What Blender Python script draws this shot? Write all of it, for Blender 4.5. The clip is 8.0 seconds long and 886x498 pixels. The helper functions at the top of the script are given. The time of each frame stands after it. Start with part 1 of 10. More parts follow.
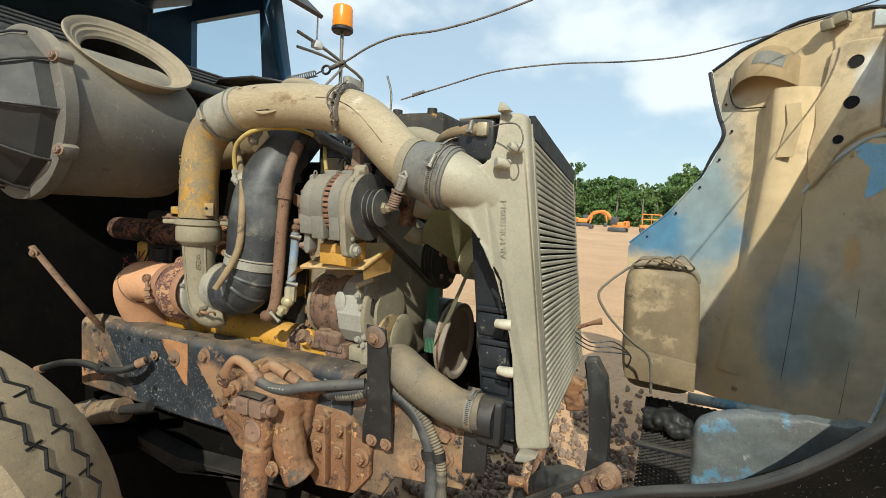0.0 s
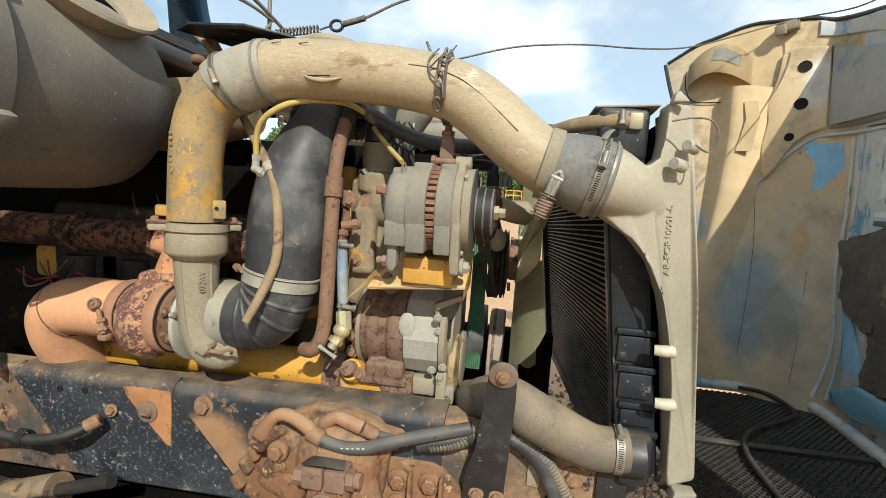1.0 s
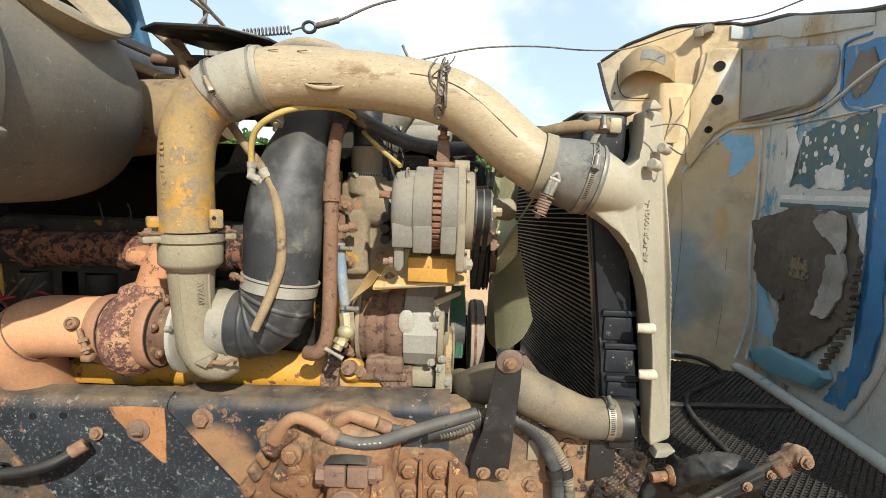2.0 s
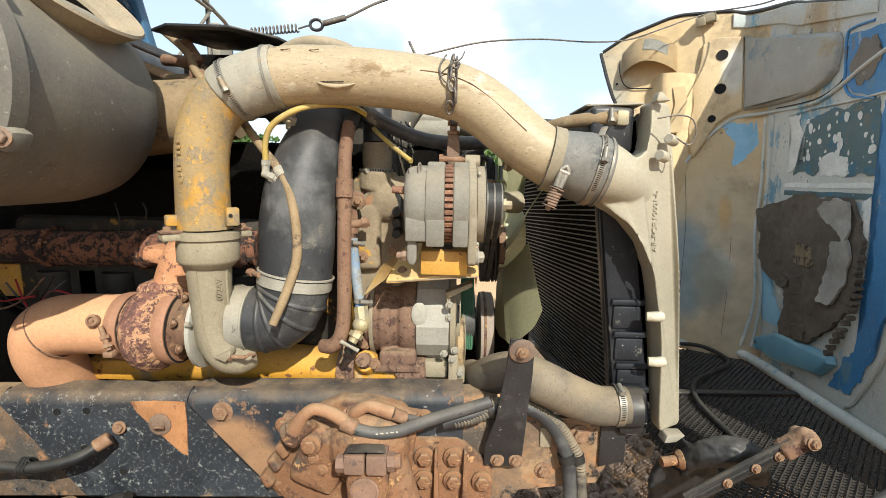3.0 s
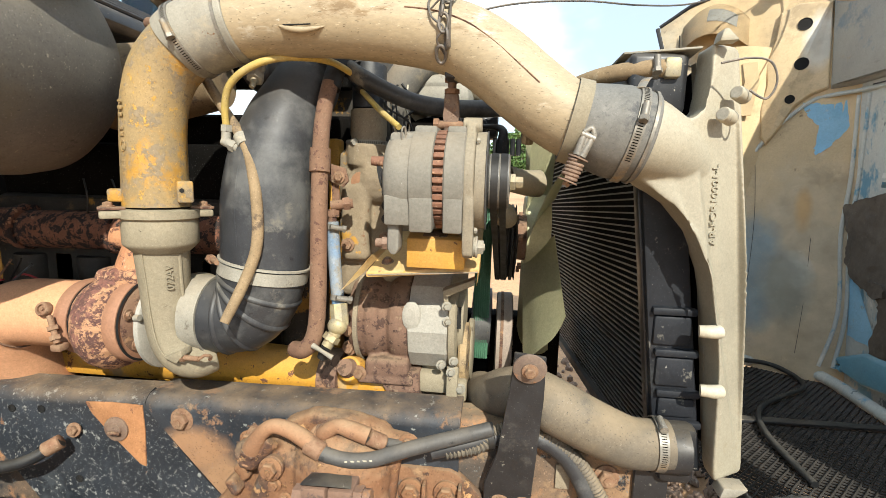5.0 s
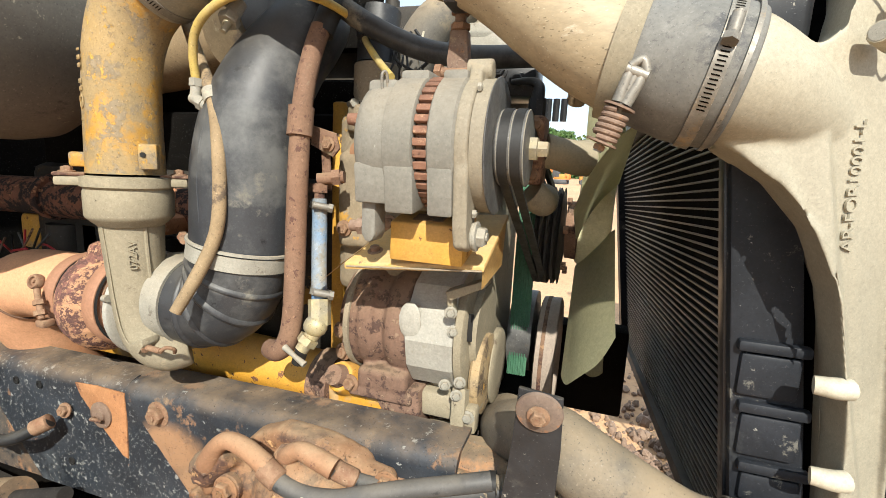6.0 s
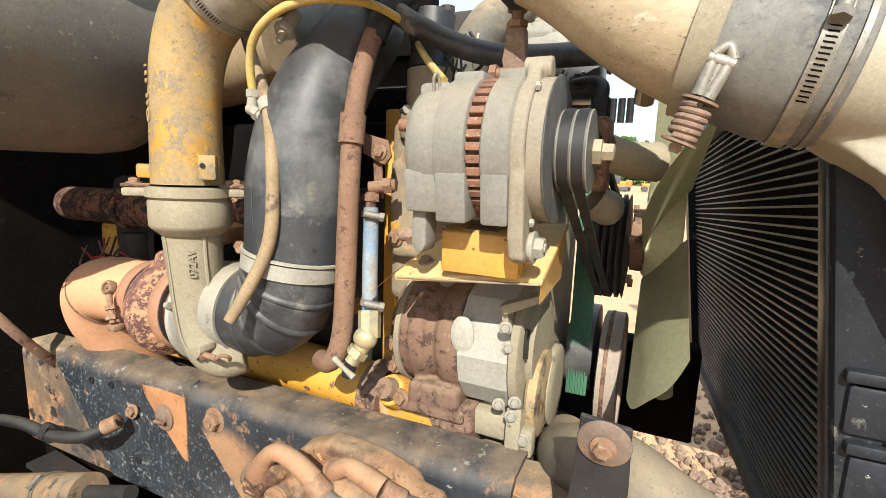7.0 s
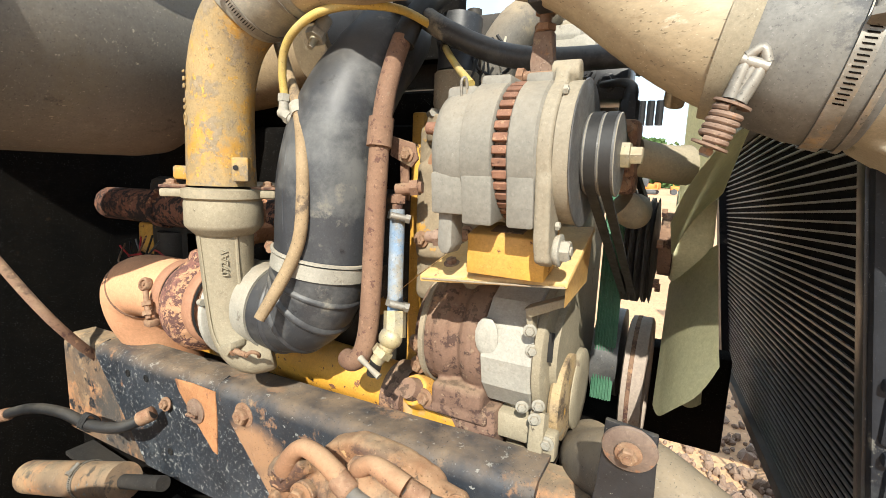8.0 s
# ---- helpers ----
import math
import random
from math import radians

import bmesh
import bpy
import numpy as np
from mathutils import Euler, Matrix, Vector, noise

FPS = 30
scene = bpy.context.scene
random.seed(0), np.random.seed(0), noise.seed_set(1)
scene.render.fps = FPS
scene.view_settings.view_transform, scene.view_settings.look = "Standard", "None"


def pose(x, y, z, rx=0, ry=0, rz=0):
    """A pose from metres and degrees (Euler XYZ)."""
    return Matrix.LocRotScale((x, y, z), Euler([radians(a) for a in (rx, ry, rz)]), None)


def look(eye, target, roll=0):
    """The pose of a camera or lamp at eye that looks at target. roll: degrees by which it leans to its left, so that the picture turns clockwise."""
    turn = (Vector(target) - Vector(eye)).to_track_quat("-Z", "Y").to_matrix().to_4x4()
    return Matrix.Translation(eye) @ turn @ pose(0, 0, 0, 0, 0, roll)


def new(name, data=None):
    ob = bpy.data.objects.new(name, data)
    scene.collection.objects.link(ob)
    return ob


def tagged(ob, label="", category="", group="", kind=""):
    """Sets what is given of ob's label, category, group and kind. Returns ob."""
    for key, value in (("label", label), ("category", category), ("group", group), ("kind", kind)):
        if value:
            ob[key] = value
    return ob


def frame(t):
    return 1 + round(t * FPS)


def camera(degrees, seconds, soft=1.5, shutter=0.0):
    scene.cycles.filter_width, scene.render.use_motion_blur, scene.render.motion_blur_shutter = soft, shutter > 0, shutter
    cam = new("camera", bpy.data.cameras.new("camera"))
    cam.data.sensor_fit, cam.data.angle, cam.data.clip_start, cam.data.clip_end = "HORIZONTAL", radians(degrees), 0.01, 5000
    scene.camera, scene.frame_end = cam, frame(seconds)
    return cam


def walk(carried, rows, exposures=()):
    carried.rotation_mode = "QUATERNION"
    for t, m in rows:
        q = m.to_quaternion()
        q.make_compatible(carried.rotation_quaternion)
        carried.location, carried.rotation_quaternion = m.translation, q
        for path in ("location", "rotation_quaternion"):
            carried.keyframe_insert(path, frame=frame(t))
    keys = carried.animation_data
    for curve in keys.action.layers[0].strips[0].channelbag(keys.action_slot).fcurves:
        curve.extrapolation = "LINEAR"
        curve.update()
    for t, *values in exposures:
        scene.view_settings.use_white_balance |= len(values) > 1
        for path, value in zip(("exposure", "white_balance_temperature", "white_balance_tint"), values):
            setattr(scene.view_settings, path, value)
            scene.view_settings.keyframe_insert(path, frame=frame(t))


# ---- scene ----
cam = camera(86.6, 8.0, soft=0.4)
PATH = [
    (0, (0.018, 0.006, 1.448), (-0.83, 1.809, 1.282), 3.3),
    (0.5, (-0.34, 0.107, 1.446), (-0.897, 2.015, 1.229), 3.5),
    (1, (-0.643, 0.066, 1.48), (-0.953, 2.027, 1.242), 3.8),
    (1.2, (-0.702, 0.045, 1.499), (-0.896, 2.021, 1.257), 3.7),
    (2.5, (-0.822, -0.024, 1.499), (-0.82, 1.957, 1.221), 1.9),
    (3, (-0.831, -0.031, 1.501), (-0.85, 1.948, 1.21), 1.1),
    (3.5, (-0.839, -0.028, 1.499), (-0.876, 1.949, 1.2), 0.7),
    (4, (-0.839, -0.011, 1.494), (-0.89, 1.964, 1.188), 0.7),
    (4.5, (-0.819, 0.033, 1.481), (-0.909, 2.008, 1.184), 1.3),
    (4.7, (-0.785, 0.088, 1.469), (-0.913, 2.062, 1.178), 1.4),
    (5.8, (-0.604, 0.446, 1.412), (-1.152, 2.338, 1.063), 2.6),
    (6, (-0.605, 0.455, 1.413), (-1.206, 2.331, 1.068), 2.8),
    (6.5, (-0.612, 0.479, 1.411), (-1.342, 2.311, 1.078), 2.4),
    (7, (-0.616, 0.493, 1.41), (-1.438, 2.287, 1.091), 2.0),
    (7.5, (-0.614, 0.493, 1.408), (-1.495, 2.261, 1.094), 2.0),
    (8, (-0.616, 0.486, 1.411), (-1.528, 2.237, 1.096), 2.2),
]
walk(cam, [(t, look(eye, target, roll)) for t, eye, target, roll in PATH], [(0, 0.10, 6350, 1), (1, 0.28, 6420, 4), (2.5, 0.53, 6480, 6), (4.7, 0.66, 6480, 6), (6, 0.78, 6420, 7), (8, 0.98, 6420, 7)])

import collections

# ---- light ----
world = bpy.data.worlds.new("sky")
scene.world = world
world.use_nodes = True
wn, wl = world.node_tree.nodes, world.node_tree.links
wn.clear()
SUN = Vector((0.36, -1.0, 0.84)).normalized()
sky = wn.new("ShaderNodeTexSky")
sky.sky_type, sky.sun_disc = "NISHITA", False
sky.sun_elevation = math.asin(SUN.z)
sky.sun_rotation = math.atan2(SUN.x, SUN.y)
sky.air_density, sky.dust_density = 1.0, 0.6
wtc = wn.new("ShaderNodeTexCoord")
wmap = wn.new("ShaderNodeMapping")
wmap.inputs["Scale"].default_value = (1.0, 1.0, 1.7)
wnoise = wn.new("ShaderNodeTexNoise")
wnoise.inputs["Scale"].default_value = 3.4
wnoise.inputs["Detail"].default_value = 5
wnoise.inputs["Roughness"].default_value = 0.48
wramp = wn.new("ShaderNodeValToRGB")
wramp.color_ramp.elements[0].position, wramp.color_ramp.elements[1].position = 0.47, 0.66
wramp.color_ramp.elements[0].color, wramp.color_ramp.elements[1].color = (0.0, 0.0, 0.0, 1), (1, 1, 1, 1)
wramp.color_ramp.interpolation = "EASE"
wmix = wn.new("ShaderNodeMix")
wmix.data_type = "RGBA"
wmix.inputs["B"].default_value = (9.0, 9.4, 9.9, 1)
whaze = wn.new("ShaderNodeMix")
whaze.data_type = "RGBA"
whaze.inputs["Factor"].default_value = 0.6
whaze.inputs["B"].default_value = (6.8, 8.1, 9.6, 1)
wbg = wn.new("ShaderNodeBackground")
wbg.inputs["Strength"].default_value = 0.10
wout = wn.new("ShaderNodeOutputWorld")
wl.new(wtc.outputs["Generated"], wmap.inputs["Vector"])
wl.new(wmap.outputs["Vector"], wnoise.inputs["Vector"])
wl.new(wnoise.outputs["Fac"], wramp.inputs["Fac"])
wl.new(wramp.outputs["Color"], wmix.inputs["Factor"])
wl.new(sky.outputs["Color"], whaze.inputs["A"])
wl.new(whaze.outputs["Result"], wmix.inputs["A"])
wl.new(wmix.outputs["Result"], wbg.inputs["Color"])
wl.new(wbg.outputs["Background"], wout.inputs["Surface"])

sun = new("sun", bpy.data.lights.new("sun", "SUN"))
sun.data.energy, sun.data.angle, sun.data.color = 4.9, radians(0.6), (1.0, 0.94, 0.84)
sun.matrix_world = look(SUN * 30, (0, 0, 0))


# ---- materials ----
def surface(name, c1, c2, rough=0.7, metal=0.0, scale=6.0, bump=0.25, fine=90.0, layers=(), dust=None, streak=(1, 1, 1), spec=0.4, zones=(), speck=0.7):
    """A worn surface: two base colours in large patches, fine grain, then layers (colour, scale, from, to, rough) of stains
    or bare spots (crisp-edged), specks of dirt and grit, zones of other paint (colour, centre, radii, rough), then dust (colour, amount) that lies on what faces up."""
    m = bpy.data.materials.new(name)
    m.use_nodes = True
    n, l = m.node_tree.nodes, m.node_tree.links
    b = n["Principled BSDF"]
    tc = n.new("ShaderNodeTexCoord")
    mp = n.new("ShaderNodeMapping")
    mp.inputs["Scale"].default_value = streak
    l.new(tc.outputs["Object"], mp.inputs["Vector"])

    def noise_node(s, detail=6, off=0.0, r=0.6):
        t = n.new("ShaderNodeTexNoise")
        t.noise_dimensions = "4D"
        t.inputs["W"].default_value = off
        t.inputs["Scale"].default_value, t.inputs["Detail"].default_value, t.inputs["Roughness"].default_value = s, detail, r
        l.new(mp.outputs["Vector"], t.inputs["Vector"])
        return t.outputs["Fac"]

    def span(value, lo, hi, a=0.0, z=1.0):
        r = n.new("ShaderNodeMapRange")
        r.inputs["From Min"].default_value, r.inputs["From Max"].default_value = lo, hi
        r.inputs["To Min"].default_value, r.inputs["To Max"].default_value = a, z
        l.new(value, r.inputs["Value"])
        return r.outputs["Result"]

    def mixed(fac, a, z, kind="RGBA", blend="MIX"):
        x = n.new("ShaderNodeMix")
        x.data_type = kind
        if kind == "RGBA":
            x.blend_type = blend
        key = {"RGBA": ("A_Color", "B_Color", "Result_Color"), "FLOAT": ("A_Float", "B_Float", "Result_Float")}[kind]
        for ident, v in ((("Factor_Float"), fac), (key[0], a), (key[1], z)):
            s = next(i for i in x.inputs if i.identifier == ident)
            if hasattr(v, "is_linked"):
                l.new(v, s)
            else:
                s.default_value = (*v, 1) if isinstance(v, (tuple, list)) and len(v) == 3 else v
        return next(o for o in x.outputs if o.identifier == key[2])

    col = mixed(span(noise_node(scale), 0.36, 0.64), c1, c2)
    grain = noise_node(fine, 5, 3.0, 0.7)
    col = mixed(0.5, col, span(grain, 0.28, 0.72, 0.74, 1.22), blend="MULTIPLY")
    col = mixed(0.32, col, span(noise_node(fine * 2.6, 3, 5.0, 0.7), 0.3, 0.7, 0.6, 1.35), blend="MULTIPLY")
    col = mixed(0.6, col, span(noise_node(scale * 0.45, 7, 15.0, 0.65), 0.32, 0.68, 0.62, 1.3), blend="MULTIPLY")
    rgh = span(noise_node(scale * 2.3, 5, 7.0), 0.3, 0.7, max(0.05, rough - 0.12), min(1.0, rough + 0.12))
    f2 = noise_node(fine * 2.6, 3, 5.0, 0.7)
    height = mixed(0.4, grain, f2, "FLOAT")
    for i, (c, s, lo, hi, r) in enumerate(layers):
        mid, half = (lo + hi) / 2, (hi - lo) * 0.3
        f = span(noise_node(s, 10, 11.0 + i * 5.3, 0.72), mid - half, mid + half)
        c2nd = tuple(min(1, k * 0.72) for k in c)
        cc = mixed(span(noise_node(s * 4, 4, 2.0 + i), 0.35, 0.65), c, c2nd)
        col = mixed(f, col, cc)
        rgh = mixed(f, rgh, r, "FLOAT")
        height = mixed(0.35, height, f, "FLOAT")
    for i, (c, mid, radii, r) in enumerate(zones):
        zm = n.new("ShaderNodeMapping")
        zm.vector_type = "POINT"
        zm.inputs["Scale"].default_value = tuple(1 / k for k in radii)
        zm.inputs["Location"].default_value = tuple(-p / k for p, k in zip(mid, radii))
        l.new(tc.outputs["Object"], zm.inputs["Vector"])
        ln = n.new("ShaderNodeVectorMath")
        ln.operation = "LENGTH"
        l.new(zm.outputs["Vector"], ln.inputs[0])
        ad = n.new("ShaderNodeMath")
        ad.operation = "ADD"
        l.new(ln.outputs["Value"], ad.inputs[0])
        l.new(span(noise_node(5.0, 9, 31.0 + i * 3.1, 0.62), 0.25, 0.75, -0.40, 0.40), ad.inputs[1])
        f = span(ad.outputs[0], 1.30, 0.68, 0.0, 0.92)
        col = mixed(f, col, mixed(span(noise_node(9.0, 6, 47.0 + i), 0.35, 0.65), c, tuple(k * 0.72 for k in c)))
        rgh = mixed(f, rgh, r, "FLOAT")
    if dust:
        g = n.new("ShaderNodeNewGeometry")
        sep = n.new("ShaderNodeSeparateXYZ")
        l.new(g.outputs["Normal"], sep.inputs["Vector"])
        up = span(sep.outputs["Z"], 0.05, 0.95)
        d = n.new("ShaderNodeMath")
        d.operation = "MULTIPLY"
        l.new(up, d.inputs[0])
        l.new(span(noise_node(scale * 1.7, 8, 21.0), 0.30, 0.62, 0.0, dust[1]), d.inputs[1])
        col = mixed(d.outputs[0], col, dust[0])
        rgh = mixed(d.outputs[0], rgh, 0.95, "FLOAT")
    if speck:
        pits = span(noise_node(fine * 3.4, 2, 61.0, 0.6), 0.63, 0.68, 0.0, speck)
        col = mixed(pits, col, tuple(min(k, j) * 0.35 for k, j in zip(c1, c2)))
        grit = span(noise_node(fine * 3.0, 2, 67.0, 0.6), 0.64, 0.69, 0.0, speck * 0.8)
        col = mixed(grit, col, tuple(min(0.8, max(k, j) * 1.3 + 0.07) for k, j in zip(c1, c2)))
        height = mixed(0.3, height, pits, "FLOAT")
    l.new(col, b.inputs["Base Color"])
    l.new(rgh, b.inputs["Roughness"])
    b.inputs["Metallic"].default_value = metal
    b.inputs["Specular IOR Level"].default_value = spec
    if bump:
        bp = n.new("ShaderNodeBump")
        bp.inputs["Strength"].default_value, bp.inputs["Distance"].default_value = bump, 0.004
        l.new(height, bp.inputs["Height"])
        l.new(bp.outputs["Normal"], b.inputs["Normal"])
    return m


DUST = (0.36, 0.27, 0.165)
RUST, RUST_D, RUST_O = (0.175, 0.088, 0.055), (0.075, 0.036, 0.028), (0.36, 0.185, 0.09)
M = {}
M["frame_paint"] = surface("frame_paint", (0.014, 0.018, 0.024), (0.028, 0.034, 0.043), 0.5, scale=9, bump=0.8, layers=(
    ((0.06, 0.07, 0.08), 6, 0.50, 0.66, 0.7), ((0.27, 0.275, 0.26), 48, 0.585, 0.605, 0.85), ((0.17, 0.175, 0.17), 95, 0.56, 0.59, 0.85),
    ((0.22, 0.12, 0.07), 11, 0.60, 0.64, 0.9), ((0.31, 0.20, 0.11), 5, 0.60, 0.66, 0.95)), dust=((0.225, 0.16, 0.10), 0.7))
M["frame_splice"] = surface("frame_splice", (0.014, 0.018, 0.024), (0.030, 0.036, 0.045), 0.5, scale=9, bump=0.8, layers=(
    ((0.06, 0.07, 0.08), 6, 0.50, 0.66, 0.7), ((0.25, 0.255, 0.24), 50, 0.60, 0.62, 0.85), ((0.20, 0.115, 0.07), 10, 0.55, 0.62, 0.9), ((0.31, 0.20, 0.115), 5, 0.55, 0.64, 0.95)), dust=((0.225, 0.16, 0.10), 0.7), zones=(
    ((0.30, 0.165, 0.085), (0.01, -0.06, 0.21), (0.085, 0.2, 0.05), 0.9), ((0.33, 0.19, 0.10), (0.075, -0.06, 0.15), (0.05, 0.2, 0.05), 0.9), ((0.28, 0.16, 0.09), (0.14, -0.06, 0.09), (0.05, 0.2, 0.06), 0.9)))
M["frame_dusty"] = surface("frame_dusty", (0.06, 0.055, 0.05), (0.22, 0.135, 0.075), 0.7, scale=5, bump=0.6, layers=(
    (RUST_O, 7, 0.5, 0.62, 0.9), ((0.33, 0.22, 0.125), 5, 0.50, 0.62, 0.95), ((0.022, 0.024, 0.028), 14, 0.54, 0.60, 0.5), ((0.19, 0.20, 0.19), 45, 0.60, 0.64, 0.9)), dust=(DUST, 0.6))
M["rust_patch"] = surface("rust_patch", (0.42, 0.205, 0.09), (0.33, 0.15, 0.065), 0.9, scale=14, bump=0.4, layers=(((0.20, 0.09, 0.05), 18, 0.56, 0.64, 0.9), ((0.48, 0.28, 0.14), 9, 0.58, 0.66, 0.9)))
M["gear_rust"] = surface("gear_rust", (0.185, 0.088, 0.044), (0.235, 0.120, 0.060), 0.92, scale=9, bump=1.0, layers=(
    ((0.085, 0.045, 0.032), 9, 0.50, 0.60, 0.9), ((0.30, 0.19, 0.105), 7, 0.56, 0.66, 0.95), ((0.085, 0.075, 0.068), 6, 0.58, 0.64, 0.7),
    ((0.07, 0.038, 0.028), 40, 0.60, 0.63, 0.9), ((0.46, 0.26, 0.12), 30, 0.58, 0.62, 0.9)), dust=(DUST, 0.5))
M["rust"] = surface("rust", (0.15, 0.082, 0.052), (0.19, 0.11, 0.07), 0.9, scale=12, bump=0.7, layers=(
    (RUST_D, 26, 0.50, 0.58, 0.9), ((0.32, 0.185, 0.10), 30, 0.57, 0.62, 0.9), ((0.27, 0.21, 0.135), 9, 0.56, 0.66, 0.95), ((0.05, 0.03, 0.025), 11, 0.60, 0.66, 0.9)), dust=(DUST, 0.4))
M["bolt"] = surface("bolt", (0.20, 0.105, 0.062), (0.26, 0.165, 0.10), 0.8, 0.1, scale=60, bump=0.3, layers=((DUST, 30, 0.55, 0.7, 0.9),))
M["steel"] = surface("steel", (0.23, 0.215, 0.185), (0.17, 0.155, 0.13), 0.5, 0.35, scale=40, bump=0.15, layers=((DUST, 22, 0.50, 0.68, 0.9),))
M["disc"] = surface("disc", (0.16, 0.10, 0.07), (0.21, 0.145, 0.105), 0.8, 0.1, scale=30, bump=0.3, layers=((RUST_O, 40, 0.60, 0.68, 0.9), (DUST, 18, 0.56, 0.7, 0.9)))
M["black_paint"] = surface("black_paint", (0.014, 0.015, 0.017), (0.024, 0.025, 0.028), 0.4, scale=9, bump=0.2, layers=(
    ((0.075, 0.07, 0.062), 7, 0.56, 0.70, 0.8), ((0.28, 0.26, 0.22), 60, 0.63, 0.66, 0.9), ((0.20, 0.165, 0.115), 16, 0.62, 0.67, 0.9)), dust=((0.20, 0.165, 0.115), 0.4))
M["tan_pipe"] = surface("tan_pipe", (0.305, 0.235, 0.143), (0.37, 0.30, 0.195), 0.55, 0.0, scale=4, bump=0.3, layers=(
    ((0.52, 0.46, 0.36), 9, 0.58, 0.66, 0.42), ((0.24, 0.165, 0.09), 12, 0.57, 0.68, 0.8), ((0.17, 0.12, 0.075), 80, 0.63, 0.68, 0.9), ((0.56, 0.50, 0.40), 60, 0.64, 0.68, 0.5)), streak=(0.35, 1, 1))
M["yellow"] = surface("yellow", (0.54, 0.285, 0.035), (0.46, 0.255, 0.06), 0.6, scale=8, bump=0.35, layers=(
    ((0.40, 0.27, 0.12), 7, 0.55, 0.66, 0.95), ((0.16, 0.07, 0.035), 38, 0.60, 0.63, 0.9), ((0.09, 0.055, 0.035), 12, 0.62, 0.66, 0.8)), dust=(DUST, 0.55))
M["yellow_dusty"] = surface("yellow_dusty", (0.31, 0.205, 0.08), (0.265, 0.195, 0.10), 0.75, scale=7, bump=0.7, fine=120, layers=(
    ((0.44, 0.235, 0.04), 8, 0.48, 0.60, 0.6), ((0.25, 0.195, 0.125), 34, 0.52, 0.58, 0.95), ((0.54, 0.31, 0.06), 45, 0.58, 0.62, 0.6), ((0.13, 0.075, 0.04), 60, 0.64, 0.68, 0.9)))
M["block_grime"] = surface("block_grime", (0.25, 0.195, 0.125), (0.33, 0.225, 0.10), 0.85, scale=8, bump=0.7, layers=(
    ((0.10, 0.070, 0.045), 8, 0.52, 0.62, 0.8), ((0.50, 0.275, 0.05), 12, 0.55, 0.60, 0.7), ((0.27, 0.245, 0.195), 6, 0.54, 0.64, 0.9), ((0.045, 0.036, 0.028), 24, 0.58, 0.63, 0.6), ((0.28, 0.14, 0.07), 20, 0.58, 0.64, 0.9)), dust=(DUST, 0.5))
M["cast_tan"] = surface("cast_tan", (0.265, 0.228, 0.157), (0.22, 0.188, 0.13), 0.8, scale=6, bump=0.5, fine=120, layers=(
    ((0.37, 0.315, 0.215), 9, 0.54, 0.66, 0.9), ((0.16, 0.125, 0.085), 14, 0.60, 0.68, 0.9), ((0.11, 0.085, 0.06), 60, 0.64, 0.68, 0.9)), speck=0.4)
M["alu_dusty"] = surface("alu_dusty", (0.295, 0.28, 0.235), (0.24, 0.225, 0.185), 0.72, 0.1, scale=9, bump=0.3, fine=120, layers=(
    ((0.39, 0.345, 0.26), 8, 0.54, 0.66, 0.9), ((0.17, 0.15, 0.12), 16, 0.60, 0.68, 0.9), ((0.24, 0.145, 0.085), 22, 0.64, 0.68, 0.9)), dust=(DUST, 0.4), speck=0.4)
M["alu_pale"] = surface("alu_pale", (0.385, 0.37, 0.325), (0.325, 0.31, 0.265), 0.6, 0.05, scale=7, bump=0.25, layers=(
    ((0.33, 0.29, 0.215), 8, 0.55, 0.66, 0.85), ((0.20, 0.165, 0.12), 24, 0.62, 0.67, 0.85)), speck=0.3)
M["alt_alu"] = surface("alt_alu", (0.175, 0.165, 0.142), (0.15, 0.142, 0.12), 0.75, 0.05, scale=5, bump=0.22, fine=70, layers=(
    ((0.225, 0.198, 0.152), 4, 0.54, 0.66, 0.9), ((0.135, 0.12, 0.10), 7, 0.58, 0.68, 0.85), ((0.47, 0.455, 0.41), 55, 0.655, 0.675, 0.6)), dust=(DUST, 0.35), speck=0.2)
M["alt_tan"] = surface("alt_tan", (0.235, 0.205, 0.15), (0.20, 0.172, 0.125), 0.8, scale=6, bump=0.4, layers=(
    ((0.30, 0.255, 0.18), 9, 0.56, 0.66, 0.9), ((0.13, 0.10, 0.07), 14, 0.60, 0.68, 0.9)), speck=0.3)
M["yellow_shelf"] = surface("yellow_shelf", (0.56, 0.32, 0.085), (0.52, 0.35, 0.155), 0.65, scale=7, bump=0.35, layers=(
    ((0.54, 0.29, 0.035), 8, 0.55, 0.63, 0.6), ((0.15, 0.07, 0.04), 30, 0.62, 0.645, 0.9), ((0.30, 0.165, 0.07), 12, 0.61, 0.66, 0.9), ((0.47, 0.39, 0.25), 10, 0.58, 0.66, 0.9)), dust=((0.46, 0.35, 0.20), 0.45), speck=0.3)
M["vent_rust"] = surface("vent_rust", (0.15, 0.075, 0.048), (0.21, 0.105, 0.066), 0.9, scale=30, bump=0.5, layers=(((0.36, 0.21, 0.13), 40, 0.54, 0.62, 0.9), ((0.10, 0.05, 0.035), 50, 0.60, 0.66, 0.9)), speck=0.2)
M["pipe_rust"] = surface("pipe_rust", (0.145, 0.080, 0.050), (0.19, 0.112, 0.070), 0.85, scale=6, bump=0.5, layers=(
    ((0.11, 0.055, 0.04), 60, 0.56, 0.60, 0.9), ((0.30, 0.175, 0.11), 70, 0.60, 0.63, 0.9), ((0.30, 0.235, 0.155), 6, 0.57, 0.66, 0.95)), speck=0.3)
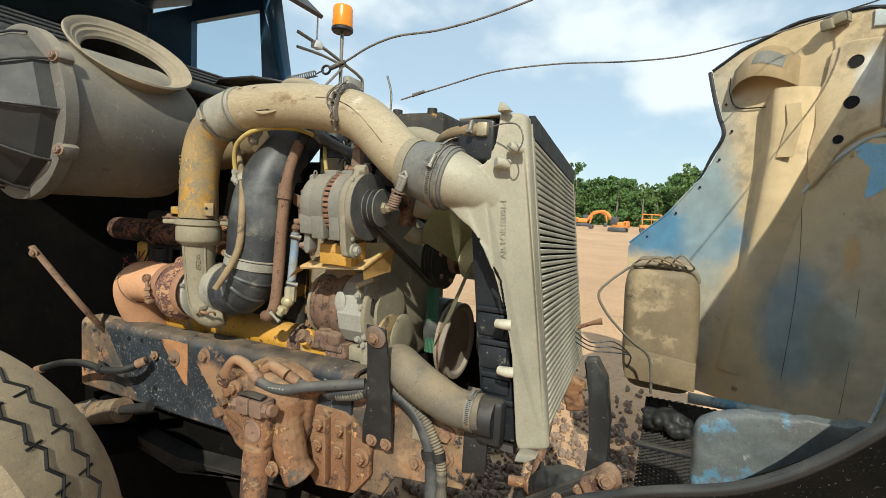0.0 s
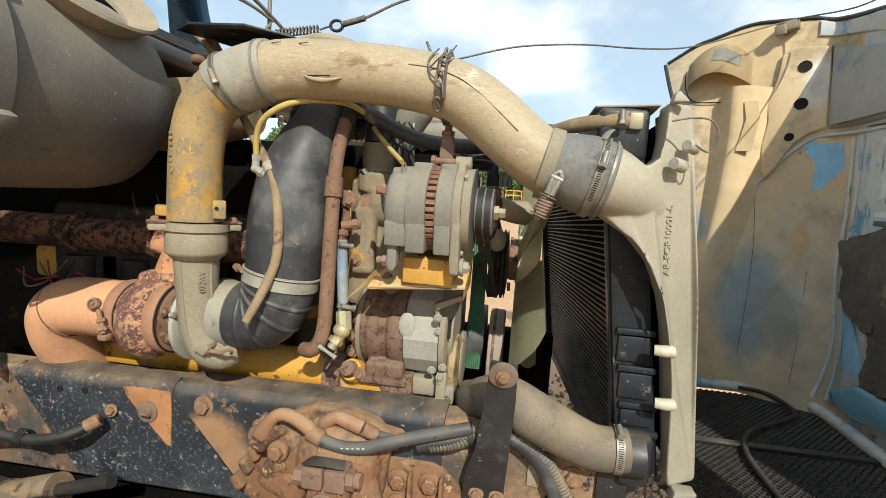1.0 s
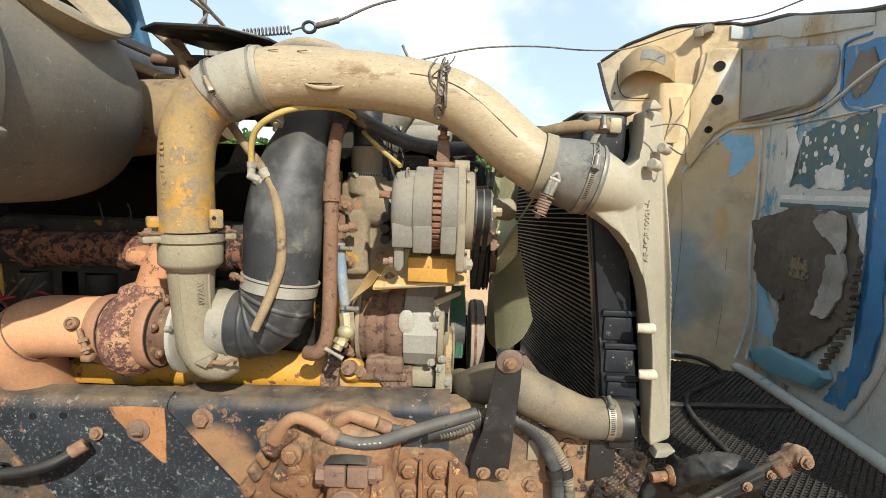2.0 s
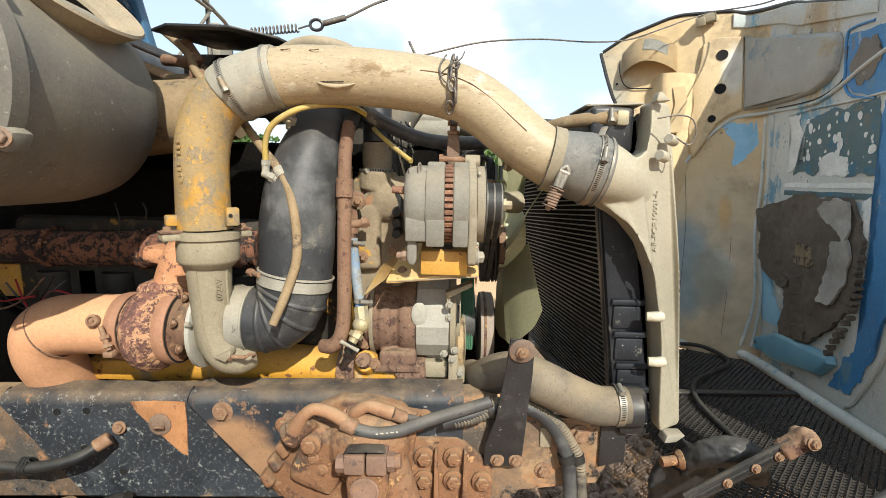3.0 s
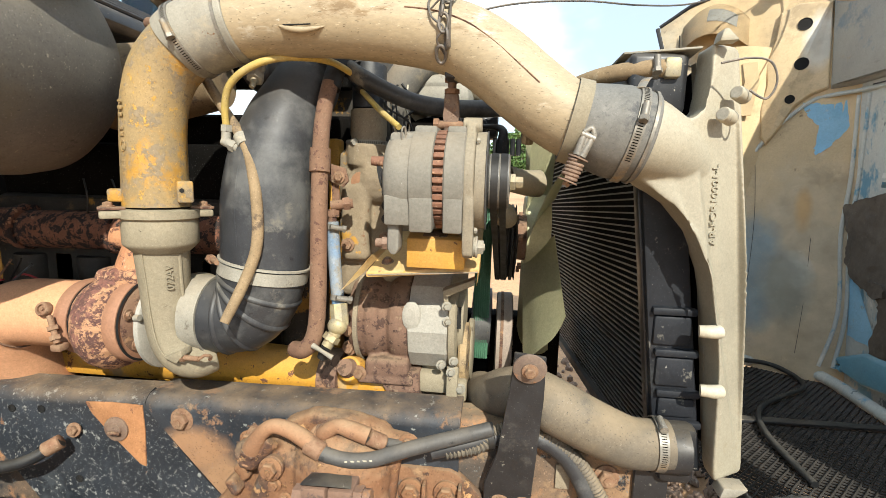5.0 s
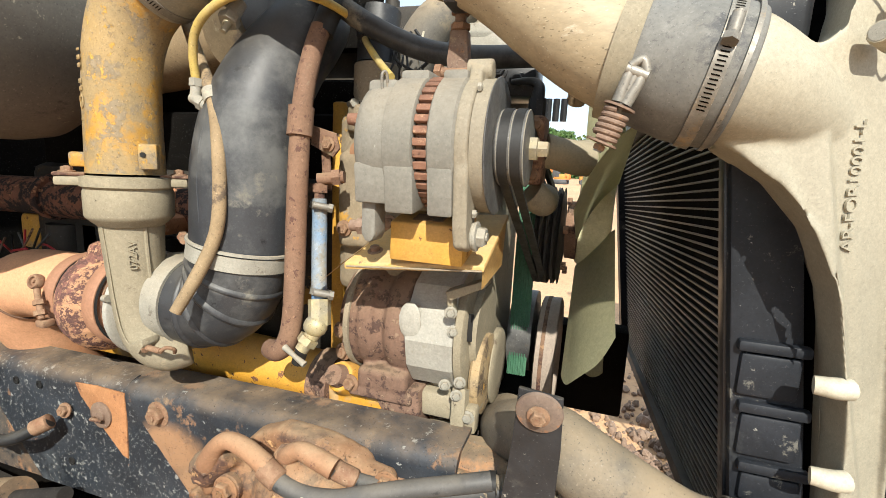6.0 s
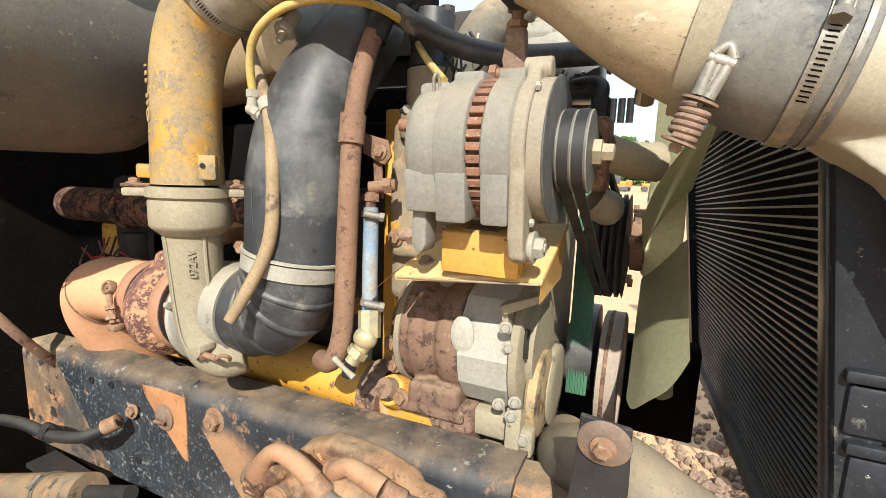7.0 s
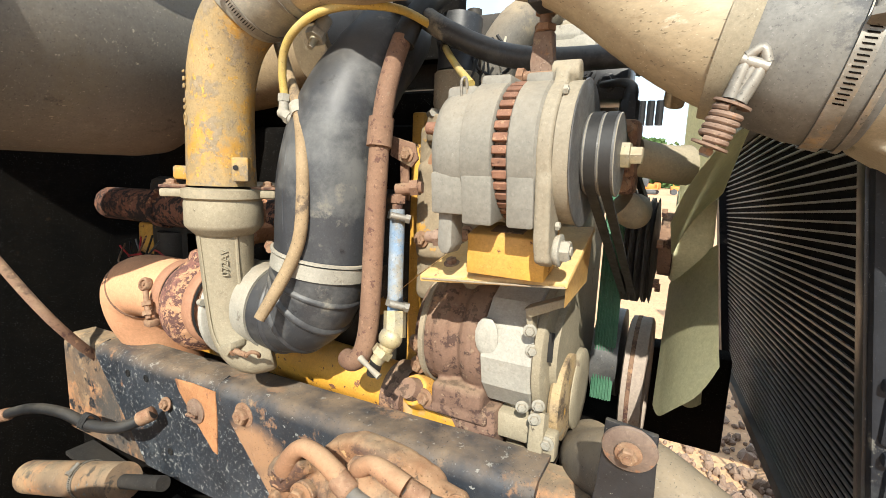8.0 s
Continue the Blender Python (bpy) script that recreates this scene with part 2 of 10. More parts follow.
M["yellow_bright"] = surface("yellow_bright", (0.52, 0.275, 0.035), (0.46, 0.25, 0.055), 0.55, scale=6, bump=0.25, layers=(
    ((0.46, 0.31, 0.12), 6, 0.57, 0.66, 0.9), ((0.13, 0.06, 0.035), 34, 0.605, 0.63, 0.9), ((0.30, 0.15, 0.05), 16, 0.59, 0.64, 0.85)), dust=(DUST, 0.35), speck=0.25)
M["yellow_chipped"] = surface("yellow_chipped", (0.60, 0.295, 0.028), (0.54, 0.275, 0.045), 0.6, scale=6, bump=0.4, layers=(
    ((0.17, 0.075, 0.04), 20, 0.585, 0.605, 0.9), ((0.44, 0.29, 0.13), 7, 0.57, 0.66, 0.9), ((0.11, 0.055, 0.035), 60, 0.60, 0.62, 0.9)), dust=(DUST, 0.3), speck=0.2)
M["band_brown"] = surface("band_brown", (0.27, 0.135, 0.08), (0.33, 0.175, 0.105), 0.7, scale=9, bump=0.2, layers=(((0.15, 0.075, 0.05), 14, 0.58, 0.66, 0.8), ((0.42, 0.25, 0.15), 12, 0.60, 0.68, 0.8)), speck=0.2)
M["crank_rust"] = surface("crank_rust", (0.13, 0.075, 0.052), (0.175, 0.105, 0.072), 0.9, scale=7, bump=0.8, layers=(
    ((0.075, 0.042, 0.032), 40, 0.52, 0.57, 0.9), ((0.36, 0.20, 0.11), 9, 0.60, 0.66, 0.9), ((0.27, 0.18, 0.12), 50, 0.59, 0.62, 0.9)), dust=(DUST, 0.3), speck=0.3)
M["damper_grey"] = surface("damper_grey", (0.33, 0.275, 0.225), (0.28, 0.225, 0.18), 0.75, scale=8, bump=0.2, layers=(((0.20, 0.125, 0.085), 9, 0.58, 0.68, 0.9),), speck=0.2)
M["pulley_dark"] = surface("pulley_dark", (0.030, 0.028, 0.026), (0.055, 0.050, 0.045), 0.6, 0.2, scale=12, bump=0.15, layers=(((0.20, 0.155, 0.105), 8, 0.58, 0.68, 0.9),), speck=0.2)
M["hose_grey"] = surface("hose_grey", (0.050, 0.050, 0.050), (0.075, 0.073, 0.070), 0.6, scale=8, bump=0.15, layers=(((0.14, 0.125, 0.10), 9, 0.55, 0.68, 0.85), ((0.030, 0.031, 0.033), 16, 0.58, 0.66, 0.5)), dust=((0.20, 0.17, 0.13), 0.45), speck=0.2)
M["union_tan"] = surface("union_tan", (0.27, 0.145, 0.078), (0.225, 0.115, 0.062), 0.85, scale=14, bump=0.4, layers=(((0.33, 0.21, 0.125), 20, 0.57, 0.64, 0.9), ((0.14, 0.07, 0.05), 30, 0.60, 0.65, 0.9)), dust=(DUST, 0.4), speck=0.3)
M["yoke_rust"] = surface("yoke_rust", (0.17, 0.105, 0.075), (0.22, 0.135, 0.095), 0.85, scale=12, bump=0.4, layers=(((0.32, 0.165, 0.08), 9, 0.54, 0.64, 0.9), ((0.10, 0.07, 0.06), 24, 0.58, 0.65, 0.8)), speck=0.3)
M["washer_rust"] = surface("washer_rust", (0.17, 0.125, 0.095), (0.13, 0.09, 0.07), 0.75, 0.1, scale=16, bump=0.3, layers=(((0.33, 0.165, 0.085), 14, 0.55, 0.63, 0.9), ((0.24, 0.19, 0.14), 24, 0.58, 0.66, 0.8)), speck=0.3)
M["pump_grime"] = surface("pump_grime", (0.27, 0.215, 0.14), (0.215, 0.17, 0.115), 0.85, scale=6, bump=0.6, layers=(
    ((0.46, 0.25, 0.045), 6, 0.54, 0.58, 0.8), ((0.055, 0.045, 0.035), 5, 0.60, 0.66, 0.6), ((0.20, 0.10, 0.055), 14, 0.60, 0.66, 0.9), ((0.37, 0.315, 0.235), 8, 0.58, 0.66, 0.9)), dust=(DUST, 0.4), speck=0.3)
M["turbine"] = surface("turbine", (0.15, 0.07, 0.058), (0.21, 0.095, 0.07), 0.9, scale=10, bump=0.8, layers=(
    ((0.48, 0.265, 0.145), 13, 0.44, 0.50, 0.9), ((0.12, 0.06, 0.05), 75, 0.49, 0.53, 0.9), ((0.52, 0.30, 0.175), 90, 0.56, 0.60, 0.9)))
M["manifold"] = surface("manifold", (0.14, 0.058, 0.036), (0.19, 0.085, 0.05), 0.9, scale=9, bump=0.8, layers=(((0.028, 0.020, 0.018), 42, 0.50, 0.53, 0.9), ((0.022, 0.017, 0.016), 9, 0.54, 0.60, 0.9), ((0.34, 0.17, 0.09), 46, 0.58, 0.61, 0.9)))
M["riser_rust"] = surface("riser_rust", (0.46, 0.225, 0.115), (0.38, 0.175, 0.09), 0.9, scale=12, bump=0.7, layers=(((0.17, 0.08, 0.055), 40, 0.55, 0.59, 0.9), ((0.54, 0.32, 0.19), 30, 0.58, 0.63, 0.9)))
M["exhaust"] = surface("exhaust", (0.55, 0.29, 0.16), (0.50, 0.255, 0.135), 0.85, scale=5, bump=0.2, layers=(((0.40, 0.23, 0.13), 9, 0.62, 0.75, 0.9), ((0.30, 0.16, 0.09), 50, 0.68, 0.72, 0.9)), speck=0.3)
M["rubber"] = surface("rubber", (0.020, 0.022, 0.026), (0.034, 0.036, 0.040), 0.45, scale=6, bump=0.12, fine=120, layers=(
    ((0.10, 0.102, 0.10), 5, 0.46, 0.66, 0.6), ((0.17, 0.16, 0.135), 9, 0.57, 0.68, 0.85), ((0.012, 0.013, 0.015), 15, 0.60, 0.66, 0.35), (DUST, 90, 0.68, 0.71, 0.9)), dust=((0.16, 0.14, 0.11), 0.5), speck=0.3)
M["rubber_dusty"] = surface("rubber_dusty", (0.075, 0.070, 0.060), (0.12, 0.105, 0.083), 0.75, scale=7, bump=0.25, layers=(
    ((0.23, 0.19, 0.13), 8, 0.50, 0.66, 0.9), ((0.035, 0.035, 0.037), 12, 0.56, 0.64, 0.6)), dust=(DUST, 0.55), speck=0.4)
# up-facing dust set strong, so it also carries the drum's lit top
M["plastic_black"] = surface("plastic_black", (0.098, 0.092, 0.082), (0.150, 0.138, 0.118), 0.6, scale=4, bump=0.3, layers=(
    ((0.15, 0.13, 0.095), 5, 0.48, 0.74, 0.85), ((0.33, 0.305, 0.24), 75, 0.61, 0.64, 0.9), ((0.05, 0.048, 0.044), 14, 0.60, 0.70, 0.5)), dust=((0.30, 0.255, 0.18), 0.85))
M["cap_black"] = surface("cap_black", (0.017, 0.018, 0.020), (0.030, 0.031, 0.033), 0.5, scale=5, bump=0.2, layers=(((0.075, 0.068, 0.056), 5, 0.54, 0.70, 0.8), ((0.20, 0.18, 0.14), 90, 0.65, 0.69, 0.9)), dust=((0.22, 0.19, 0.14), 0.6), speck=0.3)
M["lip_rubber"] = surface("lip_rubber", (0.21, 0.175, 0.125), (0.26, 0.22, 0.155), 0.85, scale=8, bump=0.2, layers=(((0.10, 0.085, 0.065), 10, 0.58, 0.72, 0.8),), dust=(DUST, 0.5))
M["hose_tan"] = surface("hose_tan", (0.255, 0.185, 0.105), (0.205, 0.145, 0.082), 0.85, scale=12, bump=0.3, layers=(((0.13, 0.095, 0.065), 14, 0.54, 0.62, 0.9), ((0.33, 0.26, 0.165), 20, 0.60, 0.66, 0.9)))
M["yellow_line"] = surface("yellow_line", (0.44, 0.315, 0.07), (0.36, 0.275, 0.11), 0.55, scale=20, bump=0.1, layers=((DUST, 14, 0.58, 0.72, 0.9),))
M["blue_hose"] = surface("blue_hose", (0.10, 0.19, 0.32), (0.24, 0.255, 0.255), 0.75, scale=14, bump=0.25, layers=(((0.24, 0.22, 0.18), 12, 0.50, 0.62, 0.9),))
M["brass"] = surface("brass", (0.36, 0.30, 0.16), (0.30, 0.27, 0.20), 0.6, 0.4, scale=30, bump=0.2, layers=((DUST, 18, 0.52, 0.7, 0.9),))
M["fan"] = surface("fan", (0.55, 0.53, 0.33), (0.50, 0.48, 0.30), 0.5, scale=4, bump=0.08, layers=(((0.33, 0.29, 0.17), 7, 0.60, 0.78, 0.8),), speck=0.25)
M["belt"] = surface("belt", (0.012, 0.012, 0.012), (0.022, 0.021, 0.02), 0.6, scale=25, bump=0.1, layers=((DUST, 20, 0.66, 0.78, 0.9),), speck=0.0)
M["belt_green"] = surface("belt_green", (0.05, 0.15, 0.085), (0.075, 0.18, 0.11), 0.65, scale=15, bump=0.15, layers=(((0.12, 0.13, 0.09), 12, 0.60, 0.75, 0.9),))
M["pulley"] = surface("pulley", (0.10, 0.10, 0.10), (0.15, 0.145, 0.135), 0.5, 0.4, scale=20, bump=0.15, layers=((DUST, 14, 0.58, 0.74, 0.9),))
M["orange_mark"] = surface("orange_mark", (0.36, 0.11, 0.07), (0.22, 0.10, 0.075), 0.55, scale=20, bump=0.05)
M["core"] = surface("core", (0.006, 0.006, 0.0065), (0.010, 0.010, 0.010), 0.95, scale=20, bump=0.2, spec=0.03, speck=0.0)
M["radiator_black"] = surface("radiator_black", (0.010, 0.012, 0.015), (0.020, 0.022, 0.027), 0.5, scale=7, bump=0.2, spec=0.2, layers=(((0.045, 0.048, 0.05), 7, 0.58, 0.68, 0.7), ((0.13, 0.125, 0.11), 18, 0.61, 0.66, 0.9), ((0.30, 0.29, 0.26), 60, 0.63, 0.66, 0.9)), speck=0.3)
M["fin"] = surface("fin", (0.15, 0.147, 0.138), (0.20, 0.193, 0.178), 0.5, 0.3, scale=20, bump=0.1, layers=((DUST, 5, 0.60, 0.75, 0.9),))
M["cooler_fin"] = surface("cooler_fin", (0.38, 0.355, 0.285), (0.45, 0.415, 0.325), 0.6, 0.3, scale=10, bump=0.15)
M["cooler_tank"] = surface("cooler_tank", (0.285, 0.26, 0.198), (0.315, 0.285, 0.215), 0.6, 0.03, scale=4, bump=0.2, fine=140, layers=(
    ((0.29, 0.245, 0.165), 5, 0.55, 0.68, 0.8), ((0.44, 0.40, 0.30), 8, 0.60, 0.68, 0.6), ((0.12, 0.11, 0.10), 60, 0.68, 0.71, 0.7)), speck=0.3)
M["white_pin"] = surface("white_pin", (0.44, 0.40, 0.31), (0.38, 0.345, 0.26), 0.6, scale=20, bump=0.1, speck=0.0)
M["hole"] = surface("hole", (0.008, 0.008, 0.008), (0.012, 0.011, 0.010), 0.9, bump=0.0, speck=0.0)
# near-black stand-in: shade of the bay and underbody put into the base colour
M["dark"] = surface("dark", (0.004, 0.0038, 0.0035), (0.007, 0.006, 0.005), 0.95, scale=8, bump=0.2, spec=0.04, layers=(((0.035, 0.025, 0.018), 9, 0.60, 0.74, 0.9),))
M["wire"] = surface("wire", (0.10, 0.095, 0.09), (0.20, 0.17, 0.14), 0.6, 0.5, scale=60, bump=0.2)
M["cab_blue"] = surface("cab_blue", (0.025, 0.09, 0.17), (0.035, 0.10, 0.18), 0.45, scale=5, bump=0.05, dust=((0.2, 0.2, 0.2), 0.3), speck=0.0)
M["orange_plant"] = surface("orange_plant", (0.72, 0.23, 0.04), (0.62, 0.22, 0.06), 0.6, scale=1.5, bump=0.0, speck=0.0)
M["dark_plant"] = surface("dark_plant", (0.05, 0.055, 0.06), (0.08, 0.08, 0.08), 0.6, scale=1.5, bump=0.0, speck=0.0)
M["red_paint"] = surface("red_paint", (0.45, 0.03, 0.035), (0.38, 0.03, 0.035), 0.4, scale=1.0, bump=0.0, speck=0.0)
M["white_paint"] = surface("white_paint", (0.70, 0.69, 0.66), (0.62, 0.61, 0.58), 0.5, scale=1.0, bump=0.0, speck=0.0)
M["hose_black"] = surface("hose_black", (0.010, 0.011, 0.012), (0.018, 0.019, 0.021), 0.42, scale=8, bump=0.1, layers=(
    ((0.06, 0.056, 0.05), 10, 0.58, 0.70, 0.7), ((0.13, 0.11, 0.085), 30, 0.64, 0.70, 0.9)), dust=((0.13, 0.115, 0.09), 0.4), speck=0.3)
# base darkened for the shade below the frame, with grime patches over it
M["under"] = surface("under", (0.014, 0.013, 0.012), (0.030, 0.025, 0.020), 0.85, scale=8, bump=0.4, layers=(((0.07, 0.05, 0.033), 7, 0.58, 0.68, 0.95), ((0.14, 0.12, 0.09), 20, 0.65, 0.69, 0.95)))
# oily grime, with the deep bay's shade also put into the dark base
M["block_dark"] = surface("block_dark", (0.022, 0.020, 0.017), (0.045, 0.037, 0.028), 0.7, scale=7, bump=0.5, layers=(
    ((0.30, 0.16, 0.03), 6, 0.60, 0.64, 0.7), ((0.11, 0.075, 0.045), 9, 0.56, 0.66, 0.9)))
M["bark"] = surface("bark", (0.17, 0.14, 0.11), (0.24, 0.20, 0.16), 0.9, scale=1.5, bump=0.3, speck=0.0)


def leaf_material():
    m = surface("foliage", (0.055, 0.115, 0.025), (0.085, 0.15, 0.04), 0.7, scale=0.06, bump=0.0, fine=1.2, layers=(((0.12, 0.16, 0.05), 0.15, 0.52, 0.66, 0.7),), speck=0.0)
    return m


M["leaf"] = leaf_material()
M["glass"] = bpy.data.materials.new("glass")
M["glass"].use_nodes = True
gb = M["glass"].node_tree.nodes["Principled BSDF"]
gb.inputs["Base Color"].default_value = (0.02, 0.03, 0.04, 1)
gb.inputs["Roughness"].default_value, gb.inputs["Specular IOR Level"].default_value = 0.04, 0.9
M["amber"] = bpy.data.materials.new("amber")
M["amber"].use_nodes = True
ab = M["amber"].node_tree.nodes["Principled BSDF"]
ab.inputs["Base Color"].default_value = (0.85, 0.27, 0.012, 1)
ab.inputs["Roughness"].default_value, ab.inputs["Transmission Weight"].default_value = 0.25, 0.15


# ---- mesh helpers ----
ORIGIN = {}
BOLTS = {}
CRUST = bpy.data.textures.new("crust", "CLOUDS")
CRUST.noise_scale, CRUST.noise_depth = 0.018, 3


def thing(name, at, label, category, group="", kind=""):
    """An Empty at a thing's base, whose parts are then built in world metres."""
    ob = new(name)
    ob.empty_display_size = 0.05
    ob.location = at
    ORIGIN[ob.name] = Vector(at)
    return tagged(ob, label, category, group, kind)


def finish(me, smooth=True, angle=38):
    if smooth and len(me.polygons):
        me.polygons.foreach_set("use_smooth", [True] * len(me.polygons))
        me.set_sharp_from_angle(angle=radians(angle))
    me.update()


def part(name, bm, material, parent=None, label="", smooth=True, cast=0.0, angle=38, rough_cast=0.0):
    """Links a bmesh in world metres as one mesh object under a thing or a part; cast melts its solids into one casting."""
    base = ORIGIN[parent.name] if parent else Vector((0, 0, 0))
    bmesh.ops.recalc_face_normals(bm, faces=bm.faces)
    bm.transform(Matrix.Translation(-base))
    me = bpy.data.meshes.new(name)
    bm.to_mesh(me)
    bm.free()
    me.materials.append(M[material] if isinstance(material, str) else material)
    finish(me, smooth, 180 if cast else angle)
    ob = new(name, me)
    if parent:
        ob.parent = parent
    ORIGIN[ob.name] = base
    if label:
        ob["label"] = label
    if cast:
        rm = ob.modifiers.new("casting", "REMESH")
        rm.mode, rm.voxel_size, rm.use_smooth_shade = "VOXEL", cast, True
        sm = ob.modifiers.new("fettled", "SMOOTH")
        sm.factor, sm.iterations = 0.5, 3 if cast > 0.003 else 2
        if rough_cast:
            dm = ob.modifiers.new("scale", "DISPLACE")
            dm.texture, dm.strength, dm.mid_level, dm.texture_coords = CRUST, rough_cast, 0.5, "LOCAL"
    return ob


def solo(name, bm, material, label, category, group="", kind="", smooth=True, cast=0.0, at=None):
    """A thing that is one mesh."""
    if at is None:
        vs = [v.co for v in bm.verts]
        at = (sum(v.x for v in vs) / len(vs), sum(v.y for v in vs) / len(vs), min(v.z for v in vs))
    bm.transform(Matrix.Translation(-Vector(at)))
    ob = part(name, bm, material, None, "", smooth, cast)
    ob.location = at
    ORIGIN[ob.name] = Vector(at)
    return tagged(ob, label, category, group, kind)


def spline(pts, k=6):
    """Catmull-Rom through the points."""
    P = [Vector(p) for p in pts]
    if len(P) < 3 or k < 2:
        return P
    out = []
    for i in range(len(P) - 1):
        a, b, c, d = P[max(i - 1, 0)], P[i], P[i + 1], P[min(i + 2, len(P) - 1)]
        for j in range(k):
            t = j / k
            out.append(0.5 * (2 * b + (c - a) * t + (2 * a - 5 * b + 4 * c - d) * t * t + (3 * b - a - 3 * c + d) * t ** 3))
    return out + [P[-1]]


def tube(bm, pts, r, n=20, k=6, caps=True, flat=None, ripple=0.0, pitch=0.01):
    """A round tube along a curve; r a number or one a point; flat: (width, height) of an oval or belt section with up = z."""
    P = spline(pts, k)
    m = len(P)
    if isinstance(r, (int, float)):
        R = [r] * m
    else:
        R = [np.interp(i / (m - 1) * (len(r) - 1), range(len(r)), r) for i in range(m)]
    rings, ref, run = [], None, 0.0
    for i, p in enumerate(P):
        t = (P[min(i + 1, m - 1)] - P[max(i - 1, 0)]).normalized()
        if ref is None:
            ref = t.orthogonal().normalized() if not flat else (Vector((0, 0, 1)) - t * t.z).normalized()
        ref = (ref - t * ref.dot(t)).normalized()
        s = t.cross(ref)
        if i:
            run += (p - P[i - 1]).length
        rr = R[i] + (ripple * math.sin(run / pitch * 2 * math.pi) if ripple else 0)
        ring = []
        for j in range(n):
            a = 2 * math.pi * j / n
            if flat:
                ring.append(bm.verts.new(p + s * math.cos(a) * flat[0] + ref * math.sin(a) * flat[1]))
            else:
                ring.append(bm.verts.new(p + (ref * math.cos(a) + s * math.sin(a)) * rr))
        rings.append(ring)
    for a, b in zip(rings, rings[1:]):
        for j in range(n):
            bm.faces.new((a[j], a[(j + 1) % n], b[(j + 1) % n], b[j]))
    if caps:
        bm.faces.new(rings[0][::-1]), bm.faces.new(rings[-1])
    return bm


def lathe(bm, profile, at, axis, n=28, closed=True):
    """Turns a profile of (radius, height) about an axis through a point."""
    q = Vector(axis).normalized().to_track_quat("Z", "Y").to_matrix()
    at = Vector(at)
    rings = []
    for r, h in profile:
        rings.append([bm.verts.new(at + q @ Vector((max(r, 1e-4) * math.cos(2 * math.pi * j / n), max(r, 1e-4) * math.sin(2 * math.pi * j / n), h))) for j in range(n)])
    for a, b in zip(rings, rings[1:]):
        for j in range(n):
            bm.faces.new((a[j], a[(j + 1) % n], b[(j + 1) % n], b[j]))
    if closed:
        bm.faces.new(rings[0][::-1]), bm.faces.new(rings[-1])
    return bm


def rod(bm, a, b, r, r2=None, n=16):
    a, b = Vector(a), Vector(b)
    L = (b - a).length
    return lathe(bm, [(r, 0), (r if r2 is None else r2, L)], a, b - a, n)


def block(bm, at, size, bevel=0.004, turn=(0, 0, 0), seg=2):
    """A bevelled box by its centre, size and turn in degrees."""
    m = pose(*at, *turn) @ Matrix.Diagonal((*size, 1))
    made = bmesh.ops.create_cube(bm, size=1.0, matrix=m)
    if bevel:
        es = list({e for v in made["verts"] for e in v.link_edges})
        bmesh.ops.bevel(bm, geom=es, offset=min(bevel, min(size) * 0.45), segments=seg, profile=0.5, affect="EDGES")
    return bm


def ball(bm, at, radii, seg=16, turn=(0, 0, 0)):
    bmesh.ops.create_uvsphere(bm, u_segments=seg, v_segments=max(6, seg // 2), radius=1.0, matrix=pose(*at, *turn) @ Matrix.Diagonal((*radii, 1)))
    return bm


def slab(bm, outline, axis, a, b, bevel=0.003):
    """A plate: an outline in the plane across the axis ('y': x, z; 'x': y, z; 'z': x, y), from a to b along it. a and b may be functions."""
    fa = a if callable(a) else (lambda u, v: a)
    fb = b if callable(b) else (lambda u, v: b)
    put = {"y": lambda u, v, w: (u, w, v), "x": lambda u, v, w: (w, u, v), "z": lambda u, v, w: (u, v, w)}[axis]
    A = [bm.verts.new(put(u, v, fa(u, v))) for u, v in outline]
    B = [bm.verts.new(put(u, v, fb(u, v))) for u, v in outline]
    n = len(A)
    fs = [bm.faces.new(A), bm.faces.new(B[::-1])]
    fs += [bm.faces.new((A[i], B[i], B[(i + 1) % n], A[(i + 1) % n])) for i in range(n)]
    if bevel:
        bmesh.ops.bevel(bm, geom=list({e for f in fs for e in f.edges}), offset=bevel, segments=2, profile=0.5, affect="EDGES")
    return bm


def fresh():
    return bmesh.new()


def bolt(parent, at, normal, r=0.01, material="bolt", washer=True, name="bolt", tall=0.8):
    """A hexagon bolt head with washer, sharing its mesh with all of its size."""
    key = (round(r, 4), material, washer, tall)
    if key not in BOLTS:
        bm = fresh()
        if washer:
            lathe(bm, [(r * 1.45, 0), (r * 1.45, r * 0.22), (r * 1.3, r * 0.28)], (0, 0, -r * 0.05), (0, 0, 1), 18)
        lathe(bm, [(r, r * 0.2), (r, r * tall), (r * 0.86, r * (tall + 0.2))], (0, 0, 0), (0, 0, 1), 6)
        lathe(bm, [(r * 0.45, r * tall), (r * 0.45, r * (tall + 0.35))], (0, 0, 0), (0, 0, 1), 10)
        me = bpy.data.meshes.new(name)
        bmesh.ops.recalc_face_normals(bm, faces=bm.faces)
        bm.to_mesh(me)
        bm.free()
        me.materials.append(M[material])
        finish(me, True, 30)
        BOLTS[key] = me
    ob = new(name, BOLTS[key])
    q = Vector(normal).normalized().to_track_quat("Z", "Y")
    ob.parent = parent
    ob.matrix_basis = Matrix.LocRotScale(Vector(at) - ORIGIN[parent.name], q, None)
    ORIGIN[ob.name] = ORIGIN[parent.name]
    return ob


def band(bm, at, axis, r, width=0.014, thick=0.0025, n=40):
    """A clamp band round a pipe."""
    return lathe(bm, [(r, -width / 2), (r + thick, -width / 2), (r + thick, width / 2), (r, width / 2), (r, -width / 2)], at, axis, n, closed=False)


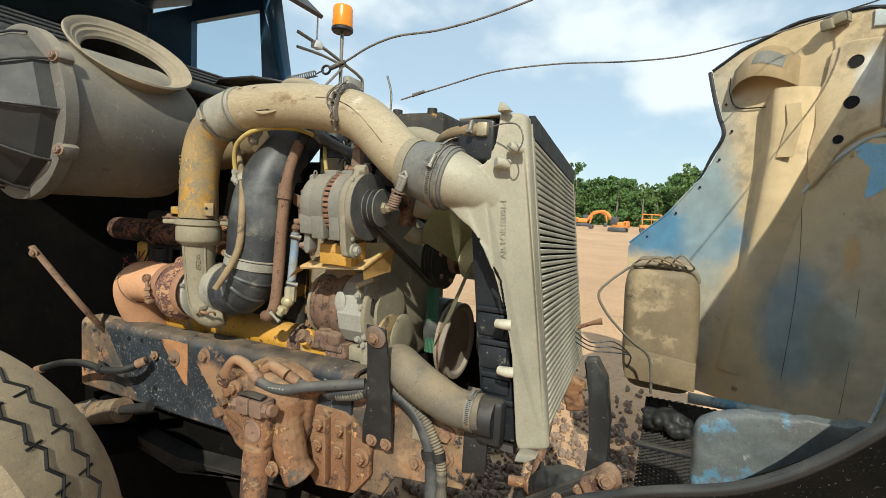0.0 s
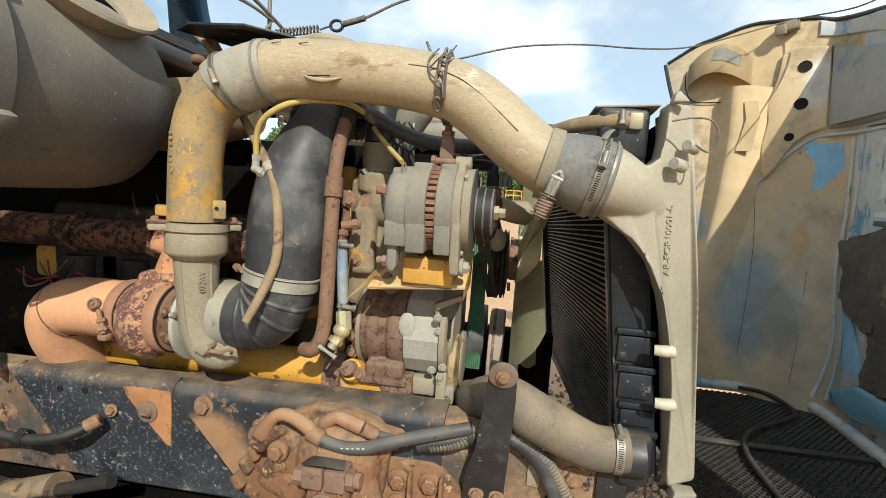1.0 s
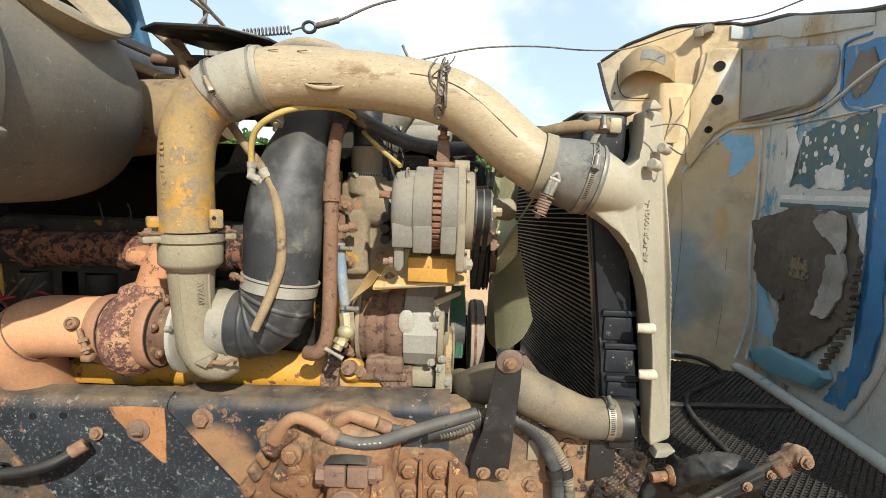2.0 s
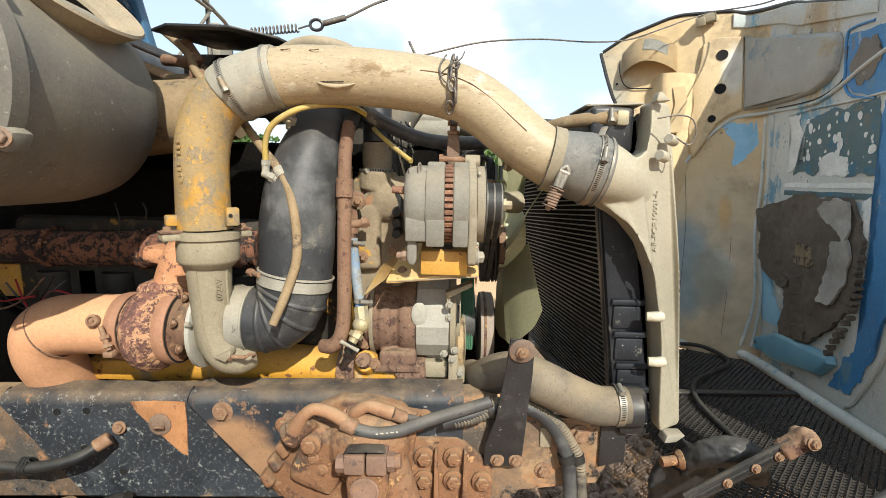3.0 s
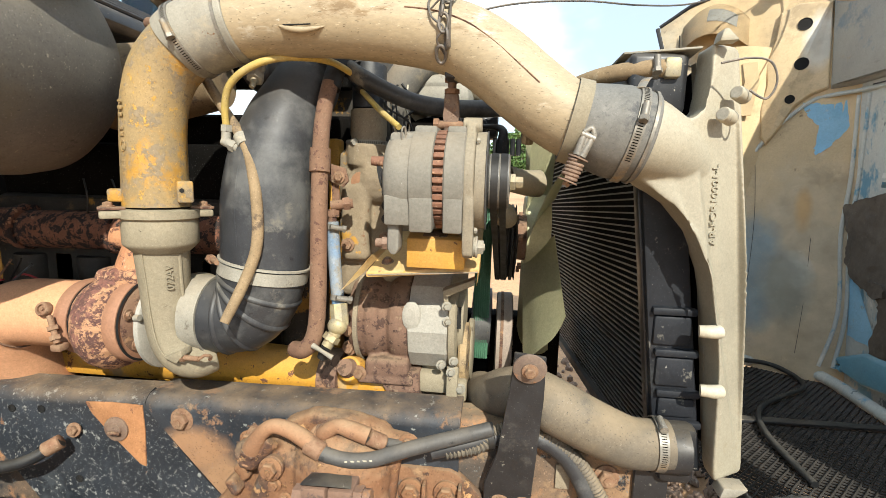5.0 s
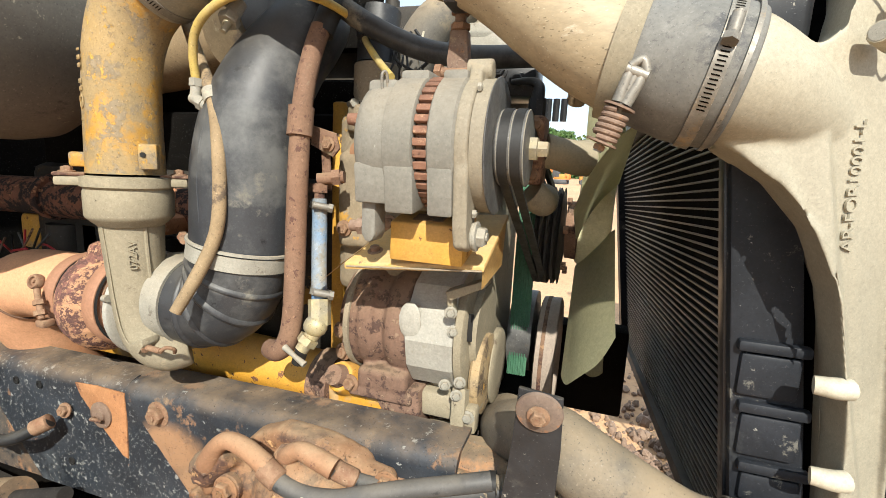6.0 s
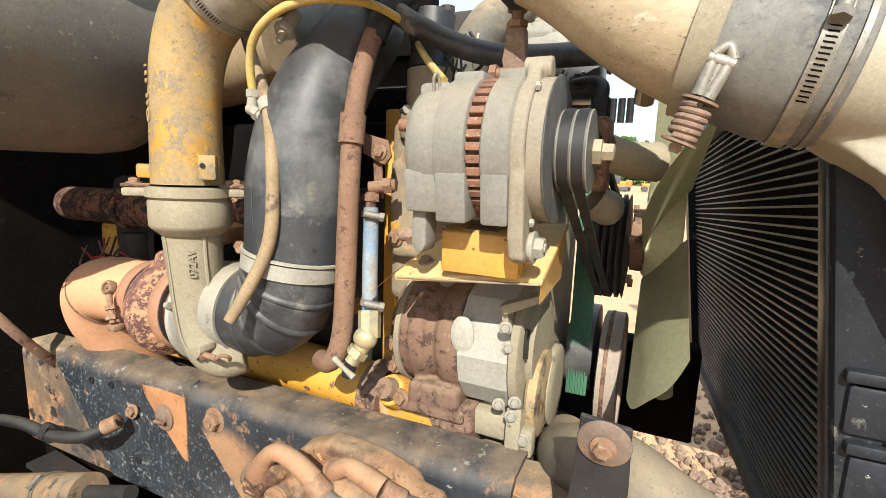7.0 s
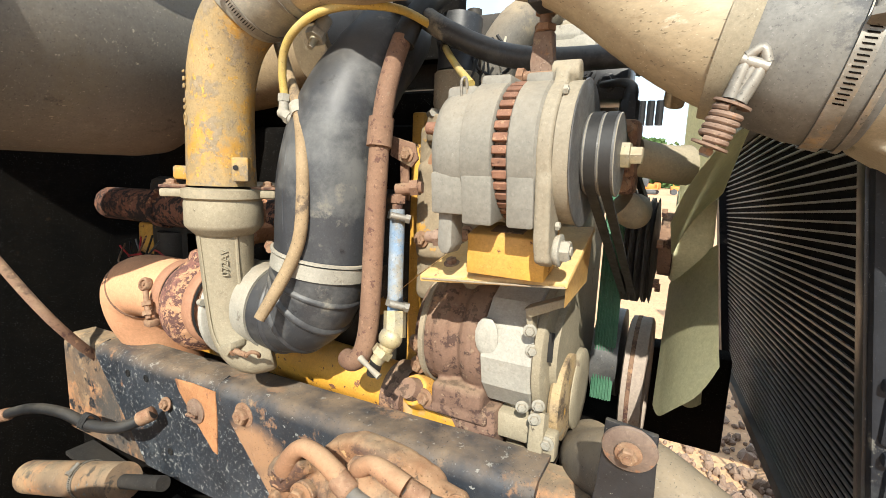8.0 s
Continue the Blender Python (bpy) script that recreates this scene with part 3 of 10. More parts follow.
def clamp(parent, at, axis, r, side, width=0.014, material="steel", name="clamp"):
    """A worm-drive clamp: band with its screw housing on one side."""
    c = part(name, band(fresh(), at, axis, r, width), material, parent)
    a, s = Vector(axis).normalized(), Vector(side).normalized()
    s = (s - a * s.dot(a)).normalized()
    t = a.cross(s)
    p = Vector(at) + s * (r + 0.006)
    bm = fresh()
    rod(bm, p - t * 0.012, p + t * 0.014, 0.0062, n=10)
    rod(bm, p + t * 0.014, p + t * 0.022, 0.0085, n=6)
    part("clamp_screw", bm, material, c)
    if width > 0.01 and r > 0.03:
        bm = fresh()
        for k in range(-19, 20):
            if abs(k) < 3:
                continue
            ang = k * 0.0044 / r
            d = s * math.cos(ang) + t * math.sin(ang)
            u = t * math.cos(ang) - s * math.sin(ang)
            q = Vector(at) + d * (r + 0.0027)
            vs = [bm.verts.new(q + a * i * width * 0.27 + u * j * 0.0008 + a * j * 0.0005) for i, j in ((-1, -1), (1, -1), (1, 1), (-1, 1))]
            bm.faces.new(vs)
        tagged(part("clamp_slots", bm, "dark", c), kind="stuff")
    return c


def lettering(text, size, m, depth, material, parent, name="lettering"):
    """Raised letters in the built-in font; m places them (x along the line, z out of the face)."""
    cu = bpy.data.curves.new(name, "FONT")
    cu.body, cu.size, cu.extrude, cu.align_x, cu.align_y = text, size, depth, "CENTER", "CENTER"
    tmp = bpy.data.objects.new(name, cu)
    me = bpy.data.meshes.new_from_object(tmp)
    bpy.data.objects.remove(tmp)
    me.materials.append(M[material])
    me.transform(Matrix.Translation(-ORIGIN[parent.name]) @ m)
    ob = new(name, me)
    ob.parent = parent
    return ob


# ---- ground and distance ----
def ground_material():
    return surface("yard_dirt", (0.47, 0.285, 0.155), (0.54, 0.345, 0.20), 0.95, scale=0.35, bump=0.6, fine=9.0, layers=(
        ((0.33, 0.19, 0.105), 0.9, 0.56, 0.72, 0.95), ((0.30, 0.20, 0.14), 30, 0.55, 0.65, 0.95)))


M["yard"] = ground_material()
M["stone"] = surface("gravel_stone", (0.21, 0.14, 0.10), (0.28, 0.20, 0.145), 0.9, scale=9, bump=0.4, layers=(((0.42, 0.35, 0.29), 14, 0.56, 0.66, 0.9), ((0.17, 0.10, 0.075), 11, 0.56, 0.66, 0.9)))

bm = fresh()
bmesh.ops.create_grid(bm, x_segments=40, y_segments=40, size=900)
ground = solo("ground", bm, "yard", "bare orange-tan dirt yard, reaching the far trees", "ground", kind="structure", at=(0, 0, 0))


def gravel():
    rng = random.Random(5)
    vs, fs = [], []
    ico = bmesh.new()
    bmesh.ops.create_icosphere(ico, subdivisions=1, radius=1.0)
    base = [v.co.copy() for v in ico.verts]
    tri = [[v.index for v in f.verts] for f in ico.faces]
    ico.free()
    for _ in range(5200):
        x, y = rng.gauss(-0.25, 0.65), rng.gauss(1.95, 0.80)
        r = rng.choice((0.012, 0.016, 0.02, 0.026, 0.033))
        q = Euler((rng.uniform(0, 6), rng.uniform(0, 6), rng.uniform(0, 6))).to_matrix()
        s = Vector((r * rng.uniform(0.8, 1.4), r * rng.uniform(0.7, 1.1), r * rng.uniform(0.5, 0.9)))
        o = len(vs)
        for b in base:
            k = q @ Vector((b.x * s.x, b.y * s.y, b.z * s.z)) * rng.uniform(0.85, 1.15)
            vs.append((x + k.x, y + k.y, r * 0.45 + k.z))
        fs += [[o + i for i in t] for t in tri]
    me = bpy.data.meshes.new("gravel")
    me.from_pydata(vs, [], fs)
    me.materials.append(M["stone"])
    me.update()
    return tagged(new("gravel", me), "loose reddish-brown gravel lying on the dirt", "gravel", kind="stuff")


gravel()


def woods():
    """A far belt of trees: trunks with clumps of leaf cards round their limbs, uneven in height and outline."""
    rng = random.Random(11)
    vs, fs, tv, tf = [], [], [], []
    for i in range(300):
        a = rng.uniform(-0.60, 0.36)
        d = rng.uniform(118, 150)
        x, y = d * math.sin(a), d * math.cos(a)
        h = rng.uniform(10.5, 13.5) * (1.0 + 0.12 * math.sin(a * 23) + 0.10 * math.sin(a * 61))
        w = rng.uniform(2.6, 4.4)
        o = len(tv)
        for z, r in ((0, 0.28), (h * 0.7, 0.10)):
            tv += [(x + r * math.cos(k * 1.257), y + r * math.sin(k * 1.257), z) for k in range(5)]
        tf += [(o + k, o + (k + 1) % 5, o + 5 + (k + 1) % 5, o + 5 + k) for k in range(5)]
        for c in range(rng.randint(15, 22)):
            t = rng.uniform(0.03, 1.0)
            spread = w * (1.05 - 0.75 * t * t)
            cx, cy, cz = x + rng.gauss(0, spread * 0.5), y + rng.gauss(0, spread * 0.5), h * t - rng.uniform(0, 1.2)
            cr = rng.uniform(0.8, 1.7) * (1.15 - 0.45 * t)
            for _ in range(34):
                p = Vector((rng.gauss(0, 1), rng.gauss(0, 1), rng.gauss(0, 1))).normalized() * cr * rng.uniform(0.55, 1.08)
                p.z *= 0.75
                q = Euler((rng.uniform(0, 6), rng.uniform(0, 6), rng.uniform(0, 6))).to_matrix()
                s = rng.uniform(0.16, 0.42)
                o = len(vs)
                for u, v in ((-1, -0.6), (1, -0.5), (0.7, 0.7), (-0.6, 0.6)):
                    k = q @ Vector((u * s, v * s, 0.12 * s * u * v))
                    vs.append((cx + p.x + k.x, cy + p.y + k.y, max(0.1, cz + p.z + k.z)))
                fs.append((o, o + 1, o + 2, o + 3))
    root = thing("far_woods", (0, 130, 0), "far belt of green broadleaf trees behind the yard", "trees", kind="stuff")
    for name, v, f, mat in (("foliage", vs, fs, "leaf"), ("trunks", tv, tf, "bark")):
        me = bpy.data.meshes.new(name)
        me.from_pydata([(p[0], p[1] - 130, p[2]) for p in v], [], f)
        me.materials.append(M[mat])
        me.update()
        ob = new(name, me)
        ob.parent = root
        ob["kind"] = "stuff"


woods()


def excavator(x, y, s, turn, label):
    """A tracked excavator at rest, its boom folded out."""
    e = thing("excavator", (0, 0, 0), label, "excavator")
    for side in (-1.1, 1.1):
        bm = fresh()
        block(bm, (0, side, 0.42), (3.4, 0.55, 0.8), 0.3)
        part("track", bm, "dark_plant", e)
    bm = fresh()
    block(bm, (-0.5, 0, 1.45), (2.9, 2.3, 1.0), 0.15)
    block(bm, (-1.5, 0, 1.6), (0.8, 2.3, 1.2), 0.2)
    part("engine_house", bm, "orange_plant", e)
    bm = fresh()
    block(bm, (0.55, 0.7, 2.1), (1.4, 0.95, 1.6), 0.12)
    part("cab", bm, "dark_plant", e)
    bm = fresh()
    tube(bm, [(0.9, 0, 1.6), (2.2, 0, 3.4), (3.6, 0, 3.75), (5.1, 0, 3.1)], [0.3, 0.38, 0.3, 0.2], 8)
    part("boom", bm, "orange_plant", e)
    bm = fresh()
    tube(bm, [(4.6, 0, 3.7), (5.1, 0, 3.1), (5.5, 0, 1.3)], [0.16, 0.26, 0.14], 8)
    part("stick", bm, "orange_plant", e)
    bm = fresh()
    block(bm, (5.2, 0, 0.7), (0.9, 1.1, 0.9), 0.25)
    part("bucket", bm, "dark_plant", e)
    e.matrix_basis = pose(x, y, 0, 0, 0, turn) @ Matrix.Diagonal((s, s, s, 1))
    return e


excavator(-5.2, 60.0, 0.62, 172, "orange tracked excavator standing on the dirt yard")
excavator(-13.0, 84.0, 0.7, 8, "orange excavator parked before the far trees")


def lift(x, y):
    e = thing("boom_lift", (0, 0, 0), "orange work platform parked in the yard", "machine")
    for px in (-0.9, 0.9):
        for py in (-0.6, 0.6):
            bm = fresh()
            rod(bm, (px, py - 0.15, 0.35), (px, py + 0.15, 0.35), 0.35)
            part("wheel", bm, "dark_plant", e)
    bm = fresh()
    block(bm, (0, 0, 0.75), (2.5, 1.3, 0.5), 0.08)
    part("chassis", bm, "orange_plant", e)
    for px in (-1.0, 0.0, 1.0):
        bm = fresh()
        block(bm, (px, -0.55, 1.6), (0.09, 0.09, 1.4), 0.01)
        part("post", bm, "orange_plant", e)
    for pz in (1.7, 2.3):
        bm = fresh()
        block(bm, (0, -0.55, pz), (2.2, 0.09, 0.12), 0.01)
        part("rail", bm, "orange_plant", e)
    e.matrix_basis = pose(x, y, 0, 0, 0, 6)
    return e


lift(-1.7, 62.0)


def pickup(x, y):
    e = thing("pickup", (0, 0, 0), "red pickup truck parked in the yard", "pickup")
    for px in (-1.6, 1.6):
        for py in (-0.75, 0.75):
            bm = fresh()
            rod(bm, (px, py - 0.12, 0.38), (px, py + 0.12, 0.38), 0.38)
            w = part("wheel", bm, "dark_plant", e)
            bm = fresh()
            rod(bm, (px, py - 0.13, 0.38), (px, py - 0.125, 0.38), 0.2)
            part("rim", bm, "white_paint", w)
    bm = fresh()
    block(bm, (0, 0, 0.85), (5.2, 1.8, 0.6), 0.12)
    part("body", bm, "red_paint", e)
    bm = fresh()
    slab(bm, [(-0.3, 1.1), (0.1, 1.65), (1.2, 1.65), (1.75, 1.12)], "y", -0.75, 0.75, 0.05)
    part("cabin", bm, "red_paint", e)
    bm = fresh()
    slab(bm, [(0.02, 1.2), (0.22, 1.56), (1.12, 1.56), (1.45, 1.2)], "y", -0.765, 0.765, 0.0)
    part("side_window", bm, "glass", e)
    e.matrix_basis = pose(x, y, 0, 0, 0, 8)
    return e


pickup(1.4, 63.0)


# ---- the truck's frame ----
RAIL_Y = 1.14


def rail_top(x):
    return 0.938 + 0.020 * (x + 0.8)


def frame_rail():
    f = thing("frame_rail", (-1.4, 1.2, 0.6), "black painted truck frame rail, flaking to rust and dust", "frame rail")
    # the old channel behind, and two splice plates over it
    def channel(x0, x1, top, y, depth, name, mat, x0b=None, x1b=None, drop=0.305):
        """One C-section from x0 to x1 (x0b, x1b at its lower edge), its outer radius rounded."""
        bm = fresh()
        sec = [(y + depth, 0.0)] + [(y + 0.03 - 0.03 * math.sin(a), -0.03 + 0.03 * math.cos(a)) for a in np.linspace(0, math.pi / 2, 6)]
        sec += [(y, -drop + 0.012), (y + 0.012, -drop), (y + depth * 0.8, -drop), (y + depth * 0.8, -drop + 0.008), (y + 0.022, -drop + 0.008),
                (y + 0.009, -drop + 0.02), (y + 0.009, -0.035), (y + 0.034, -0.009), (y + depth, -0.009)]
        n = 28
        rows = []
        for i in range(n + 1):
            row = []
            for (sy, sz) in sec:
                k = min(1.0, max(0.0, -sz / drop))
                a = x0 + ((x0b if x0b is not None else x0) - x0) * max(0.0, k - 0.13) / 0.87
                b = x1 + ((x1b if x1b is not None else x1) - x1) * k
                x = a + (b - a) * i / n
                row.append(bm.verts.new((x, sy, top(x) + sz + 0.0012 * noise.noise((x * 9, sz * 7, y)))))
            rows.append(row)
        m = len(sec)
        for a, b in zip(rows, rows[1:]):
            for j in range(m):
                bm.faces.new((a[j], b[j], b[(j + 1) % m], a[(j + 1) % m]))
        bm.faces.new(rows[0][::-1]), bm.faces.new(rows[-1])
        return part(name, bm, mat, f)
    channel(-2.22, -0.688, lambda x: rail_top(x) - 0.010, RAIL_Y + 0.010, 0.085, "rail", "frame_dusty")
    channel(-2.02, -1.28, rail_top, RAIL_Y - 0.003, 0.09, "splice_plate", "frame_paint", x0b=-1.80, x1b=-1.20)
    channel(-1.505, -0.78, lambda x: rail_top(x) + 0.010, RAIL_Y - 0.014, 0.10, "splice_plate", "frame_splice", x0b=-1.26, x1b=-0.78)
    # dark beads along the plates' slanting ends, standing for the open joints' gap shadow
    for xa, xb, y, dz in ((-2.022, -1.802, RAIL_Y + 0.008, 0.0), (-1.508, -1.263, RAIL_Y - 0.004, 0.010)):
        t = rail_top(xa) + dz
        pts = [(xa, y + 0.03, t + 0.001), (xa, y + 0.006, t - 0.010), (xa, y, t - 0.035), (xa + (xb - xa) * 0.18, y, t - 0.085), (xa + (xb - xa) * 0.58, y, t - 0.20), (xb, y, t - 0.300)]
        part("plate_joint", tube(fresh(), pts, 0.0026, 8, 6), "hole", f)
    # bare rusty patch with a tow washer and bolt
    bm = fresh()
    slab(bm, [(-1.665, 0.902), (-1.60, 0.906), (-1.52, 0.905), (-1.517, 0.84), (-1.520, 0.752), (-1.535, 0.757), (-1.555, 0.778), (-1.59, 0.812), (-1.625, 0.848), (-1.65, 0.874)], "y", RAIL_Y - 0.0060, RAIL_Y - 0.0015, 0.0008)
    part("bare_patch", bm, "rust_patch", f, "bare patch of orange rust")
    bm = fresh()
    lathe(bm, [(0.030, 0), (0.030, 0.005), (0.024, 0.007), (0.017, 0.007), (0.016, 0.011), (0.006, 0.012)], (-1.588, RAIL_Y - 0.005, 0.842), (0, -1, 0), 28)
    part("washer", bm, "disc", f, "round rusty washer")
    bm = fresh()
    tube(bm, [(-1.598, 1.128, 0.836), (-1.590, 1.112, 0.842), (-1.578, 1.108, 0.846), (-1.572, 1.118, 0.838)], 0.004, 8)
    part("cotter_pin", bm, "rust", f)
    bolt(f, (-1.415, RAIL_Y - 0.012, 0.885), (0, -1, 0), 0.019)
    for x, z in ((-1.865, 0.868), (-1.785, 0.873), (-1.80, 0.765), (-1.70, 0.70)):
        bm = fresh()
        lathe(bm, [(0.0095, 0), (0.0095, 0.002), (0.006, 0.0025), (0.006, 0.0005)], (x, RAIL_Y - 0.0038, z), (0, -1, 0), 18)
        part("bolt_hole", bm, "hole", f)
    for x, z in ((-1.235, 0.865), (-1.10, 0.70)):
        bolt(f, (x, RAIL_Y - 0.012, z), (0, -1, 0), 0.016)
    return f


frame_rail()

# far rail and crossmember under the engine; shade is in their near-black colour
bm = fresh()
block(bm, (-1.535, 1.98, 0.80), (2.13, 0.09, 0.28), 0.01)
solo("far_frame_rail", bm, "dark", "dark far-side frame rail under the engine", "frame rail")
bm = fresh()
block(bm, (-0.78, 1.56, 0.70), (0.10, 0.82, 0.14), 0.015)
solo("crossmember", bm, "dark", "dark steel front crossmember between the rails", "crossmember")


def front_frame():
    f = thing("front_frame_plate", (-0.6, 1.2, 0.5), "rusty bolted frame extension plate below the radiator", "frame plate")
    bm = fresh()
    slab(bm, [(-0.963, 0.925), (-0.640, 0.905), (-0.610, 0.885), (-0.361, 0.880), (-0.356, 0.830), (-0.418, 0.696), (-0.629, 0.677), (-0.667, 0.600), (-0.954, 0.581), (-1.0, 0.72)], "y", 1.139, 1.155, 0.004)
    part("plate", bm, "frame_dusty", f)
    bm = fresh()
    slab(bm, [(-0.418, 0.925), (-0.351, 0.925), (-0.351, 0.772), (-0.418, 0.753)], "y", 1.126, 1.1385, 0.003)
    part("edge_plate", bm, "black_paint", f)
    # casting with a slanting shoulder, ribs between its bolts
    bm = fresh()
    slab(bm, [(-0.920, 0.822), (-0.901, 0.830), (-0.796, 0.830), (-0.777, 0.820), (-0.710, 0.761), (-0.700, 0.734), (-0.700, 0.658), (-0.753, 0.591), (-0.896, 0.572), (-0.949, 0.639), (-0.925, 0.696)], "y", 1.116, 1.139, 0.006)
    part("casting", bm, "gear_rust", f, "rust-orange ribbed casting")
    for x, lean in ((-0.850, 0.004), (-0.774, 0.002)):
        bm = fresh()
        slab(bm, [(x - 0.004, 0.806), (x + 0.004, 0.806), (x + 0.009 + lean, 0.61), (x - 0.009 + lean, 0.61)], "y", 1.089, 1.118, 0.003)
        part("rib", bm, "gear_rust", f)
    for x, z in ((-0.880, 0.780), (-0.803, 0.782), (-0.880, 0.715), (-0.802, 0.716), (-0.727, 0.715)):
        bm = fresh()
        lathe(bm, [(0.027, 0), (0.027, 0.004), (0.024, 0.006)], (x, 1.116, z), (0, -1, 0), 24)
        part("boss", bm, "gear_rust", f)
        bolt(f, (x, 1.111, z), (0, -1, 0), 0.019, "gear_rust")
    for x, z, r in ((-0.875, 0.873, 0.017), (-0.471, 0.839, 0.018), (-0.471, 0.772, 0.018), (-0.562, 0.734, 0.015)):
        bolt(f, (x, 1.138, z), (0, -1, 0), r)
    bm = fresh()
    block(bm, (-0.560, 1.136, 0.83), (0.030, 0.006, 0.055), 0.002)
    part("tag", bm, "lip_rubber", f, "small buff tag")
    return f


front_frame()


def steering_gear():
    g = thing("steering_gear", (-1.1, 1.0, 0.4), "rust-orange steering gear box bolted to the frame rail", "steering gear")
    # main casting: flanged plate on the rail, belly and right-hand shoulder
    bm = fresh()
    slab(bm, [(-1.232, 0.842), (-1.190, 0.872), (-1.150, 0.925), (-1.090, 0.950), (-1.00, 0.945), (-0.93, 0.925), (-0.90, 0.86), (-0.915, 0.74), (-0.96, 0.64), (-1.10, 0.60), (-1.20, 0.62), (-1.292, 0.705)], "y", 1.085, 1.135, 0.012)
    ball(bm, (-1.02, 1.075, 0.835), (0.105, 0.080, 0.100), 22)
    block(bm, (-1.135, 1.070, 0.80), (0.13, 0.06, 0.17), 0.025, (0, 24, 0))
    rod(bm, (-1.215, 1.045, 0.865), (-1.158, 1.050, 0.915), 0.034, 0.026, n=20)
    tube(bm, [(-0.975, 1.06, 0.80), (-0.945, 1.05, 0.73), (-0.925, 1.05, 0.67), (-0.905, 1.06, 0.63)], [0.055, 0.050, 0.046, 0.05], 16)
    block(bm, (-0.930, 1.10, 0.895), (0.11, 0.05, 0.05), 0.015, (0, 10, 0))
    part("housing", bm, "gear_rust", g, cast=0.0042, rough_cast=0.004)
    # jagged flange edge with its studs
    for x, z in ((-1.262, 0.775), (-1.282, 0.730), (-1.240, 0.812)):
        bm = fresh()
        block(bm, (x, 1.085, z), (0.040, 0.045, 0.024), 0.006, (0, 55, 0))
        part("flange_lug", bm, "gear_rust", g, cast=0.004, rough_cast=0.003)
    for x, y, z, r in ((-1.154, 1.028, 0.855, 0.017), (-1.150, 1.036, 0.815, 0.010), (-1.128, 1.036, 0.785, 0.010), (-1.252, 1.128, 0.852, 0.017), (-0.880, 1.078, 0.908, 0.015), (-0.955, 0.995, 0.668, 0.016)):
        bolt(g, (x, y, z), (0, -1, 0.08), r, "gear_rust")
    bm = fresh()
    lathe(bm, [(0.026, 0), (0.026, 0.010), (0.022, 0.014)], (-1.154, 1.040, 0.855), (0, -1, 0.08), 22)
    part("plug_boss", bm, "gear_rust", g)
    # clamp yoke: two lugs with a slit, bolt head one side and threads the other
    for x in (-1.0335, -0.9825):
        bm = fresh()
        slab(bm, [(x - 0.0235, 0.880), (x + 0.0235, 0.881), (x + 0.0235, 0.838), (x + 0.021, 0.832), (x - 0.021, 0.832), (x - 0.0235, 0.838)], "y", 0.948, 1.00, 0.004)
        part("yoke_lug", bm, "yoke_rust", g)
    bm = fresh()
    rod(bm, (-1.076, 0.968, 0.850), (-1.056, 0.968, 0.850), 0.0205, n=6)
    part("bolt_head", bm, "yoke_rust", g)
    bm = fresh()
    tube(bm, [(-0.960, 0.968, 0.857), (-0.928, 0.968, 0.859)], 0.0165, 14, 24, ripple=0.0012, pitch=0.005)
    rod(bm, (-0.958, 0.968, 0.857), (-0.942, 0.968, 0.858), 0.022, n=6)
    part("yoke_bolt", bm, "yoke_rust", g)
    # black strip standing for the dark gap that arches over the yoke
    bm = fresh()
    tube(bm, [(-1.05, 0.965, 0.888), (-1.008, 0.955, 0.897), (-0.965, 0.965, 0.890)], 0.0, 8, 6, flat=(0.020, 0.003))
    part("yoke_gap_strip", bm, "black_paint", g)
    # arm that hangs from the yoke
    bm = fresh()
    slab(bm, [(-1.052, 0.832), (-0.964, 0.832), (-0.958, 0.79), (-0.965, 0.74), (-0.985, 0.70), (-1.035, 0.70), (-1.056, 0.74), (-1.060, 0.79)], "y", 0.972, 1.03, 0.012)
    tube(bm, [(-1.012, 1.00, 0.72), (-1.010, 0.985, 0.64), (-1.000, 0.970, 0.56), (-0.975, 0.965, 0.48), (-0.93, 0.965, 0.42)], [0.046, 0.040, 0.037, 0.038, 0.046], 18)
    part("pitman_arm", bm, "gear_rust", g, cast=0.0042, rough_cast=0.002)
    bm = fresh()
    lathe(bm, [(0.034, 0), (0.034, 0.003), (0.029, 0.005), (0.029, 0.002), (0.006, 0.002), (0.005, 0.006)], (-1.013, 0.972, 0.778), (0, -1, 0), 30)
    part("cover", bm, "yoke_rust", g)
    # pipe unions into the top
    for pts, r in (([(-1.206, 1.040, 0.872), (-1.191, 1.03, 0.898), (-1.168, 1.026, 0.934), (-1.142, 1.025, 0.951), (-1.108, 1.026, 0.944), (-1.072, 1.028, 0.922)], (0.021, 0.020, 0.015, 0.0145, 0.016, 0.017)),
                   ([(-1.062, 1.075, 0.905), (-1.050, 1.055, 0.928), (-1.020, 1.047, 0.950), (-0.990, 1.046, 0.945), (-0.957, 1.047, 0.934)], (0.020, 0.0165, 0.0145, 0.017, 0.0175))):
        bm = fresh()
        tube(bm, pts, list(r), 16)
        part("elbow_union", bm, "union_tan", g)
        a, b = Vector(pts[0]), Vector(pts[1])
        d = (b - a).normalized()
        bm = fresh()
        lathe(bm, [(0.0215, 0), (0.024, 0.002), (0.024, 0.018), (0.0215, 0.020)], a + d * 0.010, d, 6)
        part("union_nut", bm, "gear_rust", g)
        bm = fresh()
        lathe(bm, [(0.026, 0), (0.028, 0.003), (0.026, 0.006)], a + d * 0.002, d, 20)
        part("union_collar", bm, "union_tan", g)
    return g


steering_gear()


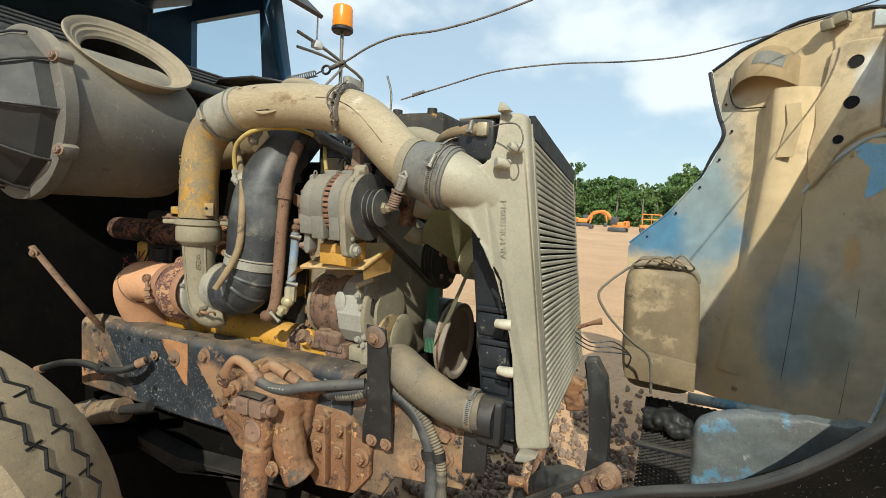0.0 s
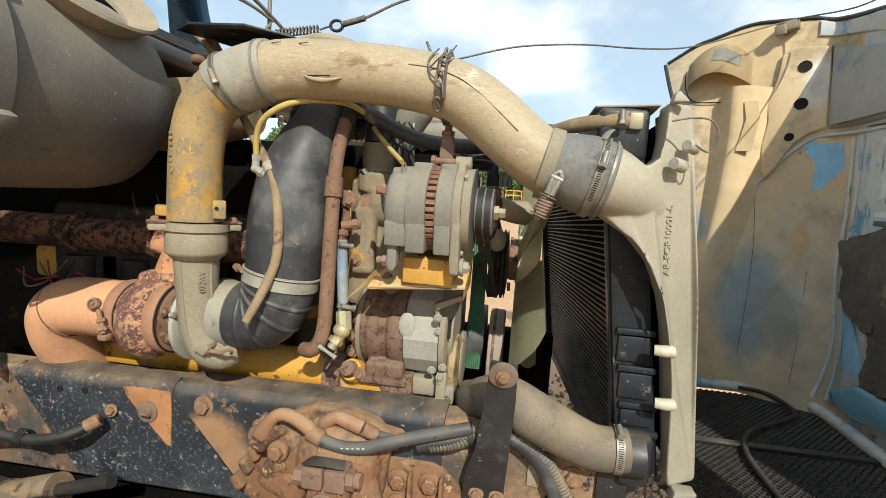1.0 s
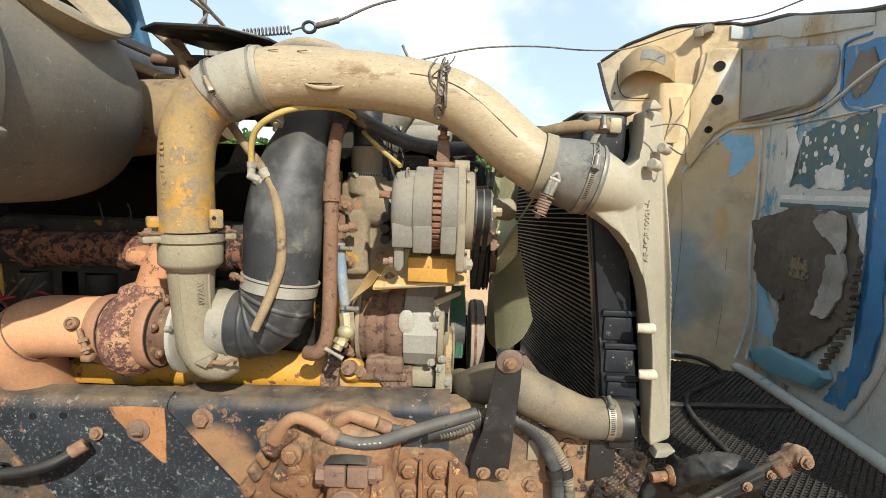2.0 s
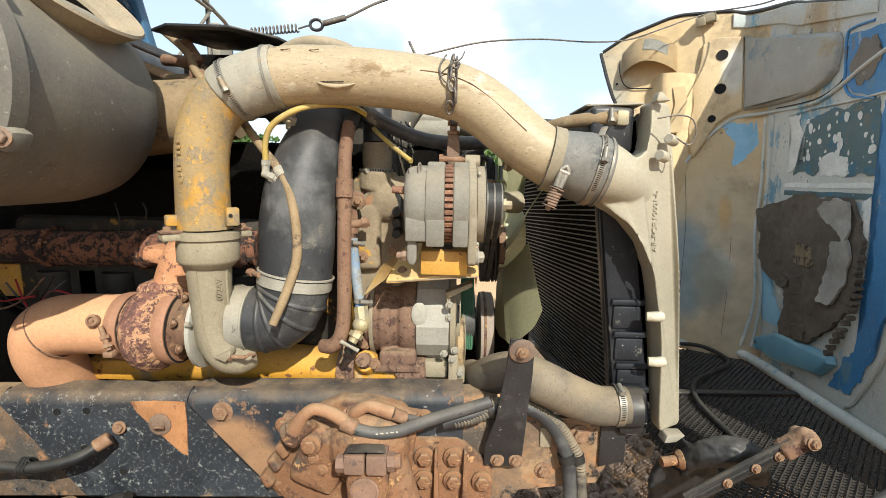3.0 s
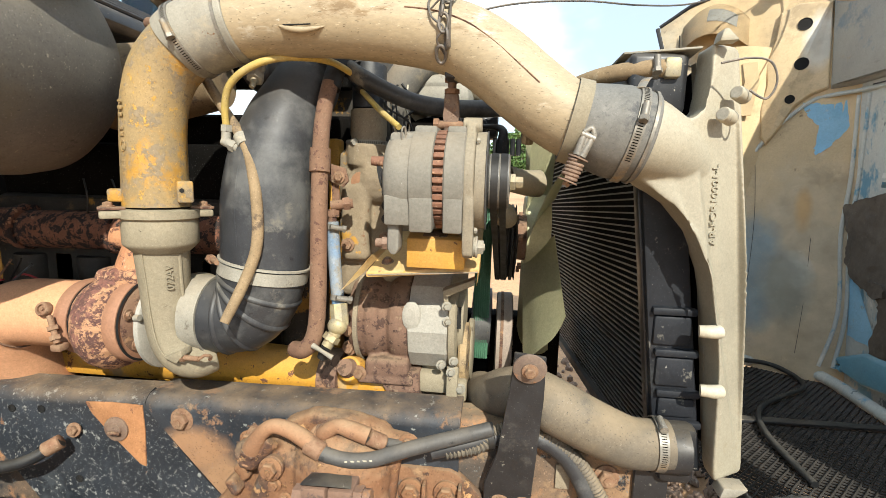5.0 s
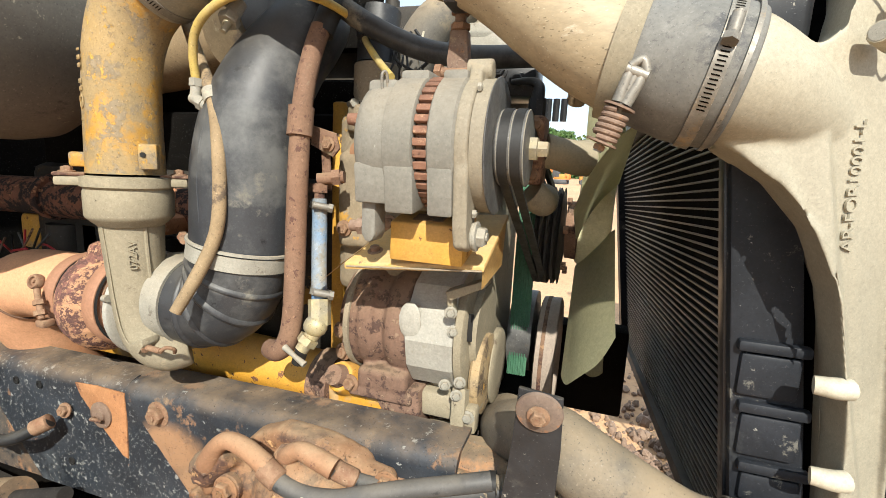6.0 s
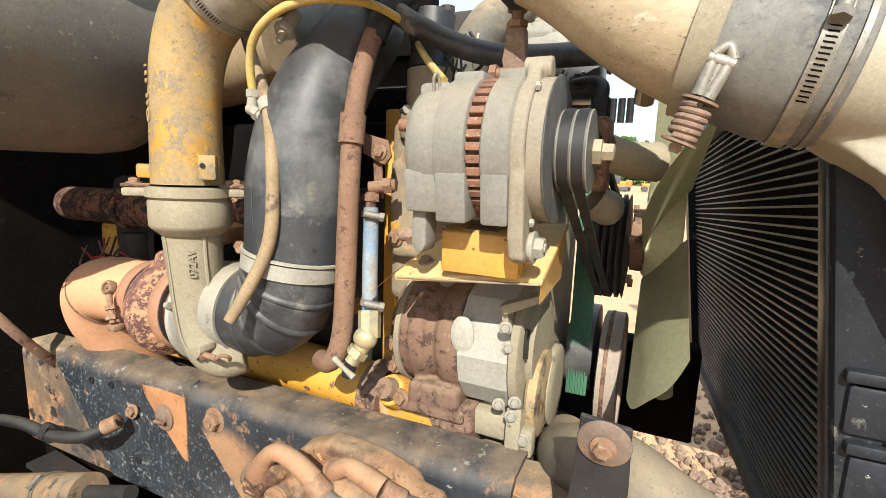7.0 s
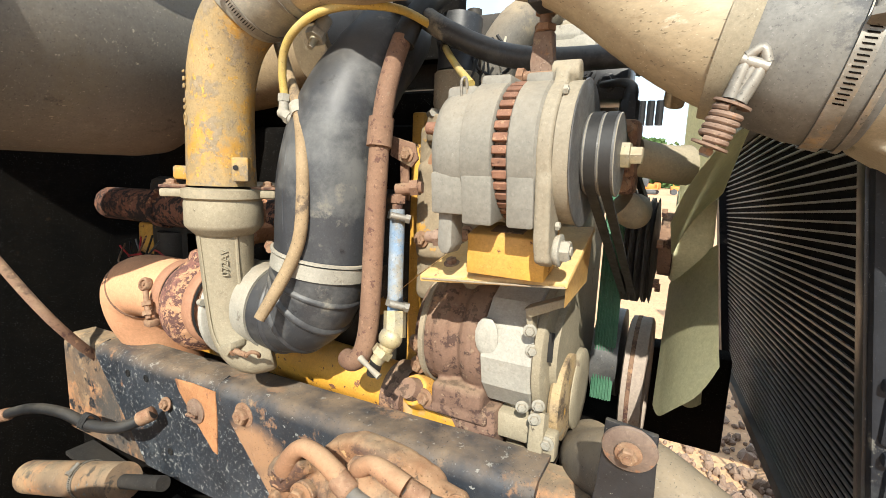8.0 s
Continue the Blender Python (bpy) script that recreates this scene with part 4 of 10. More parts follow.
def hydraulic_hoses():
    for pts, r, name, mat in (
            ([(-1.076, 1.028, 0.919), (-1.037, 1.022, 0.903), (-0.99, 1.022, 0.895), (-0.943, 1.028, 0.898), (-0.897, 1.04, 0.91), (-0.835, 1.06, 0.923), (-0.761, 1.085, 0.935), (-0.716, 1.1, 0.943)], 0.0150, "hydraulic_hose", "hose_grey"),
            ([(-0.957, 1.048, 0.933), (-0.927, 1.06, 0.915), (-0.889, 1.08, 0.9), (-0.835, 1.095, 0.899), (-0.76, 1.105, 0.909), (-0.709, 1.112, 0.911)], 0.0120, "hydraulic_hose", "hose_grey"),
            ([(-2.25, 1.0, 0.70), (-2.12, 1.02, 0.75), (-1.98, 1.03, 0.775), (-1.86, 1.04, 0.77), (-1.76, 1.06, 0.785), (-1.70, 1.10, 0.82)], 0.0135, "brake_hose", "hose_black")):
        h = thing(name, pts[0], "black rubber hose with crimped ends, dusty", "hose", group="hoses along the frame")
        part("hose", tube(fresh(), pts, r, 16, 8), mat, h)
        for p, q in ((pts[0], pts[1]), (pts[-1], pts[-2]))[:1 if name == "hydraulic_hose" else 2]:
            d = (Vector(q) - Vector(p)).normalized()
            bm = fresh()
            lathe(bm, [(r + 0.001, 0), (r + 0.004, 0.002), (r + 0.004, 0.035), (r + 0.001, 0.038)], Vector(p), d, 18)
            part("crimped_end", bm, "bolt", h)
        if name == "hydraulic_hose":
            d = (Vector(pts[3]) - Vector(pts[2])).normalized()
            for k in range(5):
                bm = fresh()
                c = Vector(pts[2]) + d * (0.012 * k) + Vector((0, -r * 0.93, r * 0.36))
                block(bm, c, (0.008 if k % 2 else 0.005, 0.0008, 0.0028), 0.0, (-20, -math.degrees(math.asin(d.z)), 0))
                part("print_mark", bm, "white_pin", h, "pale unreadable print")
        if name == "brake_hose":
            bolt(h, (-1.695, 1.128, 0.832), (0.1, -1, 0.2), 0.012)
            bm = fresh()
            for k in range(3):
                tube(bm, [(-1.885 + 0.008 * k, 1.023, 0.77), (-1.88 + 0.008 * k, 1.04, 0.795), (-1.876 + 0.008 * k, 1.06, 0.772), (-1.88 + 0.008 * k, 1.04, 0.752), (-1.885 + 0.008 * k, 1.023, 0.768)], 0.003, 6)
            part("zip_tie", bm, "belt", h)
    # braided pair with a corrugated loom that runs down behind the strap
    for off, r, mat, rip in ((0.0, 0.018, "rubber", 0.0), (0.03, 0.014, "rubber_dusty", 0.0016)):
        h = thing("loom_hose", (-0.6, 1.1, 0.6), "grey corrugated hose beside the frame, tied with straps", "hose", group="hoses along the frame")
        pts = [(-0.835 + off, 1.09, 0.890), (-0.765 + off, 1.10, 0.905), (-0.70, 1.115, 0.920 + off * 0.4), (-0.63, 1.118, 0.925 + off * 0.3), (-0.567 + off * 0.6, 1.118, 0.892), (-0.523 + off * 0.8, 1.116, 0.830), (-0.500 + off, 1.112, 0.757), (-0.489 + off, 1.105, 0.58)]
        part("hose", tube(fresh(), pts, r, 14, 30 if rip else 8, ripple=rip, pitch=0.008), mat, h)
        for at, axis, w in (((-0.715, 1.113, 0.918 + off * 0.4), (1, 0.15, 0.15), 0.012), ((-0.507 + off * 0.9, 1.113, 0.787), (0.25, -0.05, -1), 0.022)):
            part("strap_tie", band(fresh(), at, axis, r + 0.002, w, 0.003, 20), "belt", h)


hydraulic_hoses()


def strap_bracket():
    s = thing("support_strap", (-0.67, 1.1, 0.7), "black steel support strap with a rusty round washer", "bracket")
    bm = fresh()
    face = lambda z: 1.034 + (1.135 - z) * 0.225 if z > 0.82 else 1.105 + (0.82 - z) * 0.04
    slab(bm, [(-0.678, 1.134), (-0.620, 1.128), (-0.618, 1.04), (-0.622, 0.90), (-0.626, 0.82), (-0.626, 0.762), (-0.724, 0.762), (-0.724, 0.82), (-0.700, 0.90), (-0.684, 1.04)], "y",
         lambda x, z: face(z), lambda x, z: face(z) + 0.009, 0.002)
    part("strap", bm, "black_paint", s)
    bm = fresh()
    lathe(bm, [(0.0305, 0), (0.0315, 0.002), (0.0305, 0.005), (0.020, 0.008), (0.013, 0.008)], (-0.649, 1.040, 1.104), (0, -1, -0.22), 36)
    part("washer", bm, "washer_rust", s, "round rusty washer")
    bolt(s, (-0.649, 1.030, 1.102), (0, -1, -0.22), 0.0105)
    for x in (-0.690, -0.642):
        bolt(s, (x, 1.105, 0.781), (0, -1, 0), 0.0125)
    return s


strap_bracket()


M["coupling"] = surface("coupling", (0.10, 0.10, 0.096), (0.15, 0.145, 0.13), 0.7, scale=8, bump=0.2, layers=(
    ((0.055, 0.055, 0.056), 9, 0.54, 0.64, 0.6), ((0.24, 0.215, 0.165), 10, 0.58, 0.68, 0.9)), speck=0.4)

# ---- engine ----
def engine_block():
    e = thing("engine", (-1.4, 1.6, 0.7), "yellow diesel engine block, greasy and dusty", "engine")
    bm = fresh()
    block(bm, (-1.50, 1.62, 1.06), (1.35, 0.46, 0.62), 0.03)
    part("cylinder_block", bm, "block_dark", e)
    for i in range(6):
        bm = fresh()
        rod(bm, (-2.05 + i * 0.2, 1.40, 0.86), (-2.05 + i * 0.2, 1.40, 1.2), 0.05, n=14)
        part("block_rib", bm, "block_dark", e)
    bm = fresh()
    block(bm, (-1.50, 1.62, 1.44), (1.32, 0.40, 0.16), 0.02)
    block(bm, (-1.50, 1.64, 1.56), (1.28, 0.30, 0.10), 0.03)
    part("cylinder_head", bm, "dark", e, "greasy cylinder head and cover, bay shade in the near-black")
    # cover added to fill the gap over the head, darkened like the bay
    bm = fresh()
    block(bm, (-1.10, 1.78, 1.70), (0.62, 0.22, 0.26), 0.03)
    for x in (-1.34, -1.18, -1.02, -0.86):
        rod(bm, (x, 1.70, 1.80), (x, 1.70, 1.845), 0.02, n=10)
    part("valve_cover", bm, "block_dark", e, "valve cover as dark fill, grease and shade in its colour")
    # oil pan flange and starter-side rail seen above the frame
    bm = fresh()
    tube(bm, [(-1.66, 1.34, 0.935), (-1.40, 1.32, 0.945), (-1.10, 1.30, 0.945)], [0.055, 0.06, 0.055], 18)
    block(bm, (-1.42, 1.36, 0.915), (1.0, 0.12, 0.07), 0.02)
    part("oil_cooler", bm, "yellow_chipped", e, "chipped yellow oil cooler tube")
    bm = fresh()
    tube(bm, [(-1.135, 1.30, 0.945), (-1.085, 1.295, 0.945)], 0.066, 20, 1)
    part("cooler_flange", bm, "crank_rust", e)
    bm = fresh()
    slab(bm, [(-1.098, 0.985), (-1.06, 0.998), (-1.015, 0.968), (-0.955, 0.972), (-0.90, 0.990), (-0.892, 0.90), (-1.095, 0.895)], "y", 1.245, 1.33, 0.012)
    rod(bm, (-1.052, 1.262, 0.975), (-1.058, 1.232, 0.992), 0.036, 0.030, n=18)
    part("cooler_end", bm, "yellow_chipped", e, "chipped yellow end casting", cast=0.0035, rough_cast=0.003)
    bm = fresh()
    rod(bm, (-1.057, 1.236, 0.990), (-1.061, 1.214, 1.002), 0.024, 0.020, n=16)
    part("end_plug", bm, "crank_rust", e, "rusty round plug")
    bm = fresh()
    slab(bm, [(-0.985, 0.972), (-0.925, 0.990), (-0.888, 0.992), (-0.884, 0.91), (-0.955, 0.92)], "y", 1.232, 1.30, 0.006)
    part("rusty_foot", bm, "crank_rust", e, "rust-brown foot beside the end casting")
    # grimy pump and gear cover behind the generator
    bm = fresh()
    block(bm, (-1.005, 1.345, 1.33), (0.20, 0.10, 0.36), 0.02)
    rod(bm, (-1.040, 1.31, 1.43), (-1.040, 1.280, 1.432), 0.036, n=24)
    block(bm, (-1.055, 1.285, 1.34), (0.07, 0.04, 0.19), 0.016)
    ball(bm, (-1.0, 1.30, 1.44), (0.07, 0.04, 0.06), 16)
    rod(bm, (-1.035, 1.32, 1.47), (-1.035, 1.32, 1.52), 0.054)
    part("fuel_pump_body", bm, "pump_grime", e, "grimy tan pump body with oily stains", cast=0.004, rough_cast=0.003)
    bm = fresh()
    lathe(bm, [(0.041, 0), (0.041, 0.025), (0.043, 0.03), (0.0425, 0.085), (0.040, 0.088)], (-1.035, 1.32, 1.512), (0, 0, 1), 30)
    part("filler_neck", bm, "lip_rubber", e, "dusty grey rubber neck")
    bm = fresh()
    rod(bm, (-1.035, 1.32, 1.598), (-1.037, 1.335, 1.70), 0.038, 0.041, n=26)
    part("filler_hose", bm, "rubber", e)
    clamp(e, (-1.035, 1.32, 1.523), (0, 0, 1), 0.0425, (-0.7, -0.7, 0), 0.012, "alu_dusty", "neck_clamp")
    bm = fresh()
    lathe(bm, [(0.024, 0), (0.025, 0.004), (0.023, 0.009), (0.004, 0.010)], (-1.040, 1.279, 1.432), (0, -1, 0.05), 26)
    part("round_plug", bm, "union_tan", e)
    for x, y, z in ((-1.078, 1.29, 1.40), (-1.068, 1.262, 1.285), (-0.985, 1.29, 1.30), (-0.985, 1.29, 1.245)):
        bolt(e, (x, y, z), (0, -1, 0), 0.011)
    # dark oily plugs beside the alternator
    for z in (1.415, 1.385, 1.355):
        bm = fresh()
        rod(bm, (-0.972, 1.285, z), (-0.972, 1.245, z - 0.004), 0.015, 0.012, n=14)
        part("oily_plug", bm, "belt", e)
    bm = fresh()
    slab(bm, [(-1.105, 1.475), (-1.055, 1.462), (-1.047, 1.435), (-1.06, 1.42), (-1.105, 1.44)], "y", 1.205, 1.211, 0.0015)
    part("pipe_clip", bm, "rust", e)
    bolt(e, (-1.068, 1.203, 1.442), (0, -1, 0), 0.009)
    # front timing cover, pump housing and crank nose towards the fan
    bm = fresh()
    block(bm, (-0.835, 1.55, 1.16), (0.05, 0.44, 0.56), 0.02)
    block(bm, (-0.86, 1.33, 1.05), (0.06, 0.10, 0.30), 0.02)
    part("timing_cover", bm, "cast_tan", e)
    bm = fresh()
    lathe(bm, [(0.075, 0), (0.08, 0.005), (0.08, 0.02), (0.06, 0.025)], (-0.80, 1.33, 1.01), (1, 0, 0), 30)
    part("drive_housing", bm, "block_grime", e)
    # upper plumbing between engine and radiator
    bm = fresh()
    block(bm, (-0.715, 1.295, 1.447), (0.036, 0.06, 0.115), 0.008)
    part("thermostat_housing", bm, "rust", e, "red-brown thermostat housing")
    for z in (1.405, 1.488):
        bolt(e, (-0.712, 1.264, z), (0, -1, 0), 0.008)
    bm = fresh()
    tube(bm, [(-0.705, 1.31, 1.450), (-0.68, 1.325, 1.445), (-0.65, 1.345, 1.44), (-0.63, 1.36, 1.44)], [0.030, 0.029, 0.031, 0.033], 18)
    part("outlet_elbow", bm, "cast_tan", e)
    bm = fresh()
    rod(bm, (-0.718, 1.295, 1.50), (-0.718, 1.295, 1.535), 0.015, n=8)
    tube(bm, [(-0.718, 1.295, 1.535), (-0.718, 1.295, 1.555), (-0.735, 1.30, 1.564), (-0.77, 1.33, 1.568)], [0.012, 0.010, 0.007, 0.005], 10)
    part("temperature_sensor", bm, "black_paint", e, "black sensor with its lead")
    bm = fresh()
    tube(bm, [(-0.72, 1.31, 1.375), (-0.700, 1.33, 1.358), (-0.705, 1.40, 1.36)], [0.028, 0.026, 0.030], 16)
    part("bypass_elbow", bm, "cast_tan", e)
    bm = fresh()
    block(bm, (-0.895, 1.50, 1.655), (0.19, 0.10, 0.085), 0.035)
    block(bm, (-0.90, 1.50, 1.69), (0.13, 0.09, 0.05), 0.024)
    part("air_governor", bm, "alu_dusty", e, "grey cast housing on the head")
    bm = fresh()
    block(bm, (-0.79, 1.40, 1.58), (0.12, 0.09, 0.07), 0.012)
    for k in range(5):
        rod(bm, (-0.735 + k * 0.014, 1.37, 1.545), (-0.735 + k * 0.014, 1.37, 1.505), 0.006, n=8)
    part("connector_block", bm, "black_paint", e)
    for x, z in ((-0.80, 1.592), (-0.765, 1.575)):
        bolt(e, (x, 1.352, z), (0, -1, 0), 0.011, "black_paint")
    # intake crossover tubes
    for pts, r, mat in (([(-1.02, 1.42, 1.50), (-1.0, 1.42, 1.62), (-0.97, 1.44, 1.70), (-0.92, 1.50, 1.76)], 0.045, "rubber_dusty"),
                        ([(-0.98, 1.52, 1.62), (-0.90, 1.53, 1.69), (-0.82, 1.54, 1.70), (-0.72, 1.56, 1.66)], 0.042, "cast_tan")):
        part("crossover_tube", tube(fresh(), pts, r, 16), mat, e)
    bm = fresh()
    block(bm, (-1.13, 1.36, 1.26), (0.03, 0.04, 0.55), 0.006)
    part("side_plate", bm, "yellow", e)
    return e


engine_block()


def exhaust_manifold():
    m = thing("exhaust_manifold", (-1.9, 1.36, 1.2), "deeply rusted exhaust manifold along the engine", "exhaust manifold")
    for x0, x1 in ((-2.32, -2.02), (-2.02, -1.74), (-1.74, -1.40)):
        bm = fresh()
        tube(bm, [(x0, 1.36, 1.275), (x1, 1.36, 1.28)], 0.052, 18, 1)
        lathe(bm, [(0.060, -0.012), (0.064, -0.008), (0.064, 0.008), (0.060, 0.012)], (x1, 1.36, 1.28), (1, 0, 0), 20)
        rod(bm, ((x0 + x1) / 2, 1.36, 1.28), ((x0 + x1) / 2, 1.48, 1.30), 0.04)
        part("runner", bm, "manifold", m)
    for x in (-2.2, -1.95, -1.70, -1.50):
        bm = fresh()
        block(bm, (x, 1.42, 1.165), (0.085, 0.06, 0.11), 0.018)
        part("stud_boss", bm, "yellow", m)
    bm = fresh()
    tube(bm, [(-1.60, 1.34, 1.285), (-1.585, 1.28, 1.275), (-1.585, 1.24, 1.22), (-1.585, 1.23, 1.17)], [0.05, 0.048, 0.05, 0.058], 18)
    block(bm, (-1.60, 1.30, 1.265), (0.17, 0.10, 0.045), 0.012, (0, 12, 0))
    part("riser", bm, "riser_rust", m, "rust-pink riser flange")
    return m


exhaust_manifold()


def turbocharger():
    t = thing("turbocharger", (-1.55, 1.2, 0.95), "turbocharger with grey cast compressor and rusted turbine housing", "turbocharger")
    C = Vector((-1.412, 1.172, 1.108))
    # compressor scroll: tube round the shaft axis that grows and leaves upwards on the near side
    bm = fresh()
    pts, rad = [], []
    for i in range(19):
        a = math.radians(170 - i * 18)
        ring = 0.066 + 0.004 * i / 19
        pts.append((C.x + 0.022, C.y + ring * math.cos(a), C.z - ring * math.sin(math.radians(180) - a)))
        rad.append(0.028 + 0.018 * i / 18)
    tube(bm, pts, rad, 18, 2)
    rod(bm, (C.x - 0.050, C.y, C.z), (C.x + 0.055, C.y, C.z), 0.080, n=32)
    tube(bm, [(-1.340, 1.140, 1.045), (-1.362, 1.118, 1.040), (-1.386, 1.108, 1.052), (-1.405, 1.104, 1.082), (-1.413, 1.102, 1.125), (-1.415, 1.100, 1.185), (-1.415, 1.098, 1.245), (-1.416, 1.097, 1.30)], [0.040, 0.043, 0.0445, 0.045, 0.0455, 0.0475, 0.0505, 0.054], 28)
    part("compressor_housing", bm, "cast_tan", t, "sand-grey cast compressor housing", cast=0.004)
    part("parting_line", tube(fresh(), [(-1.420, 1.0435, 1.285), (-1.418, 1.0485, 1.22), (-1.416, 1.053, 1.15), (-1.408, 1.0565, 1.09), (-1.390, 1.062, 1.055), (-1.366, 1.073, 1.035)], 0.0018, 6, 6), "cast_tan", t)
    bm = fresh()
    slab(bm, [(-1.392, 1.064), (-1.352, 1.083), (-1.350, 1.070), (-1.364, 1.052)], "y", 1.050, 1.085, 0.003)
    part("cast_rib", bm, "cast_tan", t)
    bm = fresh()
    tube(bm, [(-1.366, 1.082, 1.30), (-1.368, 1.086, 1.22), (-1.366, 1.091, 1.15), (-1.352, 1.098, 1.10), (-1.330, 1.11, 1.06)], 0.004, 8, 6)
    part("cast_web", bm, "cast_tan", t)
    bm = fresh()
    lathe(bm, [(0.053, -0.012), (0.066, 0.0), (0.0695, 0.004), (0.0705, 0.008), (0.0705, 0.048), (0.068, 0.054), (0.0745, 0.058), (0.0745, 0.074), (0.064, 0.076)], (-1.412, 1.094, 1.293), (0, 0, 1), 44)
    for sx in (-1, 1):
        block(bm, (-1.410 + sx * 0.054, 1.086 + sx * 0.050, 1.359), (0.052, 0.046, 0.015), 0.004, (0, 0, 43))
    part("outlet_collar", bm, "cast_tan", t)
    for sx in (-1, 1):
        bm = fresh()
        block(bm, (-1.410 + sx * 0.058, 1.086 + sx * 0.053, 1.3705), (0.046, 0.038, 0.006), 0.002, (0, 0, 43))
        part("clamp_plate", bm, "rust", t)
        bolt(t, (-1.410 + sx * 0.062, 1.086 + sx * 0.057, 1.374), (0, 0, 1), 0.0088)
    # back plate, bearing housing and v-bands
    bm = fresh()
    lathe(bm, [(0.106, 0), (0.109, 0.002), (0.109, 0.011), (0.106, 0.013)], (-1.474, 1.178, 1.103), (1, 0, 0), 52)
    part("back_plate", bm, "alu_pale", t, "bright thin clamp ring")
    bm = fresh()
    rod(bm, (-1.468, 1.072, 1.138), (-1.456, 1.071, 1.139), 0.007, n=10)
    part("ring_lug", bm, "alu_dusty", t)
    bm = fresh()
    lathe(bm, [(0.085, 0), (0.092, 0.02), (0.095, 0.028), (0.084, 0.04), (0.066, 0.05), (0.058, 0.08), (0.070, 0.105)], (-1.585, 1.205, 1.095), (1, 0, 0), 32)
    part("bearing_housing", bm, "rust", t)
    for k in range(6):
        a = k * 1.047 + 0.3
        bolt(t, (-1.535, 1.205 - 0.078 * math.cos(a), 1.10 + 0.078 * math.sin(a)), (1, 0, 0), 0.009)
    bm = fresh()
    pts, rad = [], []
    for i in range(17):
        a = math.radians(100 - i * 20)
        pts.append((-1.624, 1.205 - 0.060 * math.cos(a), 1.080 + 0.060 * math.sin(a)))
        rad.append(0.058 - 0.008 * i / 16)
    tube(bm, pts, rad, 20, 2)
    rod(bm, (-1.70, 1.205, 1.09), (-1.57, 1.205, 1.09), 0.088, n=28)
    block(bm, (-1.60, 1.225, 1.185), (0.12, 0.11, 0.06), 0.02)
    part("turbine_housing", bm, "turbine", t, "flaking rust-brown turbine housing", cast=0.004, rough_cast=0.004)
    for x, r in ((-1.692, 0.0875), (-1.564, 0.0955)):
        bm = fresh()
        lathe(bm, [(r - 0.006, -0.017), (r + 0.002, -0.016), (r + 0.005, -0.004), (r + 0.005, 0.004), (r + 0.002, 0.016), (r - 0.006, 0.017)], (x, 1.202, 1.09), (1, 0, 0), 44)
        part("v_band", bm, "band_brown", t, "smooth brown v-band clamp")
        bm = fresh()
        lathe(bm, [(r - 0.004, 0.016), (r + 0.001, 0.018), (r - 0.004, 0.020)], (x, 1.202, 1.09), (1, 0, 0), 44, closed=False)
        part("band_gap", bm, "hole", t)
    bm = fresh()
    rod(bm, (-1.700, 1.100, 1.120), (-1.674, 1.088, 1.062), 0.0062, n=10)
    lathe(bm, [(0.0115, 0), (0.0115, 0.010)], (-1.690, 1.096, 1.098), (0.4, -0.18, -0.9), 6)
    lathe(bm, [(0.0115, 0), (0.0115, 0.010)], (-1.681, 1.091, 1.078), (0.4, -0.18, -0.9), 6)
    block(bm, (-1.678, 1.097, 1.050), (0.026, 0.026, 0.016), 0.004)
    part("v_band_bolt", bm, "bolt", t)
    lettering("072AV", 0.019, pose(-1.376, 1.0635, 1.232, 90, -90, 42), 0.0012, "cast_tan", t)
    return t


turbocharger()


def exhaust_elbow():
    e = thing("exhaust_elbow", (-1.9, 1.2, 0.85), "orange-pink heat-stained exhaust elbow behind the turbine", "exhaust pipe")
    bm = fresh()
    tube(bm, [(-1.69, 1.202, 1.092), (-1.79, 1.200, 1.094), (-1.88, 1.200, 1.088), (-1.928, 1.203, 1.060), (-1.950, 1.222, 1.00), (-1.955, 1.258, 0.93), (-1.955, 1.33, 0.80)], [0.082, 0.0815, 0.081, 0.080, 0.078, 0.077, 0.077], 36)
    part("pipe", bm, "exhaust", e)
    bm = fresh()
    lathe(bm, [(0.079, -0.0022), (0.0828, -0.001), (0.0828, 0.001), (0.079, 0.0022)], (-1.905, 1.200, 1.077), (0.9, 0, 0.42), 44, closed=False)
    part("weld_seam", bm, "rust", e)
    bm = fresh()
    lathe(bm, [(0.0165, -0.006), (0.0165, 0.004), (0.0145, 0.007), (0.010, 0.007), (0.009, 0.002), (0.004, 0.002), (0.003, 0.006)], (-1.732, 1.118, 1.128), (0.05, -0.93, 0.35), 20)
    part("port_boss", bm, "bolt", e)
    return e


exhaust_elbow()


